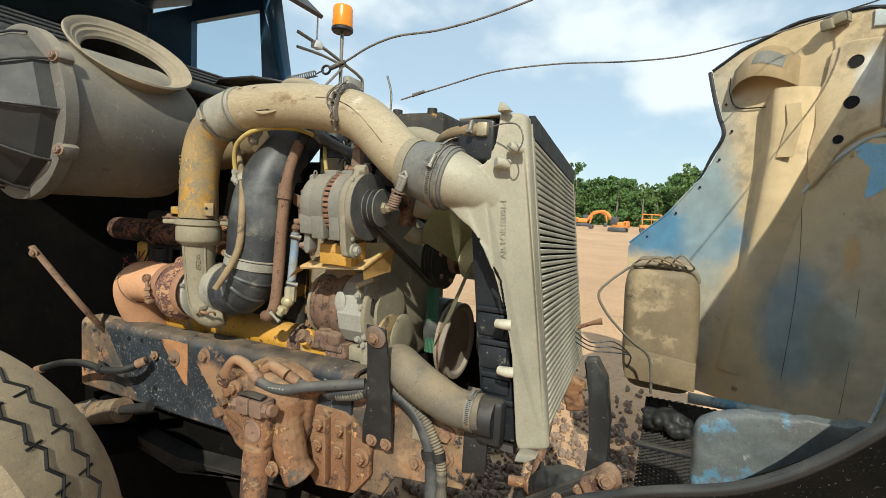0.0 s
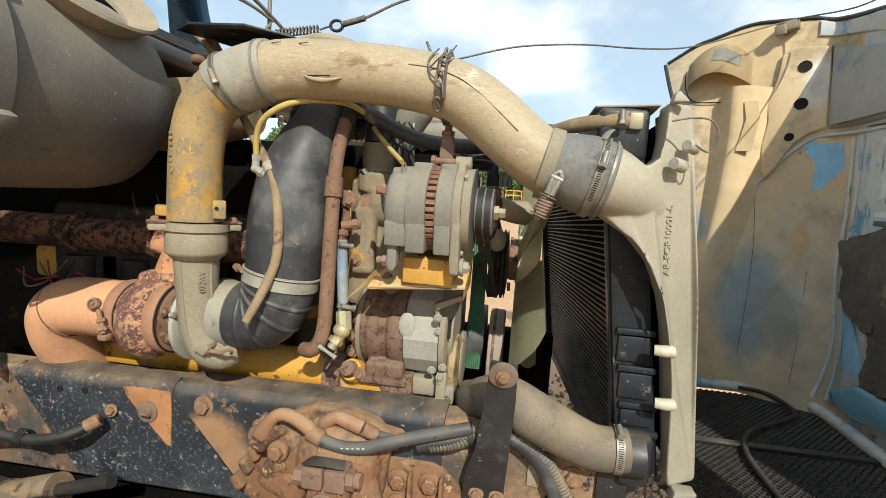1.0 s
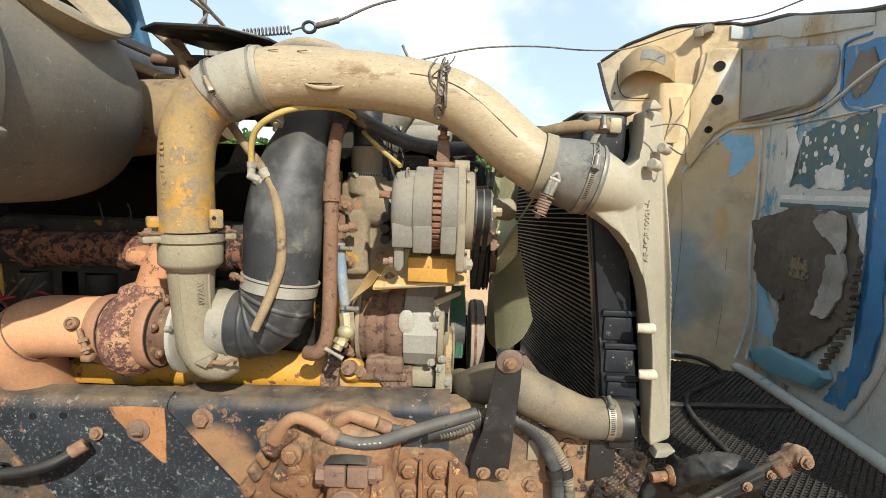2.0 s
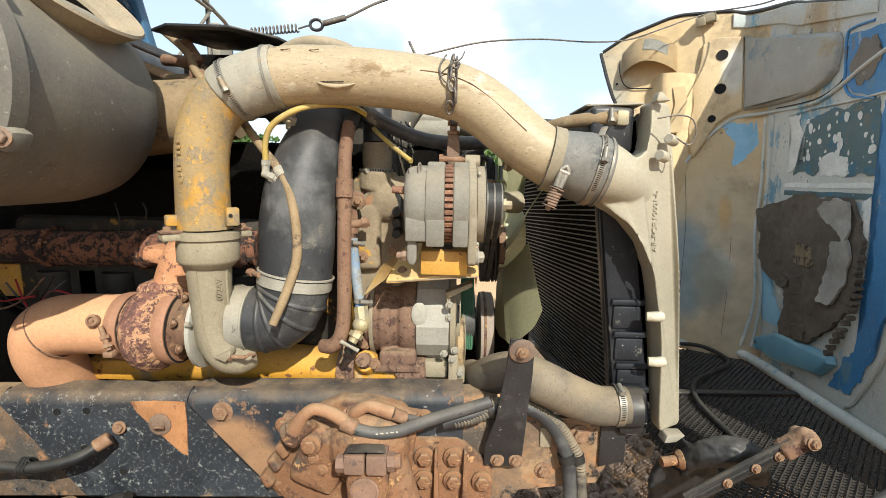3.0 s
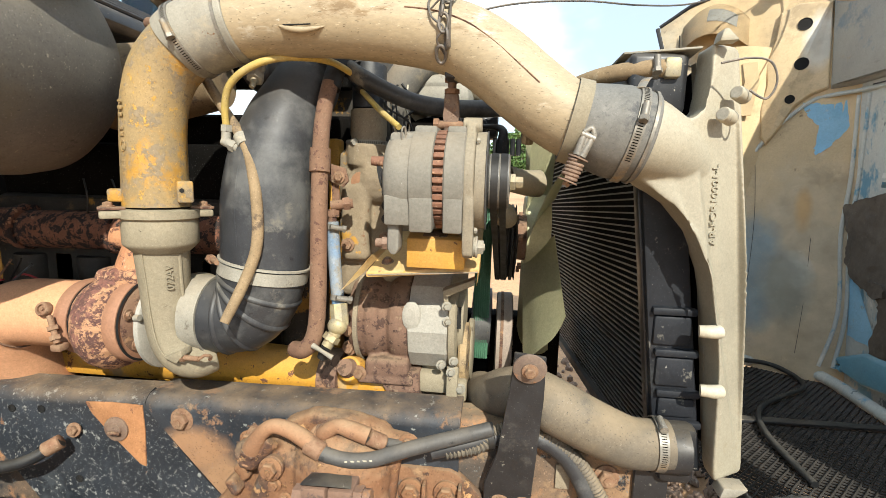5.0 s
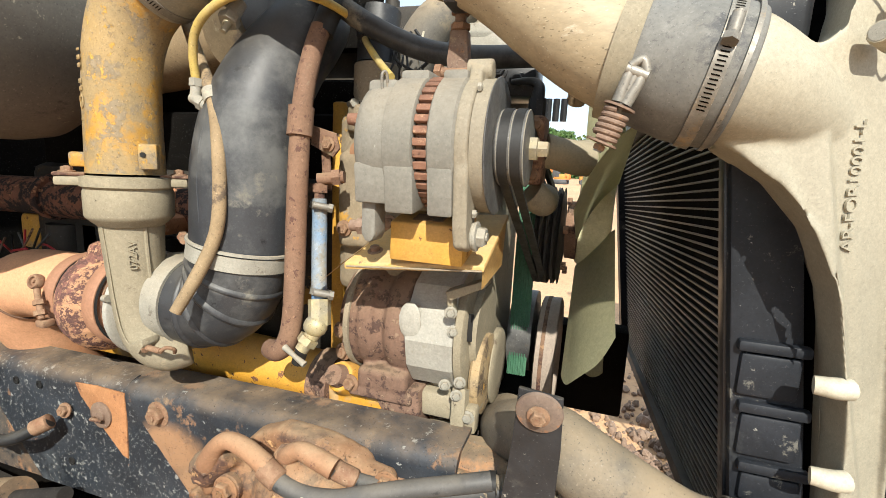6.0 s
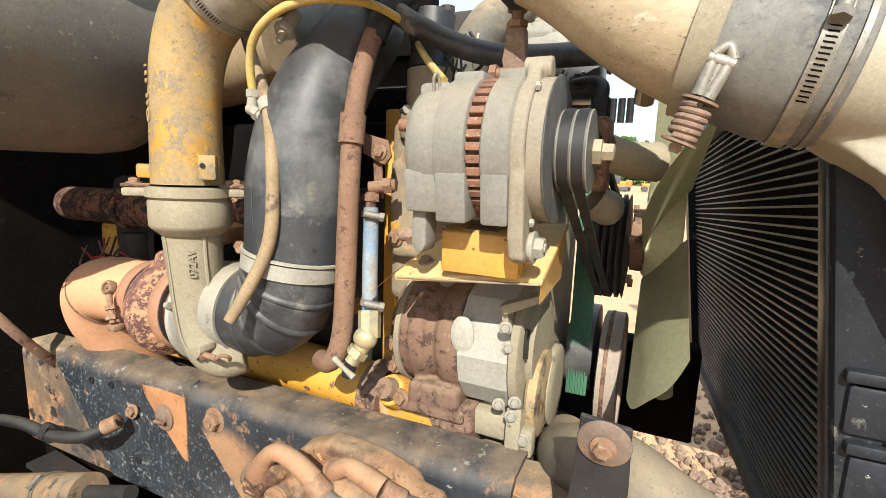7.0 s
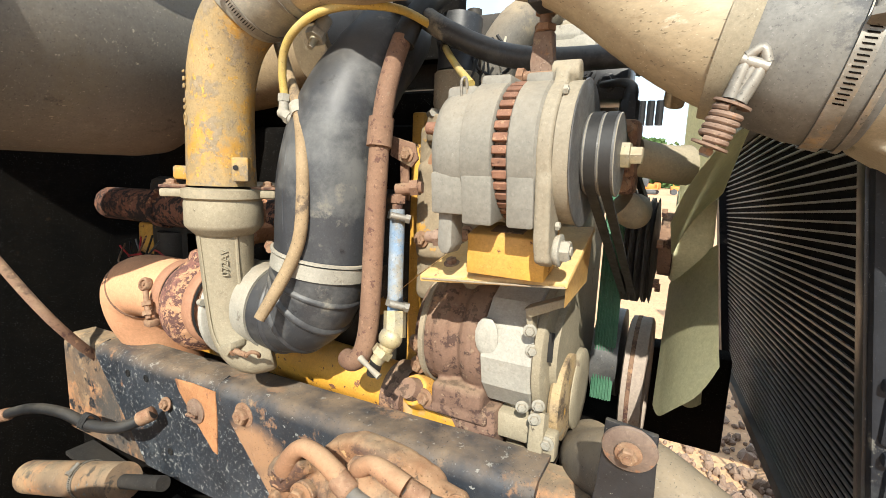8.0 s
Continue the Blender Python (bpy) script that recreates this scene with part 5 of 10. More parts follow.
def charge_air_line():
    c = thing("charge_elbow", (-1.42, 1.10, 1.37), "cast charge elbow with worn yellow paint on the compressor outlet", "pipe elbow")
    bm = fresh()
    tube(bm, [(-1.420, 1.098, 1.372), (-1.421, 1.099, 1.45), (-1.420, 1.101, 1.53), (-1.413, 1.104, 1.592), (-1.390, 1.107, 1.648), (-1.348, 1.110, 1.690), (-1.305, 1.112, 1.710)],
         [0.0625, 0.0605, 0.060, 0.061, 0.063, 0.065, 0.066], 40, 8)
    part("elbow", bm, "yellow_dusty", c, angle=60)
    for at, size, rz in (((-1.3445, 1.080, 1.405), (0.030, 0.024, 0.044), 38), ((-1.474, 1.058, 1.395), (0.034, 0.030, 0.026), 38)):
        bm = fresh()
        block(bm, at, size, 0.005, (0, 0, rz))
        part("flange_lug", bm, "yellow_dusty", c)
    bm = fresh()
    lathe(bm, [(0.0045, 0), (0.0045, 0.002)], (-1.342, 1.0665, 1.408), (0.6, -0.8, 0), 14)
    part("lug_hole", bm, "hole", c)
    # raised casting marks up the near side
    a0 = math.radians(247)
    for k in range(13):
        z = 1.425 + k * 0.0125
        if k in (4, 9):
            continue
        bm = fresh()
        block(bm, (-1.4205 + 0.0600 * math.cos(a0), 1.099 + 0.0600 * math.sin(a0), z), (0.012, 0.0022, 0.0072 if k % 3 else 0.004), 0.0006, (0, 0, -23))
        part("cast_mark", bm, "yellow_dusty", c)
    bm = fresh()
    for k in range(17):
        t = math.tau * k / 16
        z = 1.492 + 0.011 * math.sin(t)
        aa = math.radians(250) + 0.12 * math.cos(t)
        p = Vector((-1.4205 + 0.0608 * math.cos(aa), 1.099 + 0.0608 * math.sin(aa), z))
        if k:
            rod(bm, last, p, 0.0012, n=5)
        last = p
    part("cast_mark", bm, "yellow_dusty", c)
    p = thing("charge_pipe", (-1.0, 1.13, 1.5), "sand-coloured aluminium charge air pipe over the engine", "pipe")
    bm = fresh()
    tube(bm, [(-1.27, 1.114, 1.722), (-1.215, 1.117, 1.734), (-1.15, 1.120, 1.7385), (-1.05, 1.123, 1.737), (-0.945, 1.125, 1.729), (-0.85, 1.125, 1.714), (-0.785, 1.124, 1.692), (-0.73, 1.120, 1.657), (-0.682, 1.113, 1.617), (-0.635, 1.103, 1.580), (-0.59, 1.093, 1.552), (-0.55, 1.085, 1.536)],
         [0.0665, 0.0675, 0.067, 0.0655, 0.0655, 0.066, 0.067, 0.0675, 0.067, 0.066, 0.0655, 0.0655], 44, 8)
    part("pipe", bm, "tan_pipe", p, angle=60)
    # split weld line along the bend, and the dent with its lifted lip
    bm = fresh()
    tube(bm, [(-0.90, 1.062, 1.742), (-0.845, 1.062, 1.735), (-0.79, 1.060, 1.716), (-0.742, 1.057, 1.684), (-0.70, 1.051, 1.648), (-0.66, 1.043, 1.612)], 0.0013, 6, 8)
    part("weld_line", bm, "rust", p)
    bm = fresh()
    tube(bm, [(-1.135, 1.062, 1.714), (-1.115, 1.059, 1.7065), (-1.09, 1.0585, 1.7035), (-1.065, 1.060, 1.706), (-1.045, 1.0635, 1.711)], [0.0008, 0.0045, 0.006, 0.004, 0.0008], 10, 6)
    part("dent", bm, "tan_pipe", p)
    bm = fresh()
    tube(bm, [(-1.13, 1.0615, 1.7135), (-1.10, 1.0582, 1.7125), (-1.07, 1.0585, 1.7135)], 0.0012, 6, 6)
    part("dent_crack", bm, "hole", p)
    for k in range(5):
        bm = fresh()
        x = -1.245 + 0.032 * k
        tube(bm, [(x, 1.088 - 0.02 * (k % 2), 1.789 - 0.007 * (k % 2)), (x + 0.012, 1.082 - 0.02 * (k % 2), 1.789 - 0.008 * (k % 2)), (x + 0.024, 1.083 - 0.02 * (k % 2), 1.791 - 0.008 * (k % 2))], 0.0012, 5, 4)
        part("scratch", bm, "rust", p)
    k = thing("elbow_coupling", (-1.29, 1.12, 1.6), "grey dusty rubber coupling with two worm clamps", "hose coupling", group="hose couplings")
    bm = fresh()
    tube(bm, [(-1.352, 1.109, 1.690), (-1.345, 1.109, 1.694), (-1.313, 1.111, 1.708), (-1.275, 1.114, 1.722), (-1.238, 1.116, 1.732), (-1.230, 1.116, 1.734)], [0.067, 0.0705, 0.0725, 0.072, 0.0725, 0.0695], 40)
    part("sleeve", bm, "alu_dusty", k, angle=60)
    clamp(k, (-1.333, 1.110, 1.700), (0.88, 0.03, 0.44), 0.0722, (0.18, -1, 0.12))
    clamp(k, (-1.250, 1.116, 1.729), (0.97, 0.03, 0.22), 0.0725, (0, 1, -0.4), width=0.006)
    j = thing("tank_coupling", (-0.53, 1.09, 1.45), "dark rubber coupling with a worm clamp and a spring clamp", "hose coupling", group="hose couplings")
    d = Vector((0.972, -0.03, -0.23)).normalized()
    o = Vector((-0.604, 1.092, 1.556))
    bm = fresh()
    tube(bm, [o, o + d * 0.004, o + d * 0.03, o + d * 0.055, o + d * 0.085, o + d * 0.110, o + d * 0.135, o + d * 0.140], [0.067, 0.0705, 0.072, 0.0765, 0.0815, 0.081, 0.0785, 0.074], 44, 5)
    part("sleeve", bm, "coupling", j, angle=60)
    # broad metal band whose slack end stands off the rubber
    bm = fresh()
    band(bm, o + d * 0.013, d, 0.0725, 0.026, 0.0025)
    part("metal_band", bm, "cast_tan", j)
    clamp(j, o + d * 0.108, d, 0.0822, (0.05, -1, 0.42), width=0.016)
    bm = fresh()
    tube(bm, [o + d * 0.108 + Vector((0.006, -0.040, 0.074)), o + d * 0.111 + Vector((0.014, -0.020, 0.090)), o + d * 0.114 + Vector((0.022, 0.004, 0.100))], 0.0, 8, 5, flat=(0.0075, 0.0012))
    part("clamp_tail", bm, "steel", j)
    clamp(j, o + d * 0.130, d, 0.0800, (0, 1, 0), width=0.005)
    # spring-loaded T-bolt hanging from the band
    s0 = Vector((-0.578, 1.020, 1.522))
    e = Vector((-0.36, 0.02, -0.93)).normalized()
    up, w = -e, Vector((0, 1, 0)).cross(e).normalized()
    bm = fresh()
    rod(bm, s0, s0 + e * 0.090, 0.0050, n=10)
    tube(bm, [s0 + up * 0.004 - w * 0.009, s0 + up * 0.014, s0 + up * 0.004 + w * 0.009], 0.005, 10, 5)
    rod(bm, s0 - w * 0.012, s0 + w * 0.012, 0.0062, n=12)
    tube(bm, [s0 - w * 0.007, s0 + e * 0.014 - w * 0.006, s0 + e * 0.034 - w * 0.004], [0.0055, 0.0065, 0.0075], 10, 4)
    tube(bm, [s0 + w * 0.007, s0 + e * 0.014 + w * 0.006, s0 + e * 0.034 + w * 0.004], [0.0055, 0.0065, 0.0075], 10, 4)
    part("t_bolt", bm, "steel", j)
    bm = fresh()
    q = e.to_track_quat("Z", "Y").to_matrix()
    hel = [s0 + e * (0.043 + 0.032 * i / 64) + q @ Vector((0.0125 * math.cos(i * 0.5), 0.0125 * math.sin(i * 0.5), 0)) for i in range(65)]
    tube(bm, hel, 0.0032, 8, 1)
    part("spring", bm, "disc", j, "dusty rusty coil spring")
    for h in (0.037, 0.078):
        bm = fresh()
        lathe(bm, [(0.0175, 0), (0.0175, 0.0025)], s0 + e * h, e, 20)
        part("spring_seat", bm, "disc", j)
    bolt(j, s0 + e * 0.081, e, 0.007, washer=False)
    return p


charge_air_line()


def pipe_hanger():
    """Threaded support link with chain and wire round the charge pipe."""
    h = thing("pipe_hanger", (-0.82, 1.16, 1.52), "rusty hanger link with chain and wire holding the charge pipe", "hanger")
    X, Y = -0.822, 1.165
    # flat strap over the pipe
    bm = fresh()
    arc = [Vector((X + 0.004, 1.125 + 0.0695 * math.cos(t), 1.7085 + 0.0695 * math.sin(t))) for t in np.linspace(math.radians(-50), math.radians(208), 22)]
    tube(bm, arc, 0.0, 8, 1, flat=(0.0022, 0.011))
    part("strap", bm, "wire", h)
    for i in range(6):
        t = math.radians(118 + i * 20)
        c = Vector((X - 0.006 + 0.006 * math.sin(i * 2.1), 1.125 + 0.0745 * math.cos(t), 1.7085 + 0.0745 * math.sin(t)))
        tan = Vector((0, -math.sin(t), math.cos(t)))
        side = Vector((1, 0, 0)) if i % 2 else Vector((0.35, 0.9 * math.cos(t), 0.9 * math.sin(t)))
        bm = fresh()
        tube(bm, [c + side * 0.0085 * math.cos(a) + tan * 0.016 * math.sin(a) for a in np.linspace(0, math.tau, 15)], 0.0030, 8, 1, caps=False)
        part("chain_link", bm, "wire", h)
    bm = fresh()
    tube(bm, [(X - 0.02, 1.09, 1.782), (X - 0.034, 1.062, 1.752), (X - 0.028, 1.052, 1.722), (X - 0.006, 1.050, 1.703), (X - 0.018, 1.056, 1.684), (X - 0.004, 1.075, 1.663), (X + 0.002, 1.10, 1.645)], 0.0020, 8)
    tube(bm, [(X - 0.03, 1.055, 1.735), (X - 0.008, 1.046, 1.752), (X + 0.012, 1.052, 1.765), (X + 0.02, 1.075, 1.785)], 0.0017, 6)
    part("tie_wire", bm, "wire", h)
    bm = fresh()
    block(bm, (X + 0.004, 1.13, 1.640), (0.026, 0.05, 0.016), 0.004)
    part("saddle", bm, "black_paint", h)
    bm = fresh()
    tube(bm, [(X, Y, 1.652), (X, Y, 1.602)], 0.0090, 14, 56, ripple=0.0011, pitch=0.0036)
    part("threaded_rod", bm, "disc", h)
    for z in (1.612, 1.634):
        bm = fresh()
        lathe(bm, [(0.0135, 0), (0.015, 0.001), (0.015, 0.009), (0.0135, 0.010)], (X, Y, z), (0, 0, 1), 6)
        part("nut", bm, "bolt", h)
    bm = fresh()
    slab(bm, [(X - 0.014, 1.612), (X + 0.014, 1.612), (X + 0.017, 1.570), (X + 0.014, 1.538), (X - 0.014, 1.538), (X - 0.016, 1.570)], "y", Y - 0.010, Y + 0.010, 0.004)
    part("link_plate", bm, "disc", h, "dusty rusty link plate")
    bm = fresh()
    rod(bm, (X - 0.034, Y - 0.004, 1.552), (X + 0.046, Y - 0.004, 1.552), 0.0085, n=12)
    rod(bm, (X - 0.034, Y - 0.004, 1.552), (X - 0.024, Y - 0.004, 1.552), 0.0135, n=6)
    rod(bm, (X + 0.036, Y - 0.004, 1.552), (X + 0.047, Y - 0.004, 1.552), 0.0135, n=6)
    part("cross_bolt", bm, "bolt", h)
    return h


pipe_hanger()


def intake_hose():
    h = thing("intake_hose", (-1.25, 1.17, 1.0), "black ribbed rubber intake hose into the compressor", "hose")
    pts = [(-1.372, 1.150, 1.136), (-1.338, 1.150, 1.133), (-1.300, 1.150, 1.132), (-1.262, 1.152, 1.145), (-1.237, 1.156, 1.182), (-1.224, 1.160, 1.235), (-1.219, 1.166, 1.31), (-1.216, 1.170, 1.39), (-1.208, 1.182, 1.47), (-1.196, 1.205, 1.54), (-1.180, 1.240, 1.60), (-1.172, 1.285, 1.65), (-1.195, 1.345, 1.70), (-1.26, 1.40, 1.735), (-1.36, 1.42, 1.74)]
    rad = [0.080, 0.081, 0.082, 0.086, 0.089, 0.090, 0.0935, 0.0945, 0.091, 0.083, 0.076, 0.074, 0.076, 0.080, 0.084]
    part("hose", tube(fresh(), pts, rad, 40, 8), "rubber", h, angle=60)
    # moulded rings round the bend, broad and low
    for at, ax, r, w in (((-1.296, 1.150, 1.1325), (1, 0.02, 0.05), 0.0825, 0.010), ((-1.268, 1.152, 1.142), (0.93, 0.02, 0.36), 0.0858, 0.010), ((-1.244, 1.154, 1.168), (0.66, 0.05, 0.75), 0.0885, 0.011), ((-1.232, 1.157, 1.198), (0.38, 0.05, 0.92), 0.0895, 0.010)):
        bm = fresh()
        lathe(bm, [(r - 0.001, -w * 0.7), (r + 0.0035, -w * 0.3), (r + 0.0042, 0), (r + 0.0035, w * 0.3), (r - 0.001, w * 0.7)], at, ax, 44, closed=False)
        part("rib", bm, "rubber", h)
    part("mould_line", tube(fresh(), [(-1.236, 1.0745, 1.30), (-1.240, 1.0775, 1.37), (-1.236, 1.088, 1.45), (-1.222, 1.110, 1.52)], 0.0013, 6, 6), "rubber", h)
    bm = fresh()
    band(bm, (-1.224, 1.160, 1.236), (0.16, 0.05, 1), 0.0915, 0.026, 0.003, 48)
    part("steel_band", bm, "alu_dusty", h, "broad grey steel band")
    bm = fresh()
    lathe(bm, [(0.0925, -0.003), (0.0972, -0.002), (0.0972, 0.002), (0.0925, 0.003)], (-1.221, 1.161, 1.254), (0.16, 0.05, 1), 48, closed=False)
    part("band_lip", bm, "alu_dusty", h)
    bm = fresh()
    rod(bm, (-1.318, 1.118, 1.262), (-1.290, 1.092, 1.262), 0.0065, n=10)
    rod(bm, (-1.330, 1.128, 1.262), (-1.316, 1.116, 1.262), 0.010, n=6)
    part("band_bolt", bm, "bolt", h)
    bm = fresh()
    lathe(bm, [(0.0805, -0.020), (0.0835, -0.020), (0.0835, 0.016), (0.086, 0.018), (0.086, 0.022), (0.0805, 0.022)], (-1.354, 1.150, 1.1345), (1, 0, -0.03), 48, closed=False)
    part("inlet_clamp", bm, "alu_dusty", h, "bright inlet clamp")
    bm = fresh()
    rod(bm, (-1.376, 1.062, 1.064), (-1.318, 1.058, 1.064), 0.0055, n=10)
    rod(bm, (-1.362, 1.061, 1.064), (-1.352, 1.060, 1.064), 0.010, n=6)
    tube(bm, [(-1.318, 1.058, 1.064), (-1.306, 1.060, 1.072), (-1.300, 1.070, 1.066), (-1.308, 1.078, 1.056)], 0.0035, 8, 4)
    part("clamp_bolt", bm, "bolt", h)
    s = thing("air_sensor", (-1.22, 1.14, 1.60), "brass and white pressure sensor under the pipe", "sensor")
    bm = fresh()
    rod(bm, (-1.220, 1.165, 1.672), (-1.2215, 1.140, 1.636), 0.0125, n=14)
    lathe(bm, [(0.0165, 0), (0.018, 0.002), (0.018, 0.013), (0.0165, 0.015)], (-1.2212, 1.146, 1.645), (-0.04, -0.55, -0.83), 6)
    part("body", bm, "alu_dusty", s)
    bm = fresh()
    rod(bm, (-1.2215, 1.140, 1.636), (-1.222, 1.127, 1.616), 0.0085, 0.005, n=12)
    part("tip", bm, "brass", s)
    b = thing("breather_tube", (-1.24, 1.1, 1.1), "tan rubber breather tube clipped to the intake hose", "tube")
    bm = fresh()
    tube(bm, [(-1.375, 1.20, 1.66), (-1.337, 1.178, 1.616), (-1.290, 1.150, 1.565), (-1.245, 1.120, 1.520), (-1.215, 1.098, 1.475), (-1.198, 1.083, 1.42), (-1.189, 1.073, 1.36), (-1.190, 1.068, 1.305), (-1.201, 1.062, 1.262), (-1.216, 1.042, 1.212), (-1.233, 1.016, 1.160)], [0.0105, 0.0105, 0.0105, 0.011, 0.011, 0.0112, 0.0112, 0.0112, 0.0112, 0.011, 0.0095], 16, 8)
    part("tube", bm, "hose_tan", b)
    bm = fresh()
    band(bm, (-1.238, 1.115, 1.510), (0.55, -0.35, -0.72), 0.0125, 0.026, 0.002, 18)
    slab(bm, [(-1.232, 1.510), (-1.196, 1.505), (-1.188, 1.500), (-1.188, 1.490), (-1.198, 1.486), (-1.232, 1.490)], "y", 1.106, 1.1095, 0.0008)
    part("clip", bm, "alu_dusty", b)
    bm = fresh()
    lathe(bm, [(0.0045, 0), (0.0045, 0.002)], (-1.200, 1.1065, 1.496), (0, -1, 0), 12)
    part("clip_hole", bm, "hole", b)
    bm = fresh()
    rod(bm, (-1.275, 1.120, 1.540), (-1.275, 1.119, 1.527), 0.0115, n=6)
    rod(bm, (-1.275, 1.119, 1.529), (-1.275, 1.117, 1.503), 0.0095, n=12)
    rod(bm, (-1.280, 1.117, 1.509), (-1.243, 1.110, 1.493), 0.0098, n=12)
    rod(bm, (-1.262, 1.113, 1.501), (-1.250, 1.111, 1.496), 0.0125, n=6)
    part("elbow_fitting", bm, "alu_dusty", b)
    y = thing("yellow_line", (-1.2, 1.1, 1.5), "yellow plastic air line looped over the intake hose", "tube")
    bm = fresh()
    tube(bm, [(-1.275, 1.120, 1.535), (-1.272, 1.112, 1.575), (-1.258, 1.105, 1.612), (-1.225, 1.10, 1.640), (-1.178, 1.105, 1.662), (-1.125, 1.135, 1.675), (-1.075, 1.195, 1.678), (-1.035, 1.275, 1.655)], 0.0072, 12, 8)
    part("tube", bm, "yellow_line", y)
    y2 = thing("yellow_line", (-1.0, 1.2, 1.5), "yellow plastic air line looped over the intake hose", "tube")
    bm = fresh()
    tube(bm, [(-1.075, 1.33, 1.675), (-1.045, 1.285, 1.642), (-0.985, 1.215, 1.590), (-0.925, 1.150, 1.545)], 0.0062, 12, 6)
    part("tube", bm, "yellow_line", y2)
    bm = fresh()
    tube(bm, [(-1.082, 1.34, 1.683), (-1.05, 1.292, 1.648), (-1.038, 1.277, 1.636)], [0.011, 0.013, 0.009], 12, 3)
    part("sleeve", bm, "belt", y2)
    return h


intake_hose()


def oil_pipe():
    p = thing("oil_pipe", (-1.1, 1.13, 1.04), "rusty steel oil pipe with a clamped rubber top", "pipe")
    bm = fresh()
    tube(bm, [(-1.090, 1.213, 1.640), (-1.094, 1.196, 1.60), (-1.095, 1.175, 1.545), (-1.093, 1.158, 1.48), (-1.092, 1.148, 1.40), (-1.092, 1.141, 1.30), (-1.092, 1.135, 1.20), (-1.095, 1.131, 1.13), (-1.106, 1.130, 1.090), (-1.128, 1.133, 1.070), (-1.152, 1.145, 1.066)], [0.0172, 0.0172, 0.0172, 0.0172, 0.0176, 0.0178, 0.0178, 0.0178, 0.0185, 0.019, 0.018], 22, 8)
    part("pipe", bm, "pipe_rust", p)
    bm = fresh()
    tube(bm, [(-1.0925, 1.1585, 1.500), (-1.0922, 1.152, 1.452)], 0.0215, 22, 1)
    part("union", bm, "pipe_rust", p)
    bm = fresh()
    tube(bm, [(-1.090, 1.215, 1.632), (-1.083, 1.232, 1.672), (-1.07, 1.255, 1.705), (-1.055, 1.29, 1.735)], 0.0205, 18, 6)
    part("rubber_hose", bm, "belt", p)
    b = thing("blue_hose", (-1.06, 1.15, 1.05), "faded blue hose with a brass cock at its foot", "hose")
    bm = fresh()
    tube(bm, [(-1.081, 1.195, 1.345), (-1.077, 1.190, 1.30), (-1.068, 1.175, 1.24), (-1.058, 1.160, 1.19), (-1.054, 1.154, 1.168)], 0.0138, 16, 6)
    part("hose", bm, "blue_hose", b)
    clamp(b, (-1.055, 1.157, 1.184), (0.1, 0.25, 1), 0.0148, (0.7, -1, 0), 0.012, "steel")
    clamp(b, (-1.080, 1.194, 1.332), (0.1, 0.2, 1), 0.0148, (0.7, -1, 0), 0.012, "steel")
    bm = fresh()
    rod(bm, (-1.053, 1.153, 1.172), (-1.046, 1.142, 1.128), 0.0195, n=8)
    ball(bm, (-1.050, 1.136, 1.128), (0.022, 0.019, 0.020), 14)
    rod(bm, (-1.048, 1.140, 1.125), (-1.070, 1.122, 1.085), 0.0145, 0.012, n=12)
    rod(bm, (-1.058, 1.131, 1.108), (-1.064, 1.126, 1.097), 0.0185, n=6)
    part("cock_body", bm, "brass", b)
    bm = fresh()
    tube(bm, [(-1.096, 1.112, 1.090), (-1.072, 1.106, 1.080), (-1.050, 1.104, 1.069)], [0.006, 0.0042, 0.006], 10, 3)
    part("cock_handle", bm, "alu_dusty", b)
    bm = fresh()
    rod(bm, (-1.070, 1.124, 1.086), (-1.082, 1.130, 1.058), 0.0115, n=12)
    part("drain_tube", bm, "belt", b)
    bm = fresh()
    rod(bm, (-1.081, 1.195, 1.343), (-1.082, 1.198, 1.372), 0.0095, n=10)
    rod(bm, (-1.082, 1.198, 1.356), (-1.082, 1.199, 1.370), 0.015, n=6)
    rod(bm, (-1.086, 1.198, 1.380), (-1.040, 1.212, 1.386), 0.011, n=10)
    rod(bm, (-1.060, 1.206, 1.384), (-1.046, 1.210, 1.386), 0.0155, n=6)
    part("fitting", bm, "rust", b)
    bm = fresh()
    slab(bm, [(-1.092, 1.445), (-1.075, 1.448), (-1.070, 1.36), (-1.088, 1.36)], "y", 1.216, 1.222, 0.002)
    part("stay", bm, "rust", b)


oil_pipe()


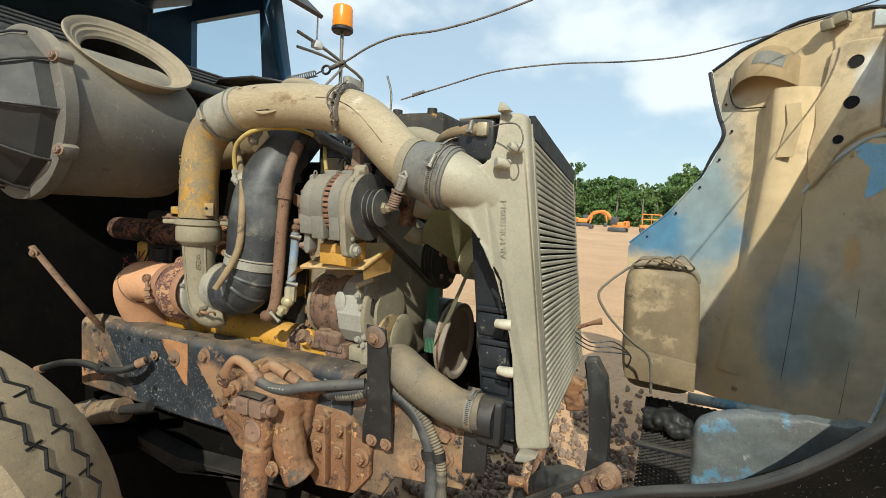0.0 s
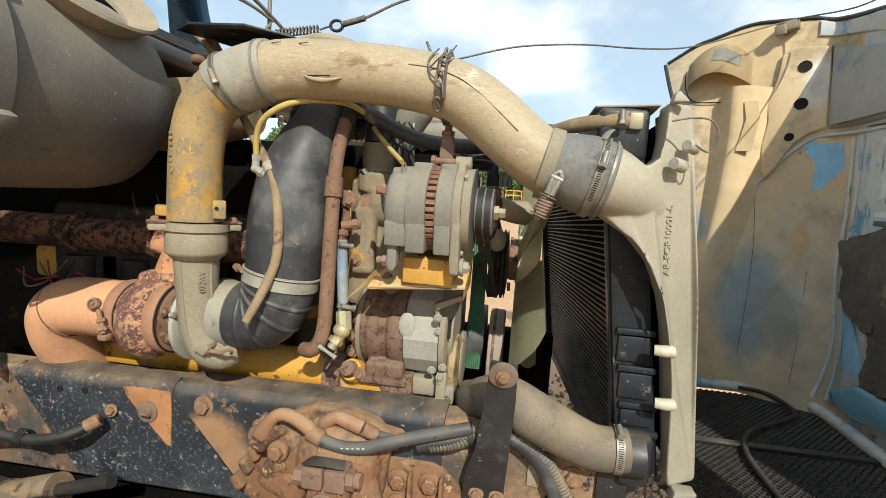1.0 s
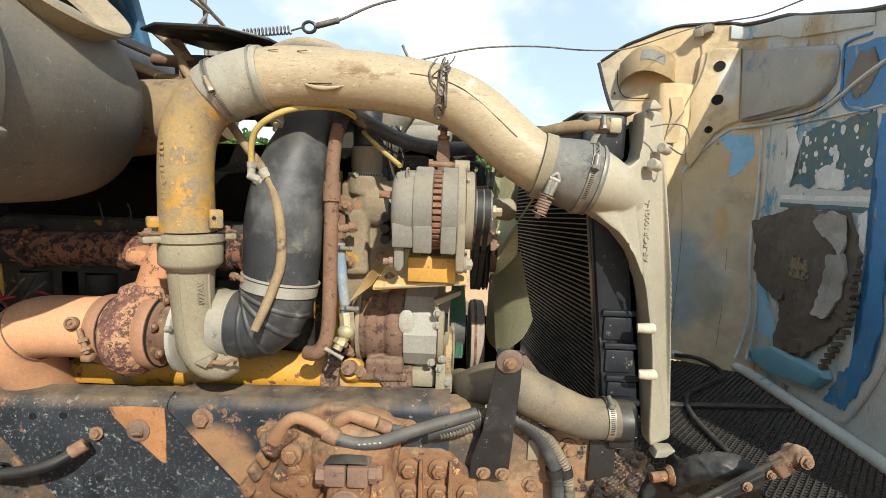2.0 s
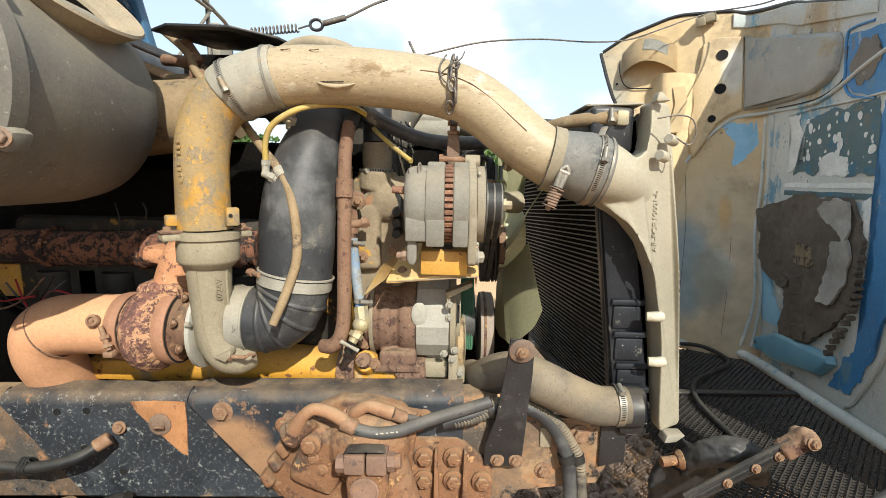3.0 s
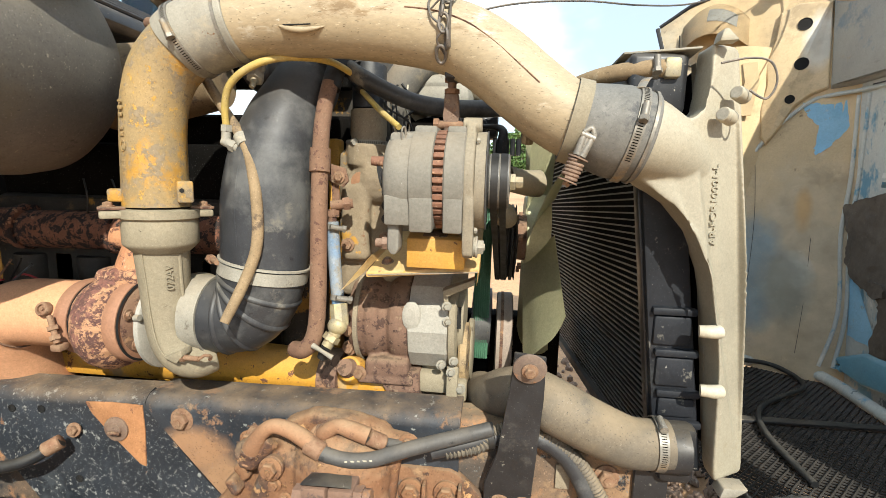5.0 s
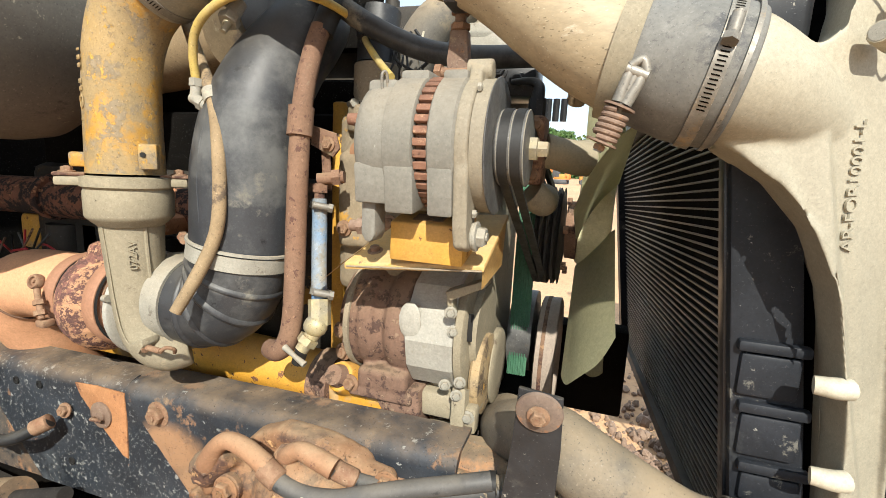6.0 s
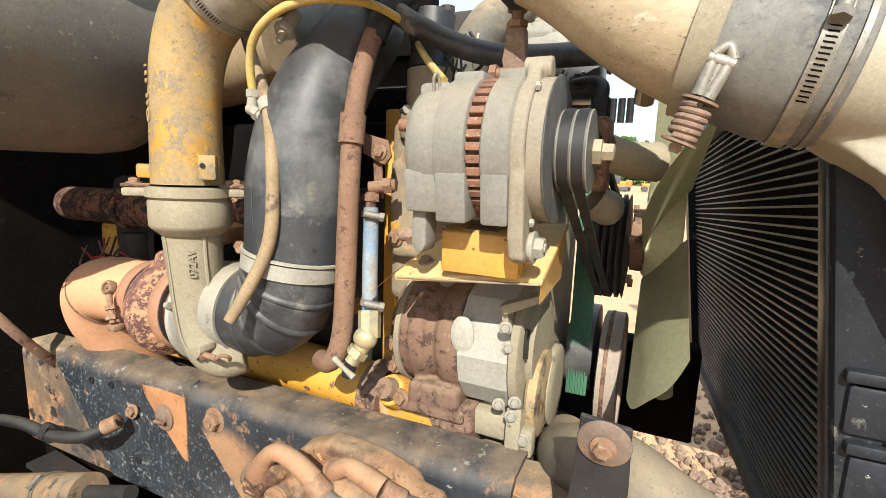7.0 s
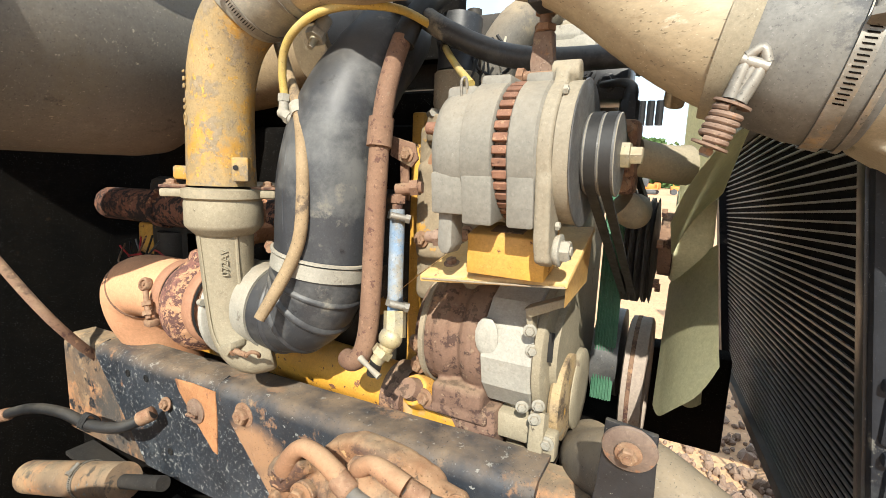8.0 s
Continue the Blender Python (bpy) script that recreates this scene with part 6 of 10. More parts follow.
def alternator():
    a = thing("alternator", (-0.86, 1.13, 1.34), "dusty grey alternator with a rusty vented ring and belt pulley", "alternator")
    C = (1.128, 1.443)
    # rear frame: a dished cover, a terminal box on its shoulder and a square lower lug
    bm = fresh()
    lathe(bm, [(0.050, -0.936), (0.076, -0.934), (0.084, -0.929), (0.0895, -0.918), (0.0915, -0.902), (0.092, -0.880)], (0, *C), (1, 0, 0), 48)
    block(bm, (-0.902, C[0] - 0.030, C[1] - 0.052), (0.056, 0.105, 0.056), 0.004, (6, 0, 0))
    part("rear_housing", bm, "alt_alu", a)
    bm = fresh()
    block(bm, (-0.9035, C[0] - 0.008, C[1] + 0.066), (0.046, 0.090, 0.040), 0.007)
    part("terminal_box", bm, "alt_alu", a)
    bm = fresh()
    tube(bm, [(-0.902, 1.074, 1.505), (-0.902, 1.070, 1.533), (-0.897, 1.074, 1.536), (-0.896, 1.078, 1.51)], 0.0022, 8, 4)
    part("wire_clip", bm, "steel", a)
    bm = fresh()
    lathe(bm, [(0.091, -0.8845), (0.0962, -0.883), (0.0975, -0.880), (0.0975, -0.842), (0.094, -0.840)], (0, *C), (1, 0, 0), 48)
    block(bm, (-0.8605, C[0] - 0.046, C[1] - 0.058), (0.043, 0.085, 0.066), 0.004, (8, 0, 0))
    block(bm, (-0.8605, C[0] + 0.012, C[1] + 0.082), (0.043, 0.105, 0.036), 0.005)
    part("centre_housing", bm, "alt_alu", a)
    bm = fresh()
    lathe(bm, [(0.082, -0.842), (0.086, -0.838), (0.086, -0.822), (0.082, -0.818)], (0, *C), (1, 0, 0), 48)
    part("vent_ring", bm, "rust", a, "rusty slotted vent ring")
    for k in range(38):
        an = k * math.tau / 38
        if math.cos(an) < -0.35:
            continue
        bm = fresh()
        block(bm, (-0.830, C[0] - 0.0910 * math.cos(an), C[1] + 0.0910 * math.sin(an)), (0.0195, 0.0085, 0.0100), 0.0010, (-math.degrees(an), 0, 0), 1)
        part("vent_rib", bm, "vent_rust", a)
    bm = fresh()
    lathe(bm, [(0.094, -0.821), (0.0975, -0.818), (0.0975, -0.786), (0.094, -0.783)], (0, *C), (1, 0, 0), 48)
    block(bm, (-0.802, C[0] - 0.046, C[1] - 0.058), (0.036, 0.085, 0.066), 0.004, (8, 0, 0))
    block(bm, (-0.802, C[0] + 0.012, C[1] + 0.082), (0.036, 0.105, 0.036), 0.005)
    part("stator_housing", bm, "alt_alu", a)
    bm = fresh()
    lathe(bm, [(0.084, -0.786), (0.0945, -0.784), (0.0945, -0.768), (0.090, -0.765)], (0, *C), (1, 0, 0), 48)
    rod(bm, (-0.793, C[0] - 0.006, C[1] + 0.104), (-0.757, C[0] - 0.006, C[1] + 0.104), 0.0155, n=18)
    slab(bm, [(C[0] - 0.045, C[1] + 0.075), (C[0] - 0.020, C[1] + 0.112), (C[0] + 0.010, C[1] + 0.112), (C[0] + 0.035, C[1] + 0.080)], "x", -0.786, -0.767, 0.003)
    slab(bm, [(C[0] - 0.088, C[1] + 0.015), (C[0] - 0.066, C[1] - 0.030), (C[0] - 0.036, C[1] - 0.090), (C[0] - 0.030, C[1] - 0.128), (C[0] - 0.050, C[1] - 0.146), (C[0] - 0.074, C[1] - 0.138), (C[0] - 0.082, C[1] - 0.110), (C[0] - 0.092, C[1] - 0.040)], "x", -0.784, -0.764, 0.004)
    part("front_flange", bm, "alt_tan", a, cast=0.0024)
    bm = fresh()
    lathe(bm, [(0.086, -0.768), (0.0925, -0.764), (0.0930, -0.750), (0.0925, -0.746), (0.05, -0.7455)], (0, *C), (1, 0, 0), 52)
    part("drive_cover", bm, "alt_tan", a)
    bm = fresh()
    lathe(bm, [(0.0945, -0.7455), (0.0955, -0.7445), (0.0945, -0.7435), (0.045, -0.743)], (0, *C), (1, 0, 0), 52)
    part("cooling_fan", bm, "pulley", a, "flat dusty cooling disc")
    bm = fresh()
    lathe(bm, [(0.030, -0.744), (0.050, -0.7425), (0.0525, -0.740), (0.0525, -0.737), (0.043, -0.730), (0.0525, -0.7235), (0.0525, -0.7195), (0.043, -0.7125), (0.0525, -0.706), (0.0525, -0.7025), (0.046, -0.701), (0.028, -0.700)], (0, *C), (1, 0, 0), 44)
    part("pulley", bm, "pulley", a)
    bm = fresh()
    for x in (-0.7385, -0.7210, -0.7030):
        lathe(bm, [(0.0520, x - 0.001), (0.0532, x), (0.0520, x + 0.001)], (0, *C), (1, 0, 0), 44, closed=False)
    part("pulley_rim", bm, "alu_dusty", a)
    bm = fresh()
    lathe(bm, [(0.0475, -0.7325), (0.0522, -0.7362), (0.0524, -0.7352), (0.0478, -0.7316)], (0, *C), (1, 0, 0), 44, closed=False)
    part("belt_mark", bm, "orange_mark", a, "orange paint on the flanks of the belt grooves")
    bm = fresh()
    lathe(bm, [(0.0175, -0.701), (0.0175, -0.690), (0.012, -0.689), (0.0115, -0.676), (0.010, -0.675)], (0, *C), (1, 0, 0), 6)
    part("shaft_nut", bm, "brass", a)
    # rusty terminal stud at the back
    bm = fresh()
    tube(bm, [(-0.928, 1.098, 1.474), (-0.966, 1.096, 1.476)], 0.0105, 14, 24, ripple=0.0016, pitch=0.008)
    part("terminal", bm, "vent_rust", a, "rusty threaded terminal")
    bm = fresh()
    for k in range(4):
        tube(bm, [(-0.955, 1.096, 1.470), (-0.950 + 0.004 * k, 1.088, 1.45), (-0.944 + 0.005 * k, 1.085, 1.43 - 0.004 * k), (-0.936, 1.09, 1.415)], 0.0022, 6, 5)
    part("terminal_lead", bm, "belt", a)
    # feet astride the bracket block, with their long bolt
    bm = fresh()
    slab(bm, [(-0.926, 1.395), (-0.903, 1.395), (-0.9035, 1.312), (-0.909, 1.300), (-0.920, 1.300), (-0.927, 1.312)], "y", 1.062, 1.100, 0.005)
    part("mounting_foot", bm, "alt_alu", a)
    bm = fresh()
    tube(bm, [(-0.952, 1.080, 1.320), (-0.926, 1.080, 1.320)], 0.0088, 12, 20, ripple=0.0010, pitch=0.004)
    lathe(bm, [(0.0135, 0), (0.0135, 0.010)], (-0.938, 1.080, 1.320), (1, 0, 0), 6)
    part("bolt_end", bm, "disc", a)
    bm = fresh()
    lathe(bm, [(0.019, 0), (0.020, 0.002), (0.019, 0.005)], (-0.764, 1.082, 1.320), (1, 0, 0), 22)
    part("washer", bm, "alu_dusty", a)
    bolt(a, (-0.759, 1.082, 1.320), (1, 0, 0), 0.0145, "alu_dusty")
    for z, y in ((1.352, 1.072), (1.515, 1.063)):
        bolt(a, (-0.764, y, z), (1, 0, 0), 0.006, "alu_dusty", washer=False)
    return a


alternator()


def alternator_bracket():
    b = thing("alternator_bracket", (-0.88, 1.2, 1.2), "yellow steel alternator bracket with chipped paint", "bracket")
    zs = lambda x, y: 1.2545 + (y - 1.112) * 0.36 + (x + 0.975) * 0.075
    # folded block with a slot let into its top
    bm = fresh()
    slab(bm, [(1.098, 1.270), (1.170, 1.286), (1.170, 1.345), (1.098, 1.329)], "x", -0.896, -0.781, 0.003)
    part("mount_block", bm, "yellow_bright", b)
    bm = fresh()
    top = lambda x, y: 1.3293 + (y - 1.098) * 0.222
    slab(bm, [(-0.866, 1.112), (-0.818, 1.112), (-0.818, 1.140), (-0.866, 1.140)], "z", lambda x, y: top(x, y) - 0.001, lambda x, y: top(x, y) + 0.0006, 0.0)
    part("slot", bm, "rust", b)
    # shelf that falls towards the front, its ends folded down
    bm = fresh()
    slab(bm, [(-0.982, 1.112), (-0.752, 1.118), (-0.752, 1.29), (-0.945, 1.29)], "z", lambda x, y: zs(x, y) - 0.012, zs, 0.003)
    part("shelf", bm, "yellow_shelf", b)
    for quad, name in ((((-0.984, 1.113, 1.2535), (-0.950, 1.25, 1.305), (-1.010, 1.26, 1.265), (-1.042, 1.128, 1.206)), "folded_wing"), (((-0.755, 1.119, 1.273), (-0.755, 1.29, 1.333), (-0.755, 1.27, 1.245), (-0.757, 1.128, 1.232)), "folded_leg")):
        bm = fresh()
        f = bm.faces.new([bm.verts.new(q) for q in quad])
        bmesh.ops.solidify(bm, geom=[f], thickness=0.010)
        bmesh.ops.bevel(bm, geom=bm.edges[:], offset=0.002, segments=1, affect="EDGES")
        part(name, bm, "yellow_shelf", b)
    bm = fresh()
    slab(bm, [(-0.978, 1.2495), (-0.754, 1.2662), (-0.754, 1.2635), (-0.978, 1.2468)], "y", 1.1105, 1.1145, 0.0008)
    part("worn_edge", bm, "lip_rubber", b, "edge worn through to dusty steel")
    bolt(b, (-0.945, 1.150, 1.270), (0, -0.34, 1), 0.009, "rust")
    return b


alternator_bracket()


def air_compressor():
    c = thing("air_compressor", (-0.92, 1.33, 1.0), "engine air compressor, rusty rear half and pale cast front half", "compressor")
    C = (1.335, 1.100)
    bm = fresh()
    lathe(bm, [(0.06, -1.072), (0.098, -1.062), (0.108, -1.045), (0.110, -1.030), (0.108, -1.022), (0.112, -1.016), (0.1125, -0.992), (0.103, -0.984), (0.102, -0.968), (0.112, -0.958), (0.117, -0.945), (0.118, -0.914)], (0, *C), (1, 0, 0), 44)
    block(bm, (-0.965, 1.285, 1.000), (0.105, 0.12, 0.045), 0.010)
    block(bm, (-0.968, 1.275, 0.970), (0.135, 0.10, 0.020), 0.005)
    part("crankcase", bm, "crank_rust", c, "rusty crankcase half", cast=0.0035)
    bm = fresh()
    lathe(bm, [(0.111, -0.006), (0.1155, -0.005), (0.1155, 0.005), (0.111, 0.006)], (-1.040, *C), (1, 0, 0), 44, closed=False)
    part("joint_band", bm, "lip_rubber", c)
    bm = fresh()
    lathe(bm, [(0.110, -0.9165), (0.122, -0.913), (0.1235, -0.908), (0.1235, -0.828), (0.119, -0.818), (0.08, -0.815)], (0, *C), (1, 0, 0), 14)
    part("head", bm, "alu_pale", c, "pale dusty aluminium head", angle=20)
    bm = fresh()
    ball(bm, (-0.905, 1.2165, 1.135), (0.022, 0.006, 0.036), 14)
    part("cast_boss", bm, "alu_pale", c)
    bm = fresh()
    lathe(bm, [(0.122, -0.822), (0.1265, -0.819), (0.1265, -0.806), (0.122, -0.803), (0.06, -0.802)], (0, *C), (1, 0, 0), 44)
    lathe(bm, [(0.090, -0.803), (0.088, -0.790), (0.05, -0.788)], (0, 1.345, 1.10), (1, 0, 0), 40)
    slab(bm, [(1.225, 1.02), (1.30, 0.985), (1.40, 0.985), (1.40, 0.935), (1.22, 0.935)], "x", -0.822, -0.795, 0.004)
    part("front_flange", bm, "cast_tan", c)
    bm = fresh()
    tube(bm, [(-0.8005, 1.245, 1.155), (-0.8005, 1.240, 1.13), (-0.8005, 1.240, 1.105)], 0.0, 10, 4, flat=(0.007, 0.0012))
    part("slot", bm, "hole", c)
    # bent guard clip off the flange
    bm = fresh()
    slab(bm, [(-0.832, 1.205), (-0.764, 1.234), (-0.762, 1.222), (-0.822, 1.192)], "y", 1.185, 1.225, 0.002)
    slab(bm, [(-0.834, 1.205), (-0.822, 1.200), (-0.818, 1.160), (-0.828, 1.160)], "y", 1.198, 1.225, 0.002)
    part("guard_clip", bm, "cast_tan", c)
    for x, y, z in ((-0.823, 1.196, 1.168), (-0.835, 1.222, 1.022), (-0.812, 1.222, 1.006), (-0.806, 1.218, 1.034), (-0.822, 1.215, 1.128)):
        bolt(c, (x, y, z), (0.3, -1, 0), 0.0078, "alu_dusty")
    for x, y, z in ((-1.062, 1.255, 1.035), (-1.058, 1.24, 1.085), (-1.03, 1.228, 0.985)):
        bolt(c, (x, y, z), (-0.1, -1, 0), 0.0125)
    bm = fresh()
    block(bm, (-0.865, 1.30, 0.962), (0.085, 0.10, 0.05), 0.008)
    block(bm, (-0.79, 1.245, 0.955), (0.03, 0.03, 0.05), 0.006)
    part("foot", bm, "cast_tan", c)
    bolt(c, (-0.79, 1.228, 0.965), (0, -1, 0), 0.009, "alu_dusty")
    bm = fresh()
    lathe(bm, [(0.074, 0), (0.080, 0.003), (0.080, 0.012), (0.076, 0.015), (0.04, 0.016)], (-0.785, 1.40, 1.00), (1, 0, 0), 44)
    part("drive_cover", bm, "cast_tan", c, "round tan drive cover")
    return c


air_compressor()


def belts_and_pulleys():
    p = thing("crank_pulley", (-0.68, 1.62, 0.92), "dusty grooved crankshaft pulley", "pulley", group="engine pulleys")
    bm = fresh()
    lathe(bm, [(0.05, -0.790), (0.108, -0.787), (0.108, -0.728), (0.05, -0.725)], (0, 1.69, 0.99), (1, 0, 0), 40)
    part("rim", bm, "pulley", p)
    bm = fresh()
    lathe(bm, [(0.138, -0.712), (0.146, -0.709), (0.147, -0.666), (0.138, -0.662), (0.128, -0.664), (0.12, -0.676), (0.05, -0.678)], (0, 1.665, 0.945), (1, 0, 0), 56)
    part("damper", bm, "damper_grey", p, "pinkish grey vibration damper")
    bm = fresh()
    lathe(bm, [(0.1455, -0.699), (0.1478, -0.698), (0.1478, -0.690), (0.1455, -0.689)], (0, 1.665, 0.945), (1, 0, 0), 56, closed=False)
    part("damper_groove", bm, "rust", p)
    f = thing("fan_pulley", (-0.68, 1.51, 1.15), "dark fan drive pulley with grooves", "pulley", group="engine pulleys")
    bm = fresh()
    prof = [(0.04, -0.722)]
    for i in range(4):
        prof += [(0.104, -0.720 + i * 0.013), (0.106, -0.7175 + i * 0.013), (0.094, -0.7135 + i * 0.013), (0.106, -0.7095 + i * 0.013)]
    lathe(bm, prof + [(0.04, -0.664)], (0, 1.51, 1.275), (1, 0, 0), 48)
    part("rim", bm, "pulley_dark", f)
    bm = fresh()
    lathe(bm, [(0.035, -0.665), (0.065, -0.664), (0.066, -0.640), (0.035, -0.638)], (0, 1.56, 1.285), (1, 0, 0), 32)
    for k in range(6):
        a = k * 1.0472 + 0.3
        rod(bm, (-0.664, 1.51 - 0.08 * math.cos(a), 1.275 + 0.08 * math.sin(a)), (-0.654, 1.51 - 0.08 * math.cos(a), 1.275 + 0.08 * math.sin(a)), 0.009, n=6)
    part("hub", bm, "rust", f)
    for x0, x1 in ((-0.730, -0.715), (-0.7125, -0.698)):
        b = thing("v_belt", (x0, 1.3, 1.3), "black rubber V-belt from the alternator pulley", "belt", group="drive belts")
        A, B = Vector((x0, 1.128, 1.443)), Vector((x1, 1.51, 1.275))
        d = B - A
        base = math.atan2(d.z, d.y)
        pts = [A + Vector((0, 0.051 * math.cos(t), 0.051 * math.sin(t))) for t in np.linspace(base + math.radians(82), base + math.radians(278), 16)]
        pts += [B + Vector((0, 0.103 * math.cos(t), 0.103 * math.sin(t))) for t in np.linspace(base - math.radians(82), base + math.radians(82), 16)]
        bm = fresh()
        rings = []
        n = len(pts)
        for i, q in enumerate(pts):
            tn = (pts[(i + 1) % n] - pts[i - 1]).normalized()
            out = Vector((0, tn.z, -tn.y))
            ctr = A if i < 16 else B
            if out.dot(q - ctr) < 0:
                out = -out
            rings.append([bm.verts.new(q + out * h + Vector((w, 0, 0))) for w, h in ((-0.0065, 0.003), (0.0065, 0.003), (0.0045, -0.006), (-0.0045, -0.006))])
        for i in range(n):
            p0, p1 = rings[i], rings[(i + 1) % n]
            for j in range(4):
                bm.faces.new((p0[j], p0[(j + 1) % 4], p1[(j + 1) % 4], p1[j]))
        part("belt", bm, "belt", b)
    g = thing("ribbed_belt", (-0.757, 1.6, 1.0), "broad green ribbed belt running down the engine front", "belt", group="drive belts")
    bm = fresh()
    slab(bm, [(-0.782, 1.46), (-0.734, 1.46), (-0.734, 0.90), (-0.782, 0.90)], "y", 1.590, 1.596, 0.001)
    part("belt", bm, "belt_green", g)
    for k in range(7):
        bm = fresh()
        x = -0.7785 + k * 0.0062
        slab(bm, [(x, 1.46), (x + 0.003, 1.46), (x + 0.003, 0.90), (x, 0.90)], "y", 1.5865, 1.5905, 0.0006)
        part("rib", bm, "belt_green", g)


belts_and_pulleys()


def fan():
    f = thing("cooling_fan", (-0.61, 1.63, 0.95), "pale green moulded cooling fan with broad twisted blades", "fan")
    C = Vector((0, 1.63, 1.30))
    bm = fresh()
    lathe(bm, [(0.03, -0.645), (0.098, -0.643), (0.104, -0.636), (0.104, -0.578), (0.098, -0.570), (0.03, -0.566)], C, (1, 0, 0), 40)
    part("hub", bm, "fan", f)
    n = 6
    for k in range(n):
        mid = math.radians(160 + 360 / n * k)
        rad, tan = Vector((0, math.cos(mid), math.sin(mid))), Vector((0, math.sin(mid), -math.cos(mid)))
        bm = fresh()
        rows = []
        for i in range(15):
            t = i / 14
            row = []
            for j in range(17):
                # s = 0: edge towards the engine, s = 1: edge towards the radiator; parallel-sided and cupped, the tip cut at a slant
                s = j / 16
                wide = 0.140 + 0.020 * t
                r = 0.085 + (0.318 + 0.008 * math.sin(math.pi * s) - 0.010 * s) * t - 0.035 * t ** 4 * (max(0.0, abs(s - 0.5) - 0.2) / 0.3) ** 2
                x = -0.640 + (0.078 + 0.012 * t) * s - 0.010 * math.sin(math.pi * s)
                row.append(bm.verts.new(C + rad * r + tan * (s - 0.5) * wide + Vector((x, 0, 0))))
            rows.append(row)
        fs = []
        for p, q in zip(rows, rows[1:]):
            for j in range(16):
                fs.append(bm.faces.new((p[j], p[j + 1], q[j + 1], q[j])))
        bmesh.ops.solidify(bm, geom=fs, thickness=0.0045)
        part("blade", bm, "fan", f, angle=60)
    return f


fan()


# ---- radiator and charge air cooler ----
M["hose_grimy"] = surface("hose_grimy", (0.105, 0.097, 0.082), (0.15, 0.122, 0.085), 0.75, scale=7, bump=0.35, layers=(
    ((0.12, 0.105, 0.085), 7, 0.50, 0.64, 0.6), ((0.055, 0.052, 0.048), 12, 0.60, 0.68, 0.5)), dust=(DUST, 0.5))
ACROSS = Vector((-0.0576, 1.0, -0.0612)).normalized()


def cooler_x(z):
    return -0.302 + (1.665 - z) * 0.128


def charge_cooler():
    c = thing("charge_air_cooler", (-0.25, 1.1, 0.86), "sand-coloured charge air cooler with a cast side tank", "cooler")
    bm = fresh()
    front = lambda x, z: 1.060 + (0.055 * (z - 1.33) if z > 1.33 else 0.10 * (1.33 - z))
    # section: flat front, rounded off towards the core side
    back = [(-0.366, 1.690), (-0.318, 1.692), (-0.307, 1.684), (-0.254, 1.284), (-0.198, 0.872), (-0.205, 0.862), (-0.268, 0.862), (-0.275, 0.885), (-0.294, 1.10), (-0.312, 1.20),
            (-0.332, 1.287), (-0.366, 1.360), (-0.412, 1.412), (-0.475, 1.452), (-0.462, 1.520), (-0.425, 1.562), (-0.395, 1.560), (-0.372, 1.580), (-0.368, 1.62)]
    slant = lambda x, z: front(x, z) + 0.6 * max(0.0, x - (-0.339 - (z - 1.284) * 0.134))
    rings = [[bm.verts.new((x, slant(x, z) + (1.168 - slant(x, z)) * w, z)) for x, z in back] for w in (0.0, 1.0)]
    m = len(back)
    for p, q in zip(rings, rings[1:]):
        for a in range(m):
            bm.faces.new((p[a], q[a], q[(a + 1) % m], p[(a + 1) % m]))
    bm.faces.new(rings[0]), bm.faces.new(rings[-1][::-1])
    bmesh.ops.bevel(bm, geom=[e for e in bm.edges if e.verts[0] in rings[0] and e.verts[1] in rings[0]], offset=0.008, segments=3, profile=0.5, affect="EDGES")
    d = Vector((0.96, 0, -0.28)).normalized()
    o = Vector((-0.468, 1.088, 1.524))
    tube(bm, [o - d * 0.045, o - d * 0.01, o + d * 0.03 + Vector((0, 0.012, -0.004)), o + d * 0.070 + Vector((0, 0.026, -0.012)), o + d * 0.110 + Vector((0, 0.040, -0.022))], [0.0715, 0.0725, 0.066, 0.054, 0.036], 36)
    part("side_tank", bm, "cooler_tank", c, "cast aluminium side tank with its inlet neck", cast=0.0024).modifiers["fettled"].iterations = 20
    for at, w in (((-0.352, 1.064, 1.566), 0.021), ((-0.327, 1.080, 1.604), 0.020)):
        bm = fresh()
        n = Vector((-0.62, -0.62, 0.10)).normalized()
        lathe(bm, [(w * 0.62, -0.030), (w * 0.60, 0.0), (w * 0.52, 0.004)], at, n, 22)
        part("lug", bm, "cooler_tank", c)
        bm = fresh()
        lathe(bm, [(w * 0.46, 0.0042), (w * 0.45, 0.0046)], at, n, 18)
        part("lug_recess", bm, "alu_dusty", c)
    bm = fresh()
    slab(bm, [(-0.366, 1.686), (-0.361, 1.706), (-0.354, 1.709), (-0.332, 1.688)], "y", 1.075, 1.105, 0.004)
    part("hanger_lug", bm, "cooler_tank", c)
    bm = fresh()
    slab(bm, [(-0.262, 0.868), (-0.215, 0.868), (-0.238, 0.850), (-0.268, 0.846)], "y", 1.09, 1.13, 0.003)
    part("foot", bm, "alu_dusty", c)
    # letters cast down the tank
    along = Vector((-0.096, 0.045, 0.995)).normalized()
    out = Vector((0.463, -0.886, 0.0138))
    out.normalize()
    along = (along - out * along.dot(out)).normalized()
    up = out.cross(along)
    m = Matrix.Translation(Vector((-0.3373, 1.0975, 1.4125)) + out * 0.0018) @ Matrix((along, up, out)).transposed().to_4x4()
    lettering("AR-FOR10001-L", 0.0215, m, 0.0014, "cooler_tank", c)
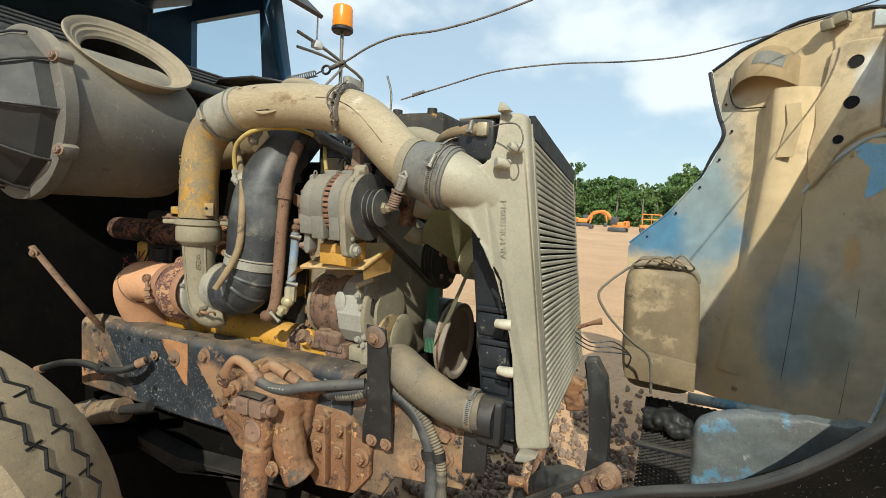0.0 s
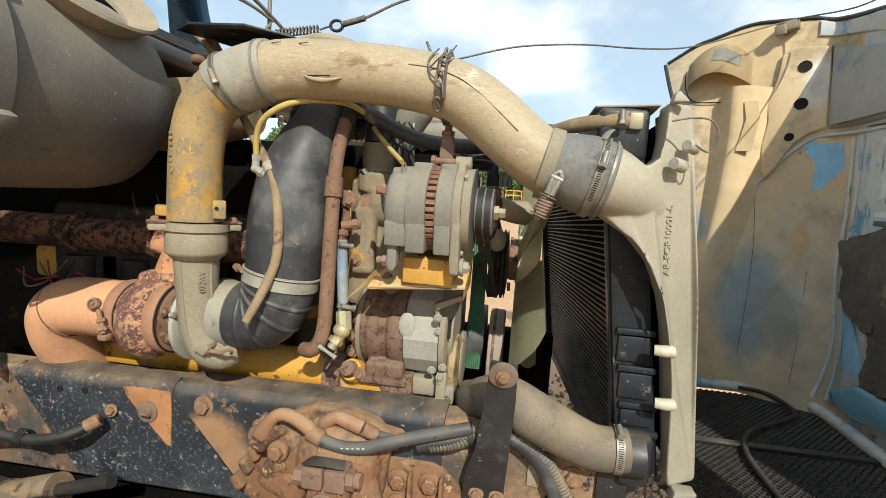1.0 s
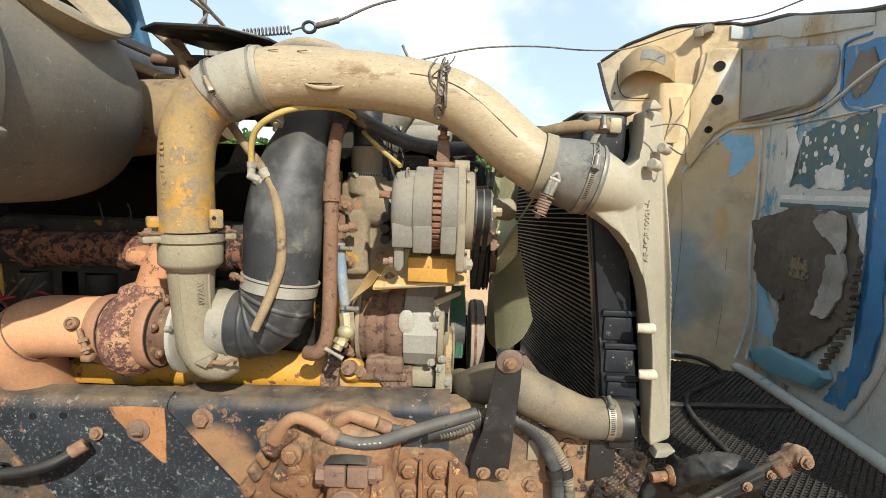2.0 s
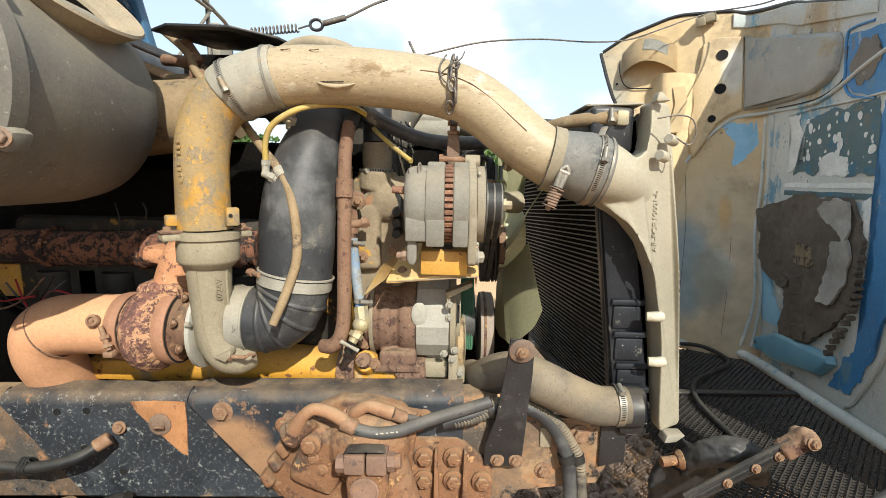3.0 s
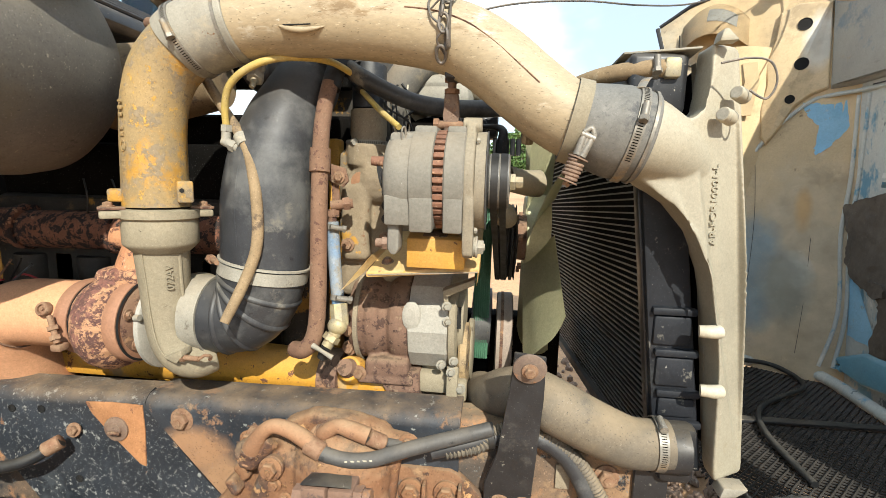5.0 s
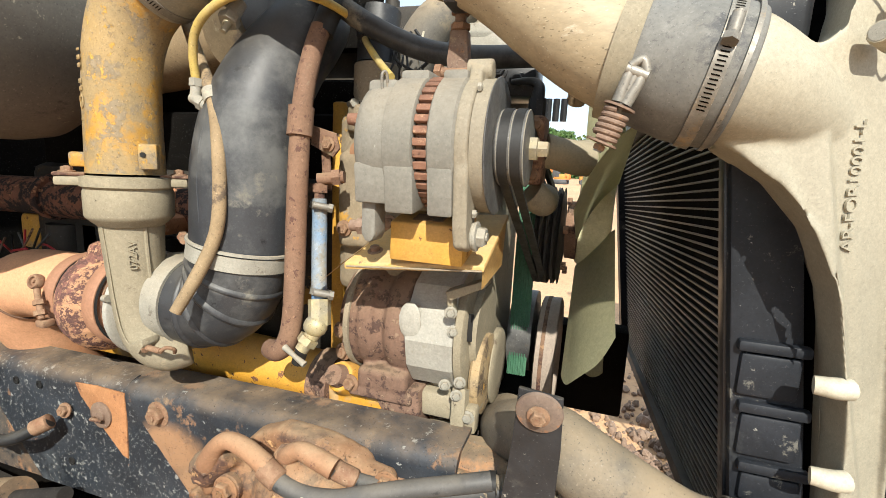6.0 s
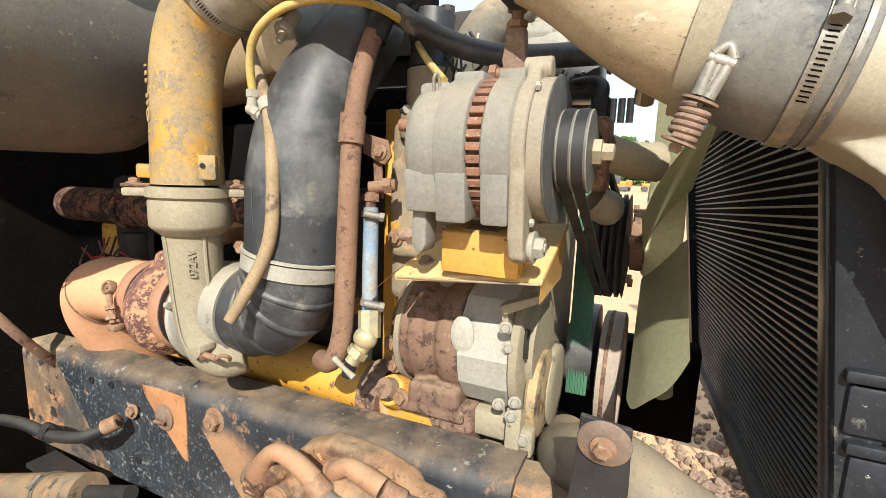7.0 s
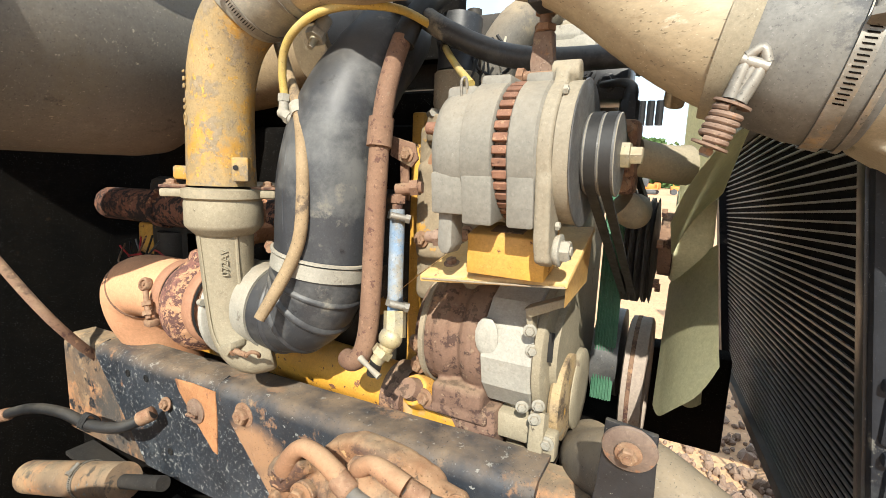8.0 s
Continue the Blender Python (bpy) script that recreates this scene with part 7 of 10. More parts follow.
    # core: end rails and bars
    for s in (0.0, 0.87):
        bm = fresh()
        A = [Vector((cooler_x(z) + dx, 1.170, z)) + ACROSS * (s + w) for z in (1.672, 0.900) for dx, w in ((0.0, -0.004), (0.0, 0.014), (-0.065, 0.014), (-0.065, -0.004))]
        vs = [bm.verts.new(a) for a in A]
        for q in ((0, 1, 2, 3), (7, 6, 5, 4), (0, 4, 5, 1), (1, 5, 6, 2), (2, 6, 7, 3), (3, 7, 4, 0)):
            bm.faces.new([vs[i] for i in q])
        part("end_rail", bm, "cooler_tank", c)
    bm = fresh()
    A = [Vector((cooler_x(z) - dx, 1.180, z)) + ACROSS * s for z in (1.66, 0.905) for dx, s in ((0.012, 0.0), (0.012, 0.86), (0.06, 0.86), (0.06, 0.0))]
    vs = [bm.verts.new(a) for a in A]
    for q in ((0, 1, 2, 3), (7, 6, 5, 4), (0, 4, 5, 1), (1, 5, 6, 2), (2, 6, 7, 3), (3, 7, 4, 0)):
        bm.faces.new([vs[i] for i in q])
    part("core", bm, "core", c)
    bm = fresh()
    block(bm, (0, 0.43, 0), (0.014, 0.86, 0.0110), 0.002, seg=1)
    bar = part("core_bar", bm, "cooler_fin", c)
    q = Vector((0, 1, 0)).rotation_difference(ACROSS).to_matrix().to_4x4()
    n = 44
    base = ORIGIN[c.name]
    bar.data.transform(Matrix.Translation(base))
    for i in range(n):
        z = 1.648 - i * (0.735 / (n - 1))
        ob = bar if i == 0 else new("core_bar", bar.data)
        ob.parent = c
        ob.matrix_basis = Matrix.Translation(Vector((cooler_x(z) - 0.008, 1.176, z)) - base) @ q
    # black rubber seal folded along the top
    bm = fresh()
    A = [Vector((cooler_x(1.67) + dx, 1.170, 1.675 + dz)) + ACROSS * s for s in (0.0, 0.87) for dx, dz in ((0.004, 0.018), (0.004, -0.035), (-0.01, -0.03), (-0.012, 0.018))]
    vs = [bm.verts.new(a) for a in A]
    for k in range(4):
        bm.faces.new((vs[k], vs[(k + 1) % 4], vs[4 + (k + 1) % 4], vs[4 + k]))
    bm.faces.new(vs[:4]), bm.faces.new(vs[4:][::-1])
    part("top_seal", bm, "belt", c, "black rubber top seal")
    # white pins between tank and radiator
    for z, x in ((1.178, -0.316), (1.062, -0.302)):
        bm = fresh()
        tube(bm, [(x - 0.022, 1.096, z), (x, 1.092, z + 0.001), (x + 0.014, 1.096, z + 0.001)], [0.011, 0.013, 0.013], 12, 3)
        part("spacer_pin", bm, "white_pin", c, "off-white plastic spacer pin")
    # snap tag wire
    bm = fresh()
    tube(bm, [(-0.37, 1.05, 1.645), (-0.33, 1.046, 1.652), (-0.30, 1.04, 1.645), (-0.287, 1.04, 1.615), (-0.30, 1.04, 1.588), (-0.325, 1.045, 1.602)], 0.0018, 8)
    part("tether_wire", bm, "wire", c)
    return c


charge_cooler()


def radiator():
    r = thing("radiator", (-0.42, 1.2, 0.84), "black finned radiator behind the charge air cooler", "radiator")
    X = lambda z: -0.442 + (1.423 - z) * 0.128
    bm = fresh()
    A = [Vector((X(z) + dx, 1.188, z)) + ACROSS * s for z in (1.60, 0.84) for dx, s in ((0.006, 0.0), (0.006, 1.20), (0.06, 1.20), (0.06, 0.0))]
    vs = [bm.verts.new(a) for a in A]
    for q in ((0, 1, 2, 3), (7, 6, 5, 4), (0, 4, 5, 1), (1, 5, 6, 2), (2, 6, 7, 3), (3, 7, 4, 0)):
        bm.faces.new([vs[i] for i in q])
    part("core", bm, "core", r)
    q = Vector((0, 1, 0)).rotation_difference(ACROSS).to_matrix().to_4x4()
    base = ORIGIN[r.name]
    bm = fresh()
    block(bm, (0, 0.60, 0), (0.0040, 1.20, 0.0034), 0.0, seg=1)
    fin = part("fin", bm, "fin", r)
    fin.data.transform(Matrix.Translation(base))
    n = 52
    for i in range(n):
        z = 1.592 - i * (0.744 / (n - 1))
        ob = fin if i == 0 else new("fin", fin.data)
        ob.parent = r
        ob.matrix_basis = Matrix.Translation(Vector((X(z) + 0.004, 1.190, z)) - base) @ q
    # near side tank with its ribs
    bm = fresh()
    slab(bm, [(X(1.60) - 0.004, 1.60), (X(1.60) + 0.075, 1.60), (X(0.86) + 0.090, 0.86), (X(0.86) - 0.004, 0.86)], "y", 1.150, 1.190, 0.006)
    part("side_tank", bm, "radiator_black", r)
    bm = fresh()
    slab(bm, [(X(1.60) - 0.008, 1.60), (X(1.60) - 0.001, 1.60), (X(0.86) - 0.001, 0.86), (X(0.86) - 0.008, 0.86)], "y", 1.165, 1.196, 0.001)
    part("edge_strip", bm, "black_paint", r)
    for z in (1.20, 1.115, 1.03, 0.965):
        bm = fresh()
        block(bm, (X(z) + 0.047, 1.147, z), (0.085, 0.018, 0.016), 0.005)
        part("tank_rib", bm, "radiator_black", r)
    for z0, z1 in ((1.19, 1.13), (1.105, 1.045), (1.02, 0.98)):
        bm = fresh()
        block(bm, (X(z0) + 0.045, 1.149, (z0 + z1) / 2), (0.072, 0.014, z0 - z1), 0.006)
        part("tank_panel", bm, "radiator_black", r)
    bm = fresh()
    A = [Vector((X(0.84) + dx, 1.188, z)) + ACROSS * t for z in (0.838, 0.812) for dx, t in ((-0.012, 0.0), (-0.012, 1.20), (0.07, 1.20), (0.07, 0.0))]
    vs = [bm.verts.new(a) for a in A]
    for k in ((0, 1, 2, 3), (7, 6, 5, 4), (0, 4, 5, 1), (1, 5, 6, 2), (2, 6, 7, 3), (3, 7, 4, 0)):
        bm.faces.new([vs[i] for i in k])
    part("lower_channel", bm, "hose_grey", r, "dusty dark channel under the core")
    # far side tank and the edge of its shroud
    bm = fresh()
    A = [Vector((X(z) + dx, 1.188, z)) + ACROSS * s for z in (1.60, 0.87) for dx, s in ((-0.02, 1.202), (-0.02, 1.28), (0.075, 1.28), (0.075, 1.202))]
    vs = [bm.verts.new(a) for a in A]
    for k in ((0, 1, 2, 3), (7, 6, 5, 4), (0, 4, 5, 1), (1, 5, 6, 2), (2, 6, 7, 3), (3, 7, 4, 0)):
        bm.faces.new([vs[i] for i in k])
    part("side_tank", bm, "radiator_black", r)
    # header tank
    bm = fresh()
    A = [Vector((X(1.66) + dx, 1.135, z)) + ACROSS * s for z in (1.685, 1.575) for dx, s in ((-0.02, 0.0), (-0.02, 1.08), (0.085, 1.08), (0.085, 0.0))]
    vs = [bm.verts.new(a) for a in A]
    fs = [bm.faces.new([vs[i] for i in k]) for k in ((0, 1, 2, 3), (7, 6, 5, 4), (0, 4, 5, 1), (1, 5, 6, 2), (2, 6, 7, 3), (3, 7, 4, 0))]
    bmesh.ops.bevel(bm, geom=list({e for f in fs for e in f.edges}), offset=0.012, segments=3, profile=0.5, affect="EDGES")
    part("header_tank", bm, "black_paint", r)
    bm = fresh()
    slab(bm, [(-0.50, 1.16), (-0.375, 1.12), (-0.36, 1.30), (-0.50, 1.32)], "z", 1.686, 1.690, 0.001)
    part("tank_flange", bm, "alu_dusty", r)
    for x, y in ((-0.482, 1.2), (-0.42, 1.5), (-0.45, 1.8)):
        bolt(r, (x, y, 1.688), (0, 0, 1), 0.008)
    # outlet elbow at the foot
    bm = fresh()
    rod(bm, (-0.40, 1.12, 0.925), (-0.33, 1.12, 0.925), 0.048, n=24)
    block(bm, (-0.345, 1.13, 0.915), (0.07, 0.05, 0.12), 0.015)
    part("outlet_stub", bm, "black_paint", r)
    return r


radiator()


def radiator_hoses():
    h = thing("lower_radiator_hose", (-0.55, 1.15, 0.87), "grey dusty lower radiator hose with a steel clamp", "hose")
    bm = fresh()
    tube(bm, [(-0.745, 1.42, 0.875), (-0.738, 1.34, 0.895), (-0.718, 1.265, 0.935), (-0.680, 1.195, 0.982), (-0.632, 1.148, 1.003), (-0.575, 1.115, 0.990), (-0.50, 1.110, 0.957), (-0.435, 1.110, 0.936), (-0.365, 1.113, 0.937)], [0.052, 0.052, 0.053, 0.054, 0.055, 0.055, 0.053, 0.050, 0.048], 30, 8)
    part("hose", bm, "hose_grimy", h, angle=60)
    clamp(h, (-0.388, 1.112, 0.937), (1, 0, 0), 0.0505, (0, -0.3, 1), 0.018)
    u = thing("upper_radiator_hose", (-0.5, 1.2, 1.62), "tan vent hose from the radiator header tank", "hose")
    bm = fresh()
    tube(bm, [(-0.425, 1.138, 1.655), (-0.47, 1.145, 1.655), (-0.54, 1.18, 1.648), (-0.60, 1.25, 1.63), (-0.645, 1.33, 1.60), (-0.66, 1.38, 1.54)], 0.0165, 16, 8)
    part("hose", bm, "hose_tan", u)
    clamp(u, (-0.447, 1.142, 1.655), (1, -0.1, 0), 0.017, (0, -1, 0.4), 0.012)
    bm = fresh()
    block(bm, (-0.42, 1.138, 1.655), (0.03, 0.034, 0.036), 0.006)
    part("stub", bm, "brass", u)
    b = thing("radiator_brace", (-0.8, 1.6, 1.68), "black steel brace from the radiator to the cab", "brace")
    bm = fresh()
    tube(bm, [(-0.40, 1.60, 1.695), (-0.9, 1.62, 1.72), (-1.9, 1.66, 1.76)], 0.0, 8, 2, flat=(0.022, 0.010))
    part("bar", bm, "black_paint", b)


radiator_hoses()


# ---- air cleaner, cowl and cab ----
def air_cleaner():
    a = thing("air_cleaner", (-1.83, 1.0, 1.43), "large black plastic air cleaner drum with a bell-mouth inlet", "air cleaner")
    X, Z, R = -1.830, 1.672, 0.247
    ax = (0, 1, 0)
    bm = fresh()
    lathe(bm, [(R * 0.92, 0.80), (R, 0.815), (R, 1.06), (R * 0.995, 1.17), (R * 0.96, 1.225), (R * 0.86, 1.262), (R * 0.6, 1.28)], (X, 0, Z), ax, 64)
    part("drum", bm, "plastic_black", a)
    bm = fresh()
    lathe(bm, [(R + 0.004, 0.772), (R + 0.020, 0.778), (R + 0.020, 0.812), (R + 0.012, 0.822), (R + 0.002, 0.824)], (X, 0, Z), ax, 64)
    part("clamp_ring", bm, "plastic_black", a)
    bm = fresh()
    lathe(bm, [(0.01, 0.645), (R * 0.55, 0.648), (R * 0.72, 0.660), (R * 0.93, 0.735), (R * 0.98, 0.79)], (X, 0, Z), ax, 10)
    part("end_cap", bm, "cap_black", a, "faceted black end cap", angle=15)
    for k in range(10):
        t = math.tau * k / 10
        bm = fresh()
        tube(bm, [(X + R * s * math.cos(t), yy, Z + R * s * math.sin(t)) for s, yy in ((0.52, 0.640), (0.74, 0.652), (0.96, 0.735), (1.0, 0.78))], 0.004, 8, 2)
        part("cap_rib", bm, "cap_black", a)
    for t in (0.62, -0.45, 2.2, 3.8):
        p = Vector((X + (R + 0.016) * math.cos(t), 0.795, Z + (R + 0.016) * math.sin(t)))
        bm = fresh()
        block(bm, p, (0.045, 0.05, 0.045), 0.012, (0, -math.degrees(t), 0))
        part("latch", bm, "plastic_black", a)
        bolt(a, p + Vector((0.006, -0.025, 0)), (0.3, -1, 0.1), 0.012, "disc")
    # bell mouth that meets the hood duct
    L = Vector((-1.700, 1.045, 1.925))
    n = Vector((0.64, -0.06, 0.765)).normalized()
    bm = fresh()
    lathe(bm, [(0.125, -0.26), (0.130, -0.16), (0.140, -0.10), (0.138, -0.075), (0.150, -0.060), (0.190, -0.008), (0.196, 0.0), (0.192, 0.006), (0.180, 0.000), (0.176, -0.006), (0.166, -0.010), (0.162, -0.017), (0.152, -0.021), (0.148, -0.028), (0.139, -0.034), (0.136, -0.045)], L, n, 56, closed=False)
    part("bell_mouth", bm, "lip_rubber", a, "grey-tan rubber bell mouth with stepped lip")
    # throat near-black: the shade down the inlet is put into its colour
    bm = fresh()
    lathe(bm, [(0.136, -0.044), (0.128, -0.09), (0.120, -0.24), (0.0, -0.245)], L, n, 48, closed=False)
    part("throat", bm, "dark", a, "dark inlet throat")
    bm = fresh()
    band(bm, L - n * 0.115, n, 0.140, 0.016, 0.003, 48)
    part("neck_ring", bm, "lip_rubber", a)
    # outlet pipe towards the intake hose
    bm = fresh()
    tube(bm, [(-1.78, 1.40, 1.66), (-1.66, 1.42, 1.675), (-1.57, 1.43, 1.69), (-1.48, 1.43, 1.70)], [0.11, 0.105, 0.098, 0.085], 28)
    part("outlet_pipe", bm, "hose_tan", a, "dusty tan outlet pipe")
    return a


air_cleaner()


def cab():
    c = thing("cab", (-3.0, 1.6, 1.0), "dark blue truck cab with windscreen and sun visor", "truck cab")
    # firewall near-black, so the bay's shade sits in its colour
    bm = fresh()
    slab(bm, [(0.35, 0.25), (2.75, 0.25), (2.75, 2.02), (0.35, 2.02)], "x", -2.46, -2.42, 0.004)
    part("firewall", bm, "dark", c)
    bm = fresh()
    slab(bm, [(-2.60, 2.13), (-2.30, 2.10), (-2.08, 1.99), (-2.07, 1.95), (-2.12, 1.93), (-2.40, 1.93), (-2.60, 1.93)], "y", 0.45, 2.62, 0.01)
    part("cowl", bm, "black_paint", c)
    for i in range(4):
        bm = fresh()
        x, z = -2.12 - i * 0.05, 2.01 + i * 0.028
        tube(bm, [(x, 0.5, z), (x, 2.55, z + 0.012)], 0.010, 8, 1)
        part("cowl_louvre", bm, "black_paint", c)
    bm = fresh()
    slab(bm, [(0.52, 2.14), (2.50, 2.14), (2.42, 2.86), (0.60, 2.86)], "x", lambda y, z: -2.40 - (z - 2.14) * 0.28, lambda y, z: -2.394 - (z - 2.14) * 0.28, 0)
    g = part("windscreen", bm, "glass_clear", c, "tinted windscreen", smooth=False)
    g.visible_shadow = False
    for y0, y1 in ((0.44, 0.62), (2.49, 2.56)):
        bm = fresh()
        slab(bm, [(-2.36, 2.08), (-2.44, 2.08), (-2.66, 2.95), (-2.58, 2.95)], "y", y0, y1, 0.01)
        part("pillar", bm, "cab_blue", c)
    bm = fresh()
    slab(bm, [(-2.55, 2.86), (-2.55, 3.02), (-4.0, 3.08), (-4.0, 2.96)], "y", 0.40, 2.60, 0.03)
    part("roof", bm, "cab_blue", c)
    bm = fresh()
    slab(bm, [(-2.54, 2.88), (-2.24, 2.70), (-2.22, 2.72), (-2.50, 2.96)], "y", 0.36, 2.64, 0.006)
    part("sun_visor", bm, "black_paint", c, "black sun visor over the windscreen")
    # rear wall, floor and doors with window openings close the cab; interior shade is in the near-black
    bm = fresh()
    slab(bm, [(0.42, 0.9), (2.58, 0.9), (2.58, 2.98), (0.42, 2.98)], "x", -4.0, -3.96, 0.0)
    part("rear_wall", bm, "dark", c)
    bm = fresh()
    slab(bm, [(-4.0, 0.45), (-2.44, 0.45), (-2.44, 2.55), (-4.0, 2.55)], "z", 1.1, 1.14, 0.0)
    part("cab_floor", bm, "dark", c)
    for y0, y1 in ((0.40, 0.45), (2.53, 2.58)):
        for poly in ([(-4.0, 1.0), (-2.44, 1.0), (-2.44, 2.22), (-4.0, 2.22)], [(-4.0, 2.22), (-3.42, 2.22), (-3.42, 2.9), (-4.0, 2.9)], [(-2.66, 2.22), (-2.42, 2.22), (-2.56, 2.9), (-2.72, 2.9)], [(-3.42, 2.78), (-2.70, 2.78), (-2.72, 2.95), (-3.42, 2.95)]):
            bm = fresh()
            slab(bm, poly, "y", y0, y1, 0.0)
            part("door_panel", bm, "cab_blue", c)
    return c


M["glass_clear"] = bpy.data.materials.new("glass_clear")
M["glass_clear"].use_nodes = True
gc = M["glass_clear"].node_tree.nodes["Principled BSDF"]
gc.inputs["Base Color"].default_value = (0.72, 0.82, 0.86, 1)
gc.inputs["Roughness"].default_value, gc.inputs["Transmission Weight"].default_value, gc.inputs["IOR"].default_value = 0.02, 1.0, 1.12
cab()


def mirror_and_beacon():
    m = thing("mirror_bracket", (-2.3, 2.9, 2.2), "chromed mirror bracket with a grey mirror head", "mirror")
    for pts, r in (([(-2.36, 2.54, 2.60), (-2.30, 2.75, 2.545), (-2.28, 3.0, 2.49), (-2.28, 3.15, 2.46), (-2.28, 3.20, 2.40), (-2.28, 3.20, 2.05)], 0.012),
                   ([(-2.36, 2.54, 2.50), (-2.30, 2.74, 2.495), (-2.28, 2.95, 2.48)], 0.010),
                   ([(-2.32, 2.60, 2.10), (-2.29, 2.75, 2.28), (-2.28, 2.93, 2.46)], 0.009),
                   ([(-2.29, 2.93, 2.72), (-2.29, 2.93, 2.06)], 0.013)):
        part("tube", tube(fresh(), pts, r, 10, 5), "steel", m)
    bm = fresh()
    block(bm, (-2.27, 3.05, 2.26), (0.06, 0.17, 0.32), 0.015)
    part("mirror_head", bm, "alu_dusty", m)
    bm = fresh()
    block(bm, (-2.31, 2.68, 2.55), (0.05, 0.07, 0.05), 0.004)
    block(bm, (-2.31, 2.68, 2.66), (0.008, 0.008, 0.22), 0.0)
    part("aerial_mount", bm, "white_paint", m)
    b = thing("warning_beacon", (-2.29, 2.93, 2.72), "amber warning beacon on a pole", "beacon")
    bm = fresh()
    lathe(bm, [(0.070, 0), (0.080, 0.01), (0.080, 0.03), (0.072, 0.035)], (-2.29, 2.93, 2.72), (0, 0, 1), 28)
    part("base", bm, "belt", b)
    bm = fresh()
    lathe(bm, [(0.074, 0.035), (0.076, 0.05), (0.072, 0.17), (0.066, 0.185), (0.02, 0.19)], (-2.29, 2.93, 2.72), (0, 0, 1), 32)
    part("lens", bm, "amber", b, "orange plastic lens")


mirror_and_beacon()


def cowl_clutter():
    """Small fittings on the engine side of the cowl."""
    d = thing("drip_shield", (-1.45, 1.4, 1.85), "thin dark curved metal shield on the cowl", "shield")
    bm = fresh()
    slab(bm, [(-1.68, 1.36), (-1.62, 1.33), (-1.45, 1.34), (-1.33, 1.38), (-1.30, 1.44), (-1.36, 1.56), (-1.60, 1.58)], "z", lambda x, y: 1.925 + 0.10 * (-(x + 1.3)) * 0.3 - (x + 1.5) ** 2 * 0.5 - 0.02, lambda x, y: 1.932 + 0.10 * (-(x + 1.3)) * 0.3 - (x + 1.5) ** 2 * 0.5 - 0.02, 0.001)
    part("sheet", bm, "black_paint", d)
    bm = fresh()
    block(bm, (-1.45, 1.62, 1.80), (0.55, 0.05, 0.20), 0.01)
    part("stay", bm, "dark", d)
    v = thing("heater_pipes", (-1.65, 1.4, 1.75), "tan heater pipes and valve on the cowl", "pipes")
    for pts, r, mat in (([(-1.72, 1.50, 1.80), (-1.62, 1.47, 1.795), (-1.50, 1.43, 1.785), (-1.42, 1.40, 1.77)], 0.014, "hose_tan"),
                        ([(-1.70, 1.46, 1.93), (-1.63, 1.45, 1.87), (-1.60, 1.44, 1.81), (-1.56, 1.43, 1.77), (-1.50, 1.40, 1.74)], 0.013, "hose_tan"),
                        ([(-1.74, 1.52, 1.86), (-1.66, 1.50, 1.85), (-1.60, 1.50, 1.82)], 0.018, "rust"),
                        ([(-1.40, 1.42, 1.77), (-1.32, 1.34, 1.83), (-1.22, 1.30, 1.86), (-1.12, 1.30, 1.845), (-1.08, 1.32, 1.81)], 0.018, "lip_rubber")):
        part("pipe", tube(fresh(), pts, r, 14, 8), mat, v)
    bm = fresh()
    block(bm, (-1.60, 1.46, 1.80), (0.05, 0.04, 0.05), 0.01)
    rod(bm, (-1.64, 1.46, 1.90), (-1.60, 1.46, 1.84), 0.018)
    part("valve", bm, "rust", v)
    # restraint cable with spring, ring and ferrule to the hood
    k = thing("hood_cable", (-1.3, 1.53, 1.95), "steel hood restraint cable with spring and ring", "cable")
    hel = [Vector((-1.475 + 0.155 * i / 90, 1.553 - 0.01 * i / 90 + 0.012 * math.cos(i * 0.9), 1.957 + 0.012 * i / 90 + 0.012 * math.sin(i * 0.9))) for i in range(91)]
    part("spring", tube(fresh(), hel, 0.0026, 6, 1), "wire", k)
    part("link", tube(fresh(), [(-1.32, 1.545, 1.968), (-1.29, 1.54, 1.975), (-1.275, 1.535, 1.975)], 0.003, 8, 3), "wire", k)
    bm = fresh()
    tube(bm, [Vector((-1.258, 1.531, 1.976)) + Vector((0.02 * math.cos(a), 0, 0.016 * math.sin(a))) for a in np.linspace(0, 2 * math.pi, 17)], 0.005, 8, 1, caps=False)
    part("ring", bm, "black_paint", k)
    part("ferrule", tube(fresh(), [(-1.235, 1.53, 1.98), (-1.165, 1.527, 1.998)], 0.009, 10, 1), "wire", k)
    part("cable", tube(fresh(), [(-1.24, 1.53, 1.978), (-1.16, 1.527, 2.0), (-1.06, 1.54, 2.05), (-0.95, 1.56, 2.085), (-0.80, 1.60, 2.105), (-0.62, 1.66, 2.16), (-0.40, 1.75, 2.26), (-0.10, 1.9, 2.42), (0.25, 2.1, 2.58), (0.55, 2.3, 2.72)], 0.0042, 8, 8), "wire", k)
    w = thing("stay_wire", (-0.8, 1.9, 1.9), "thin steel stay wire hanging from cab to hood", "wire")
    part("wire", tube(fresh(), [(-1.10, 1.85, 1.925), (-0.90, 1.93, 2.00), (-0.70, 1.97, 2.055), (-0.45, 2.08, 2.10), (-0.20, 2.25, 2.14), (0.05, 2.45, 2.21), (0.35, 2.75, 2.36), (0.55, 2.92, 2.46), (0.70, 2.90, 2.50), (0.78, 2.60, 2.44), (0.70, 2.2, 2.36), (0.62, 1.9, 2.30)], 0.0036, 8, 8), "wire", w)
    part("ferrule", tube(fresh(), [(-1.05, 1.865, 1.945), (-1.0, 1.885, 1.965)], 0.008, 8, 1), "wire", w)
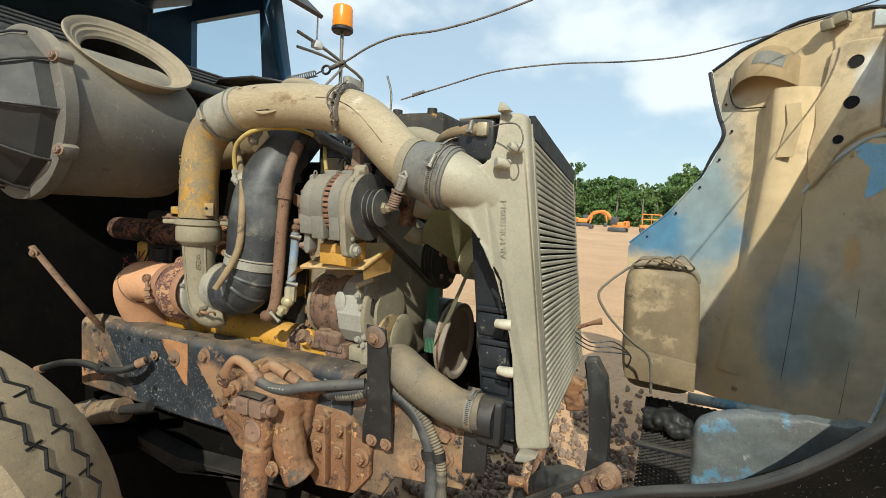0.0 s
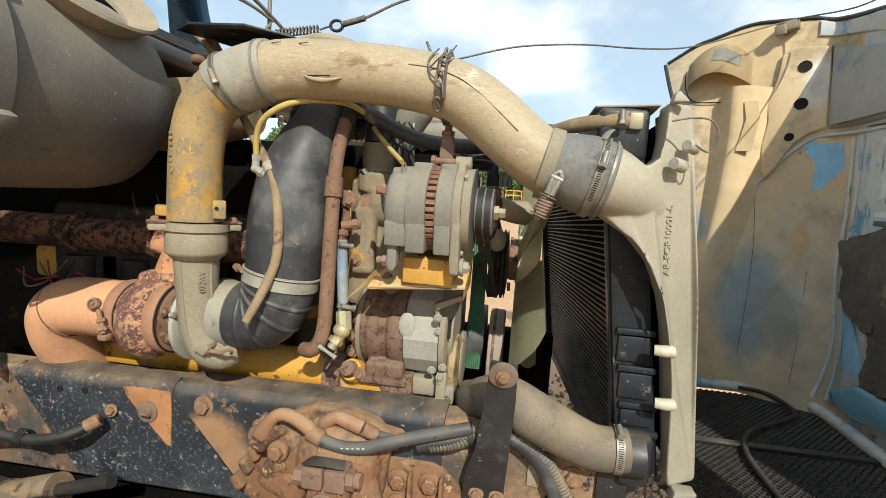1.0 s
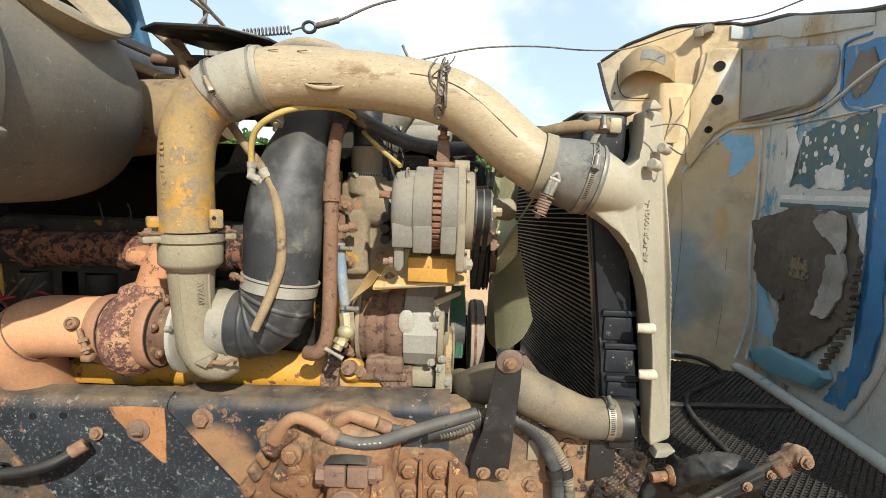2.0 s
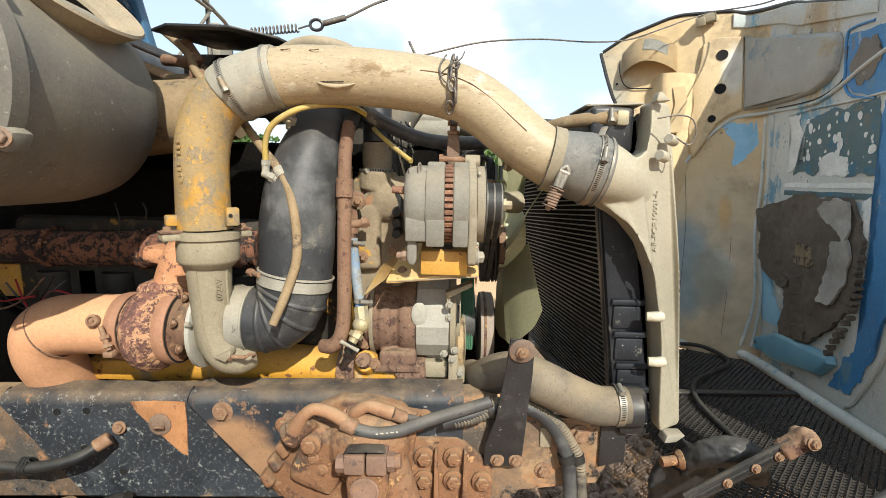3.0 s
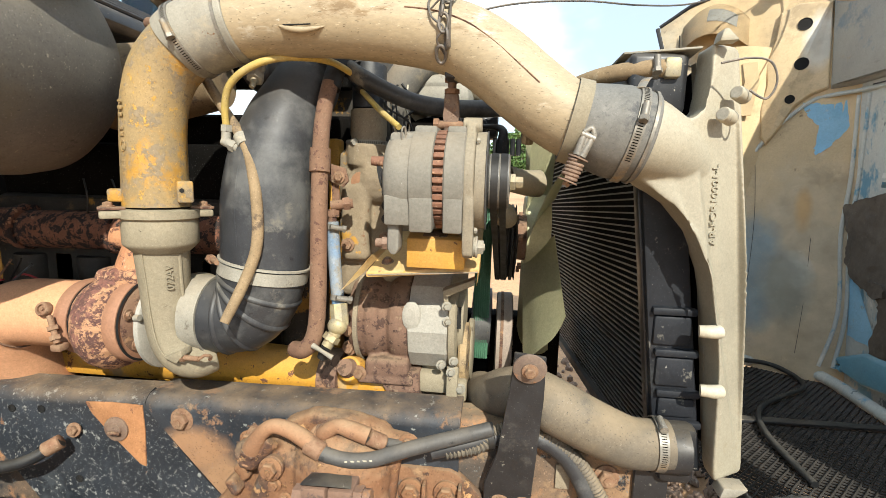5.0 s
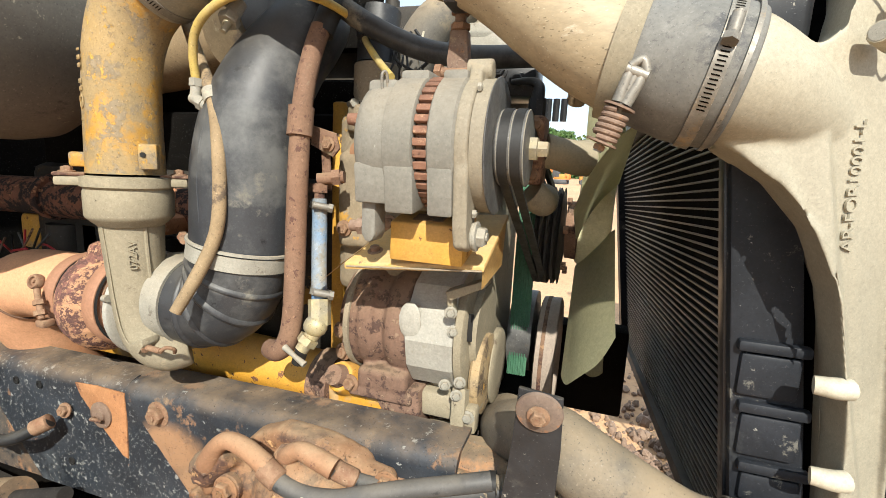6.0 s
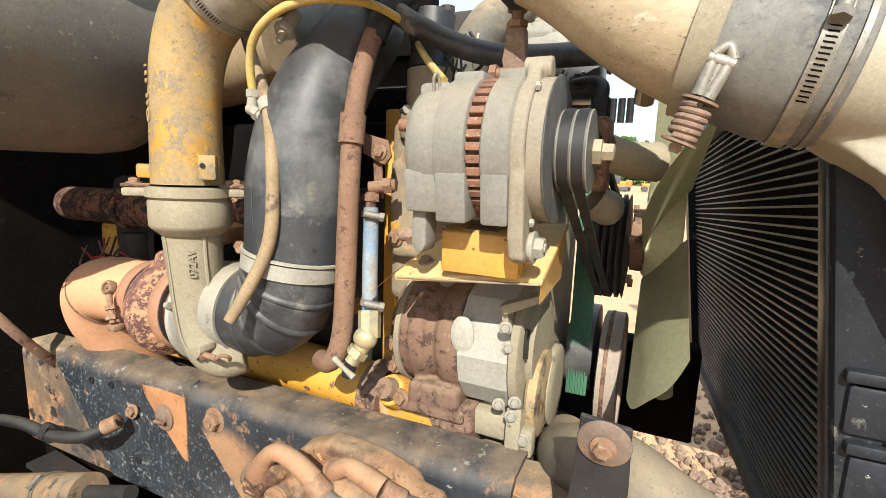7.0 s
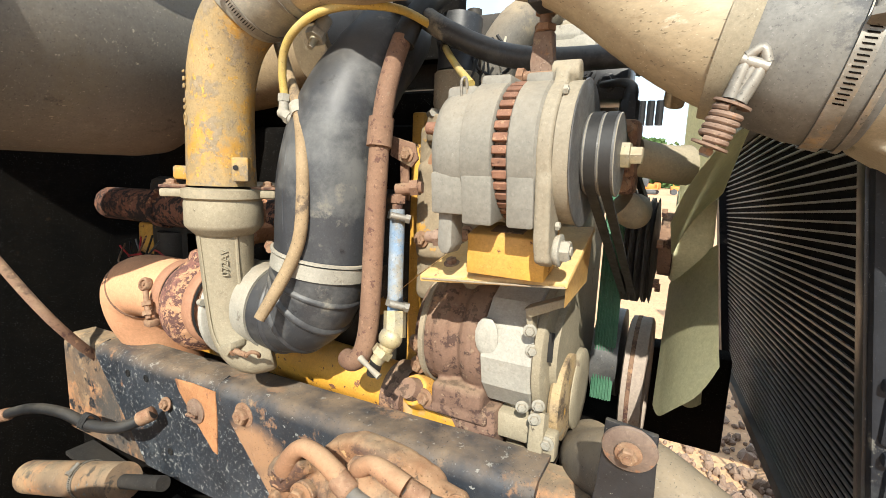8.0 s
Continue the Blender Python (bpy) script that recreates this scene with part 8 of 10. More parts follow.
    r = thing("cable_stub", (-0.94, 1.5, 1.8), "bent wire stub standing behind the charge pipe", "wire")
    part("wire", tube(fresh(), [(-0.93, 1.5, 1.78), (-0.935, 1.51, 1.86), (-0.965, 1.525, 1.93)], 0.004, 8, 4), "wire", r)


cowl_clutter()


# ---- hood, tilted forward on its hinges ----
def hood_material():
    """Inside of the hood: blue paint under tan overspray and dust, with grey primer patches; zones are metres from the hood's base."""
    tan, blue, pale, grey = (0.60, 0.445, 0.25), (0.09, 0.27, 0.44), (0.70, 0.67, 0.58), (0.50, 0.42, 0.30)
    m = surface("hood_inside", (0.56, 0.425, 0.25), (0.62, 0.475, 0.29), 0.7, scale=3.0, bump=0.6, fine=120, layers=(
        ((0.44, 0.335, 0.205), 2.6, 0.52, 0.64, 0.75), ((0.64, 0.52, 0.34), 6, 0.57, 0.66, 0.8), ((0.29, 0.21, 0.125), 11, 0.61, 0.66, 0.85), ((0.135, 0.10, 0.065), 40, 0.65, 0.69, 0.9)), zones=(
        (grey, (0.30, 0.85, 0.50), (0.40, 0.6, 0.52), 0.75), ((0.42, 0.40, 0.33), (-0.35, 1.2, 0.85), (0.20, 0.5, 1.15), 0.7),
        (blue, (-0.55, 1.35, 0.93), (0.45, 0.7, 0.16), 0.5), ((0.30, 0.38, 0.40), (-0.28, 1.2, 1.10), (0.14, 0.5, 0.35), 0.6),
        (tan, (0.02, 1.0, 1.75), (0.13, 0.6, 0.75), 0.8), ((0.24, 0.31, 0.34), (0.12, 0.85, 0.52), (0.11, 0.4, 0.30), 0.5),
        (pale, (0.29, 0.85, 0.58), (0.05, 0.3, 0.08), 0.5), ((0.56, 0.37, 0.18), (0.30, 0.85, 0.90), (0.03, 0.3, 0.10), 0.8), (pale, (0.31, 0.85, 1.70), (0.05, 0.3, 0.13), 0.5), ((0.30, 0.30, 0.25), (0.26, 0.85, 0.48), (0.09, 0.3, 0.2), 0.6)))
    return m


M["hood_inside"] = hood_material()
M["hood_grey"] = surface("hood_grey", (0.43, 0.465, 0.455), (0.53, 0.53, 0.475), 0.6, scale=2.6, bump=0.25, fine=130, layers=(
    ((0.15, 0.33, 0.45), 3.0, 0.55, 0.62, 0.45), ((0.62, 0.62, 0.57), 6.0, 0.58, 0.64, 0.65), ((0.46, 0.37, 0.24), 2.2, 0.53, 0.66, 0.8), ((0.13, 0.16, 0.175), 8, 0.60, 0.64, 0.6), ((0.66, 0.66, 0.62), 14, 0.62, 0.65, 0.6), ((0.11, 0.12, 0.12), 40, 0.64, 0.67, 0.7)), streak=(1, 1, 0.55))
M["panel_grey"] = surface("panel_grey", (0.27, 0.275, 0.255), (0.33, 0.325, 0.29), 0.6, scale=3, bump=0.3, fine=130, layers=(
    ((0.40, 0.33, 0.22), 4, 0.56, 0.66, 0.85), ((0.19, 0.25, 0.29), 3, 0.54, 0.64, 0.5), ((0.46, 0.45, 0.40), 12, 0.61, 0.66, 0.7), ((0.13, 0.12, 0.10), 30, 0.63, 0.67, 0.8)))
M["hood_deep"] = surface("hood_deep", (0.035, 0.17, 0.38), (0.055, 0.22, 0.44), 0.4, scale=4, bump=0.15, layers=(
    ((0.13, 0.25, 0.33), 6, 0.56, 0.64, 0.5), ((0.30, 0.37, 0.40), 16, 0.61, 0.65, 0.6), ((0.20, 0.19, 0.16), 5, 0.60, 0.66, 0.8)), streak=(1, 1, 0.5))
M["hood_bright"] = surface("hood_bright", (0.20, 0.42, 0.60), (0.26, 0.47, 0.62), 0.45, scale=5, bump=0.15, layers=(
    ((0.45, 0.53, 0.56), 9, 0.58, 0.66, 0.6), ((0.36, 0.34, 0.28), 14, 0.62, 0.66, 0.8)))
M["hood_brown"] = surface("hood_brown", (0.20, 0.175, 0.14), (0.16, 0.15, 0.13), 0.75, scale=7, bump=0.25, layers=(
    ((0.10, 0.17, 0.22), 9, 0.56, 0.62, 0.6), ((0.33, 0.31, 0.26), 14, 0.61, 0.66, 0.8)))
M["hood_chalk"] = surface("hood_chalk", (0.60, 0.62, 0.60), (0.70, 0.70, 0.66), 0.7, scale=9, bump=0.2, layers=(
    ((0.36, 0.40, 0.40), 12, 0.56, 0.64, 0.6), ((0.42, 0.36, 0.26), 7, 0.60, 0.68, 0.85)), speck=0.4)
M["hood_teal"] = surface("hood_teal", (0.055, 0.115, 0.135), (0.085, 0.14, 0.15), 0.5, scale=5, bump=0.25, layers=(
    ((0.035, 0.15, 0.24), 7, 0.52, 0.58, 0.4), ((0.48, 0.53, 0.52), 20, 0.63, 0.65, 0.6), ((0.20, 0.20, 0.17), 9, 0.56, 0.62, 0.8)))
M["bucket"] = surface("bucket", (0.25, 0.185, 0.105), (0.19, 0.145, 0.09), 0.65, scale=4, bump=0.25, layers=(
    ((0.38, 0.29, 0.175), 4, 0.54, 0.64, 0.8), ((0.115, 0.095, 0.07), 6, 0.58, 0.66, 0.7), ((0.46, 0.41, 0.32), 14, 0.65, 0.69, 0.7)), speck=0.4)
M["glue"] = surface("glue", (0.26, 0.20, 0.12), (0.16, 0.125, 0.08), 0.9, scale=30, bump=0.8, layers=(((0.06, 0.05, 0.04), 25, 0.50, 0.58, 0.95),))
M["flap"] = surface("flap", (0.27, 0.255, 0.23), (0.36, 0.345, 0.315), 0.9, scale=9, bump=0.6, layers=(((0.10, 0.083, 0.066), 10, 0.60, 0.68, 0.95),))
# liner colours lowered: the shadow partly over it is in the paint
M["liner"] = surface("liner", (0.125, 0.118, 0.10), (0.085, 0.098, 0.105), 0.6, scale=5, bump=0.4, layers=(((0.11, 0.22, 0.31), 6, 0.55, 0.60, 0.5), ((0.16, 0.13, 0.09), 4, 0.55, 0.66, 0.8), ((0.27, 0.265, 0.235), 9, 0.60, 0.64, 0.7)))
M["hood_blue"] = surface("hood_blue", (0.11, 0.30, 0.42), (0.17, 0.35, 0.44), 0.4, scale=3, bump=0.1, layers=(((0.22, 0.20, 0.16), 4, 0.58, 0.72, 0.7),), dust=((0.30, 0.27, 0.2), 0.5))
M["foam"] = surface("foam", (0.095, 0.078, 0.062), (0.125, 0.103, 0.08), 0.95, scale=7, bump=0.8, fine=60, layers=(((0.20, 0.15, 0.09), 6, 0.62, 0.70, 0.95), ((0.10, 0.085, 0.07), 9, 0.56, 0.68, 0.9)))
M["mesh_black"] = surface("mesh_black", (0.012, 0.012, 0.012), (0.03, 0.028, 0.026), 0.5, scale=20, bump=0.1, dust=((0.12, 0.10, 0.08), 0.3))


def side_y(x, z):
    """The far side wall of the tilted hood."""
    return 3.136 - 0.68 * x + 0.128 * z


def skin_x(y, z):
    """The hood's top skin, which now stands upright before the radiator."""
    return 0.93 - 0.10 * (2.65 - y) + 0.05 * (1.84 - z)


def hood_top(s):
    """Height of the upper edge along the section parameter."""
    return float(np.interp(s, [0, 0.08, 0.22, 0.36, 0.46, 0.51, 0.66, 0.80, 1.0], [2.37, 2.458, 2.535, 2.51, 2.45, 2.39, 2.25, 2.18, 2.10]))


def hood_left(z):
    """The wheel-arch edge of the far side, by height."""
    return float(np.interp(z, [0.45, 0.9, 1.29, 1.50, 1.74, 1.97, 2.20, 2.36, 2.6], [-0.16, -0.19, -0.205, 0.015, 0.195, 0.285, 0.225, 0.19, 0.19]))


def hood_point(s, z):
    """A point of the inner surface: s = 0 at the arch edge of the far side, 0.40 to 0.46 round the corner, 1 at the near end."""
    if s < 0.40:
        x = hood_left(z) + (0.86 - hood_left(z)) * s / 0.40
        return Vector((x, side_y(x, z), z))
    a = Vector((0.86, side_y(0.86, z), z))
    b = Vector((skin_x(2.60, z), 2.60, z))
    if s < 0.46:
        t = (s - 0.40) / 0.06
        c = Vector((skin_x(2.68, z) + 0.005, side_y(0.93, z), z))
        return a * (1 - t) ** 2 + c * 2 * t * (1 - t) + b * t * t
    y = 2.60 + (0.92 - 2.60) * (s - 0.46) / 0.54
    return Vector((skin_x(y, z), y, z))


def sw(*xz):
    """Section parameters of places on the side wall, given as (x, z)."""
    return [(0.40 * (x - hood_left(z)) / (0.86 - hood_left(z)), z) for x, z in xz]


def sk(*yz):
    """Section parameters of places on the top skin, given as (y, z)."""
    return [(0.46 + 0.54 * (2.60 - y) / 1.68, z) for y, z in yz]


def hood_normal(s, z):
    e = 0.004
    d1, d2 = hood_point(min(s + e, 1), z) - hood_point(max(s - e, 0), z), hood_point(s, z + e) - hood_point(s, z - e)
    n = d1.cross(d2).normalized()
    return n if n.dot(Vector((-1, -0.7, 0))) > 0 else -n


def on_hood(s, z, out=0.0):
    return hood_point(s, z) + hood_normal(s, z) * out


def film(outline, out, thick, soft=0.0, rag=0.0, seed=0, step=0.012):
    """A plate or paint film on the hood's inner surface: outline in (s, z), its edge ragged by rag and sloped inwards by soft metres."""
    pts = []
    wide = lambda s: 3.0 if s > 0.46 else 2.6
    for a, b in zip(outline, outline[1:] + outline[:1]):
        k = max(1, int(math.hypot((b[0] - a[0]) * wide(a[0]), b[1] - a[1]) / step))
        pts += [(a[0] + (b[0] - a[0]) * i / k, a[1] + (b[1] - a[1]) * i / k) for i in range(k)]
    if rag:
        worn = lambda s, z, o: sum(noise.noise((s * 3 * f + o, z * f, seed * 7.3)) / g for f, g in ((14, 1.0), (40, 1.8), (110, 3.5)))
        pts = [(s + rag * worn(s, z, 0) / 3.0, z + rag * worn(s, z, 9.1)) for s, z in pts]
    bm = fresh()
    low = [on_hood(s, z, out) for s, z in pts]
    area = sum(a[0] * b[1] - b[0] * a[1] for a, b in zip(pts, pts[1:] + pts[:1]))
    rings = [low]
    for f, h in ((0.25, 0.7), (0.7, 0.95), (1.0, 1.0)) if soft else ((0.0, 1.0),):
        ring = []
        for i, (s, z) in enumerate(pts):
            (s0, z0), (s1, z1) = pts[i - 1], pts[(i + 1) % len(pts)]
            tx, tz = (s1 - s0) * 3.0, z1 - z0
            d = math.hypot(tx, tz) or 1.0
            g = soft * f * (1 if area > 0 else -1)
            ring.append(on_hood(s - tz / d * g / 3.0, z + tx / d * g, out + thick * h))
        rings.append(ring)
    rings = [[bm.verts.new(q) for q in r] for r in rings]
    m = len(pts)
    for a, b in zip(rings, rings[1:]):
        for j in range(m):
            bm.faces.new((a[j], a[(j + 1) % m], b[(j + 1) % m], b[j]))
    bmesh.ops.triangulate(bm, faces=[bm.faces.new(rings[-1])])
    return bm


def torn_sheet(outline, out, thick, rag, seed, relief=0.01, cell=0.009, curl=0.0):
    """A torn soft sheet: a lumpy grid cut to a ragged outline in (s, z), with depth."""
    def inside(s, z):
        hit = False
        for (s0, z0), (s1, z1) in zip(outline, outline[1:] + outline[:1]):
            if (z0 > z) != (z1 > z) and s < s0 + (s1 - s0) * (z - z0) / (z1 - z0):
                hit = not hit
        return hit
    lump = lambda s, z, f, o=0.0: noise.noise((s * 3 * f, z * f, seed + o))
    s0, s1 = min(q[0] for q in outline) - 0.02, max(q[0] for q in outline) + 0.02
    z0, z1 = min(q[1] for q in outline) - 0.05, max(q[1] for q in outline) + 0.05
    ns, nz = int((s1 - s0) * 3.0 / cell), int((z1 - z0) / cell)
    at = lambda i, j: (s0 + (s1 - s0) * i / ns, z0 + (z1 - z0) * j / nz)
    keep = set()
    for i in range(ns):
        for j in range(nz):
            s, z = at(i + 0.5, j + 0.5)
            if inside(s + rag * (lump(s, z, 16) + 0.5 * lump(s, z, 60)) / 3.0, z + rag * (lump(s, z, 16, 5.0) + 0.5 * lump(s, z, 60, 5.0))):
                keep.add((i, j))
    spot, beside = {}, collections.defaultdict(list)
    for i, j in sorted(keep):
        ring = ((i, j), (i + 1, j), (i + 1, j + 1), (i, j + 1))
        for c in ring:
            spot[c] = at(*c)
        for a, b, near in zip(ring, ring[1:] + ring[:1], ((i, j - 1), (i + 1, j), (i, j + 1), (i - 1, j))):
            if near not in keep:
                beside[a].append(b), beside[b].append(a)
    for turn in range(4):
        spot.update({c: tuple(0.5 * spot[c][q] + 0.5 * sum(spot[o][q] for o in others) / len(others) for q in (0, 1)) for c, others in beside.items()})
    bm = fresh()
    top, low = {}, {}
    zm = (z0 + z1) / 2
    for c, (s, z) in spot.items():
        s, z = s + cell * 0.28 * lump(s, z, 90, 2.0) / 3.0, z + cell * 0.28 * lump(s, z, 90, 3.0)
        h = relief * (lump(s, z, 9) + 0.5 * lump(s, z, 30) + 0.25 * lump(s, z, 80)) + curl * abs(z - zm) * 2
        top[c], low[c] = bm.verts.new(on_hood(s, z, out + thick + h)), bm.verts.new(on_hood(s, z, out + min(0.0, h * 0.5)))
    for i, j in sorted(keep):
        ring = ((i, j), (i + 1, j), (i + 1, j + 1), (i, j + 1))
        bm.faces.new([top[c] for c in ring])
        for a, b, near in zip(ring, ring[1:] + ring[:1], ((i, j - 1), (i + 1, j), (i, j + 1), (i - 1, j))):
            if near not in keep:
                bm.faces.new((low[a], low[b], top[b], top[a]))
    return bm


def hood():
    h = thing("hood", (0.5, 2.0, 0.45), "tilted-open truck hood, its inside blue, tan and grey with peeling paint", "truck hood")
    Z0 = 0.50

    def shell(s0, s1, name, mat, ns):
        bm = fresh()
        nz = 44
        inner, outer = [], []
        for i in range(ns + 1):
            s = s0 + (s1 - s0) * i / ns
            top = hood_top(s)
            ri, ro = [], []
            for j in range(nz + 1):
                z = Z0 + (top - Z0) * j / nz
                p, n = hood_point(s, z), hood_normal(s, z)
                w = 0.004 * noise.noise((p.x * 4, p.y * 4, p.z * 4))
                ri.append(bm.verts.new(p + n * w))
                ro.append(bm.verts.new(p - n * 0.012))
            inner.append(ri), outer.append(ro)
        for g, flip in ((inner, 1), (outer, 0)):
            for a, b in zip(g, g[1:]):
                for j in range(nz):
                    bm.faces.new((a[j], a[j + 1], b[j + 1], b[j]) if flip else (a[j], b[j], b[j + 1], a[j + 1]))
        for j in range(nz):
            bm.faces.new((inner[0][j], outer[0][j], outer[0][j + 1], inner[0][j + 1]))
            bm.faces.new((inner[-1][j], inner[-1][j + 1], outer[-1][j + 1], outer[-1][j]))
        for i in range(ns):
            bm.faces.new((inner[i][nz], outer[i][nz], outer[i + 1][nz], inner[i + 1][nz]))
            bm.faces.new((inner[i][0], inner[i + 1][0], outer[i + 1][0], outer[i][0]))
        return part(name, bm, mat, h, angle=50)

    shell(0.0, 0.445, "side_wall", "hood_inside", 44)
    shell(0.445, 1.0, "top_skin", "hood_grey", 34)

    def plate(name, mat, outline, out, thick, label="", soft=0.0, rag=0.0, seed=0):
        return part(name, film(outline, out, thick, soft, rag, seed), mat, h, label)

    def bead(name, mat, places, r, out=0.004):
        return part(name, tube(fresh(), [on_hood(s, z, out) for s, z in places], r, 8, 5), mat, h)

    # dark rubber edge along the wheel arch and the upper lip
    bm = fresh()
    tube(bm, [on_hood(0.0, z, 0.004) + Vector((-0.012, 0, 0)) for z in (2.36, 2.2, 2.08, 1.97, 1.85, 1.74, 1.70)], [0.012, 0.012, 0.012, 0.011, 0.010, 0.006, 0.002], 8, 4)
    part("arch_edge", bm, "black_paint", h)
    part("arch_bead", tube(fresh(), [on_hood(0.0, z, 0.002) + Vector((-0.003, 0, 0)) for z in (1.80, 1.70, 1.62, 1.50, 1.40, 1.30)], 0.006, 8, 4), "hood_inside", h)
    part("top_lip", tube(fresh(), [on_hood(s, hood_top(s), 0.0) for s in np.linspace(0, 1, 26)], 0.011, 8, 2), "black_paint", h)
    # stiffener that runs down from the pocket, with a doubler
    bm = fresh()
    rows = []
    for z in np.linspace(0.66, 2.16, 40):
        base = float(np.interp(z, [0.66, 0.83, 1.33, 1.60, 1.88, 2.05, 2.16], [0.335, 0.355, 0.412, 0.428, 0.440, 0.440, 0.455]))
        crest = float(np.interp(z, [0.66, 0.83, 1.34, 1.60, 1.88, 2.16], [0.365, 0.388, 0.458, 0.496, 0.518, 0.518]))
        back = float(np.interp(z, [0.66, 1.1, 1.6, 1.84, 2.16], [0.44, 0.53, 0.63, 0.655, 0.68]))
        rise = float(np.interp(z, [0.66, 0.9, 1.34, 1.6, 2.16], [0.010, 0.030, 0.062, 0.090, 0.098]))
        row = []
        for k, (u, v) in enumerate(((0.0, 0.0), (0.10, 0.10), (0.50, 0.52), (0.88, 0.90), (1.0, 0.98), (1.15, 1.0), (1.5, 0.80), (1.8, 0.28), (2.0, 0.0))):
            x = base + (crest - base) * u if u <= 1 else crest + (back - crest) * (u - 1)
            row.append(bm.verts.new(on_hood(*sw((x, float(z)))[0], 0.001 + rise * v)))
        rows.append(row)
    for r0, r1 in zip(rows, rows[1:]):
        for k in range(8):
            bm.faces.new((r0[k], r0[k + 1], r1[k + 1], r1[k]))
    part("stiffener", bm, "hood_inside", h, "folded stiffener running down from the pocket", angle=60)
    plate("doubler_plate", "hood_inside", sw((0.565, 2.07), (0.62, 2.07), (0.605, 1.80), (0.545, 1.80)), 0.092, 0.006)
    # hinge pocket near the tip: a formed cup with a brow over it
    def scoop(name, mat, u0, u1, v0, v1, lift, label=""):
        """The brow over the pocket: a bulge that rises from its upper rim to an overhanging lip."""
        bm = fresh()
        rows = []
        for iu in range(17):
            u = u0 + (u1 - u0) * iu / 16
            top = 2.28 + 0.165 * math.sin(math.pi * min(1, u * 0.85 + 0.08)) ** 0.7
            lip = 2.190 + 0.05 * math.sin(math.pi * u)
            row = []
            for iv in range(10):
                v = v0 + (v1 - v0) * iv / 9
                out = 0.125 * math.sin(math.pi * u) ** 0.55 * math.sin(v * 1.75) ** 0.8 if v > 0 else 0.0
                row.append(bm.verts.new(on_hood(*sw((0.295 + 0.275 * u, top + (lip - top) * v))[0], out + lift)))
            rows.append(row)
        fs = [bm.faces.new((p[k], p[k + 1], q[k + 1], q[k])) for p, q in zip(rows, rows[1:]) for k in range(9)]
        bmesh.ops.solidify(bm, geom=fs, thickness=0.008)
        return part(name, bm, mat, h, label, angle=70)

    scoop("pocket_brow", "hood_inside", 0.0, 1.0, 0.0, 1.0, 0.0)
    scoop("white_patch", "alu_pale", 0.45, 0.86, 0.25, 0.66, 0.003, "chalky white filler patch")
    plate("pocket", "hood_inside", sw((0.30, 2.27), (0.53, 2.27), (0.545, 2.13), (0.50, 2.10), (0.31, 2.12)), 0.003, 0.002, "shadowed pocket pressing")
    bead("drain_wire", "belt", sw((0.285, 2.30), (0.29, 2.20), (0.34, 2.115), (0.52, 2.10)), 0.003, 0.010)
    # raised panel with three round holes, carried on round the corner
    plate("raised_panel", "hood_inside", sw((0.684, 2.33), (0.749, 2.365), (0.86, 2.35), (0.86, 1.93), (0.80, 1.90), (0.75, 1.85), (0.70, 1.74), (0.655, 1.66), (0.635, 1.70), (0.628, 1.84), (0.64, 2.07), (0.67, 2.2)), 0.002, 0.024, "", 0.014)
    plate("raised_panel", "panel_grey", [(0.402, 2.352)] + sk((2.60, 2.285), (2.40, 2.235), (2.20, 2.185), (2.150, 2.168), (2.133, 2.14), (2.130, 2.08), (2.145, 2.01), (2.19, 1.972), (2.29, 1.94), (2.44, 1.930), (2.60, 1.932)) + [(0.402, 1.928)], 0.002, 0.026, "grey-blue raised panel", 0.018)
    for x, z, r in ((0.770, 2.252, 0.027), (0.766, 2.058, 0.027), (0.733, 1.886, 0.018)):
        s = sw((x, z))[0][0]
        bm = fresh()
        lathe(bm, [(r + 0.004, 0), (r + 0.003, 0.004), (r, 0.003), (r * 0.98, 0.0015)], on_hood(s, z, 0.0265), hood_normal(s, z), 28)
        part("access_hole", bm, "hole", h)
    # latch block at the upper edge
    p = on_hood(*sw((0.70, 2.47))[0], 0.035)
    bm = fresh()
    block(bm, p, (0.10, 0.055, 0.050), 0.008, (0, -8, -38))
    block(bm, p + Vector((-0.04, -0.01, -0.02)), (0.05, 0.03, 0.05), 0.006, (10, -8, -38))
    part("latch_block", bm, "cast_tan", h, "dirty latch block")
    plate("edge_strip", "hood_grey", [(0.37, 2.49), (0.44, 2.445)] + sk((2.46, 2.40), (1.95, 2.235), (1.95, 2.185), (2.46, 2.29)) + [(0.43, 2.385), (0.37, 2.41)], 0.004, 0.008, "grey-blue strip under the upper lip", 0.006)
    # line that parts the upper panels from the cover panels
    bead("panel_ridge", "hood_grey", sw((0.60, 1.60), (0.698, 1.76), (0.80, 1.87), (0.86, 1.895)) + sk((2.60, 1.90), (2.29, 1.893), (2.126, 1.938), (1.97, 2.003), (1.7, 2.09)), 0.010)
    for d in (0.0, 0.05):
        bead("vertical_ridge", "hood_grey", [(0.442 + d * 0.3, 1.88), (0.436 + d * 0.3, 1.5), (0.424 + d * 0.3, 1.23), (0.424 + d * 0.3, 0.85), (0.405 + d * 0.3, 0.58)], 0.009)
    bead("panel_seam", "black_paint", sw((0.62, 1.60), (0.63, 1.3), (0.62, 1.0), (0.60, 0.70)), 0.0012, 0.0005)
    bead("panel_seam", "black_paint", sw((0.83, 1.2), (0.82, 0.9), (0.80, 0.62)), 0.0012, 0.0005)
    bead("panel_seam", "black_paint", sk((2.60, 1.915), (2.29, 1.91), (2.126, 1.955), (2.10, 2.02), (2.10, 2.10)), 0.003, 0.003)
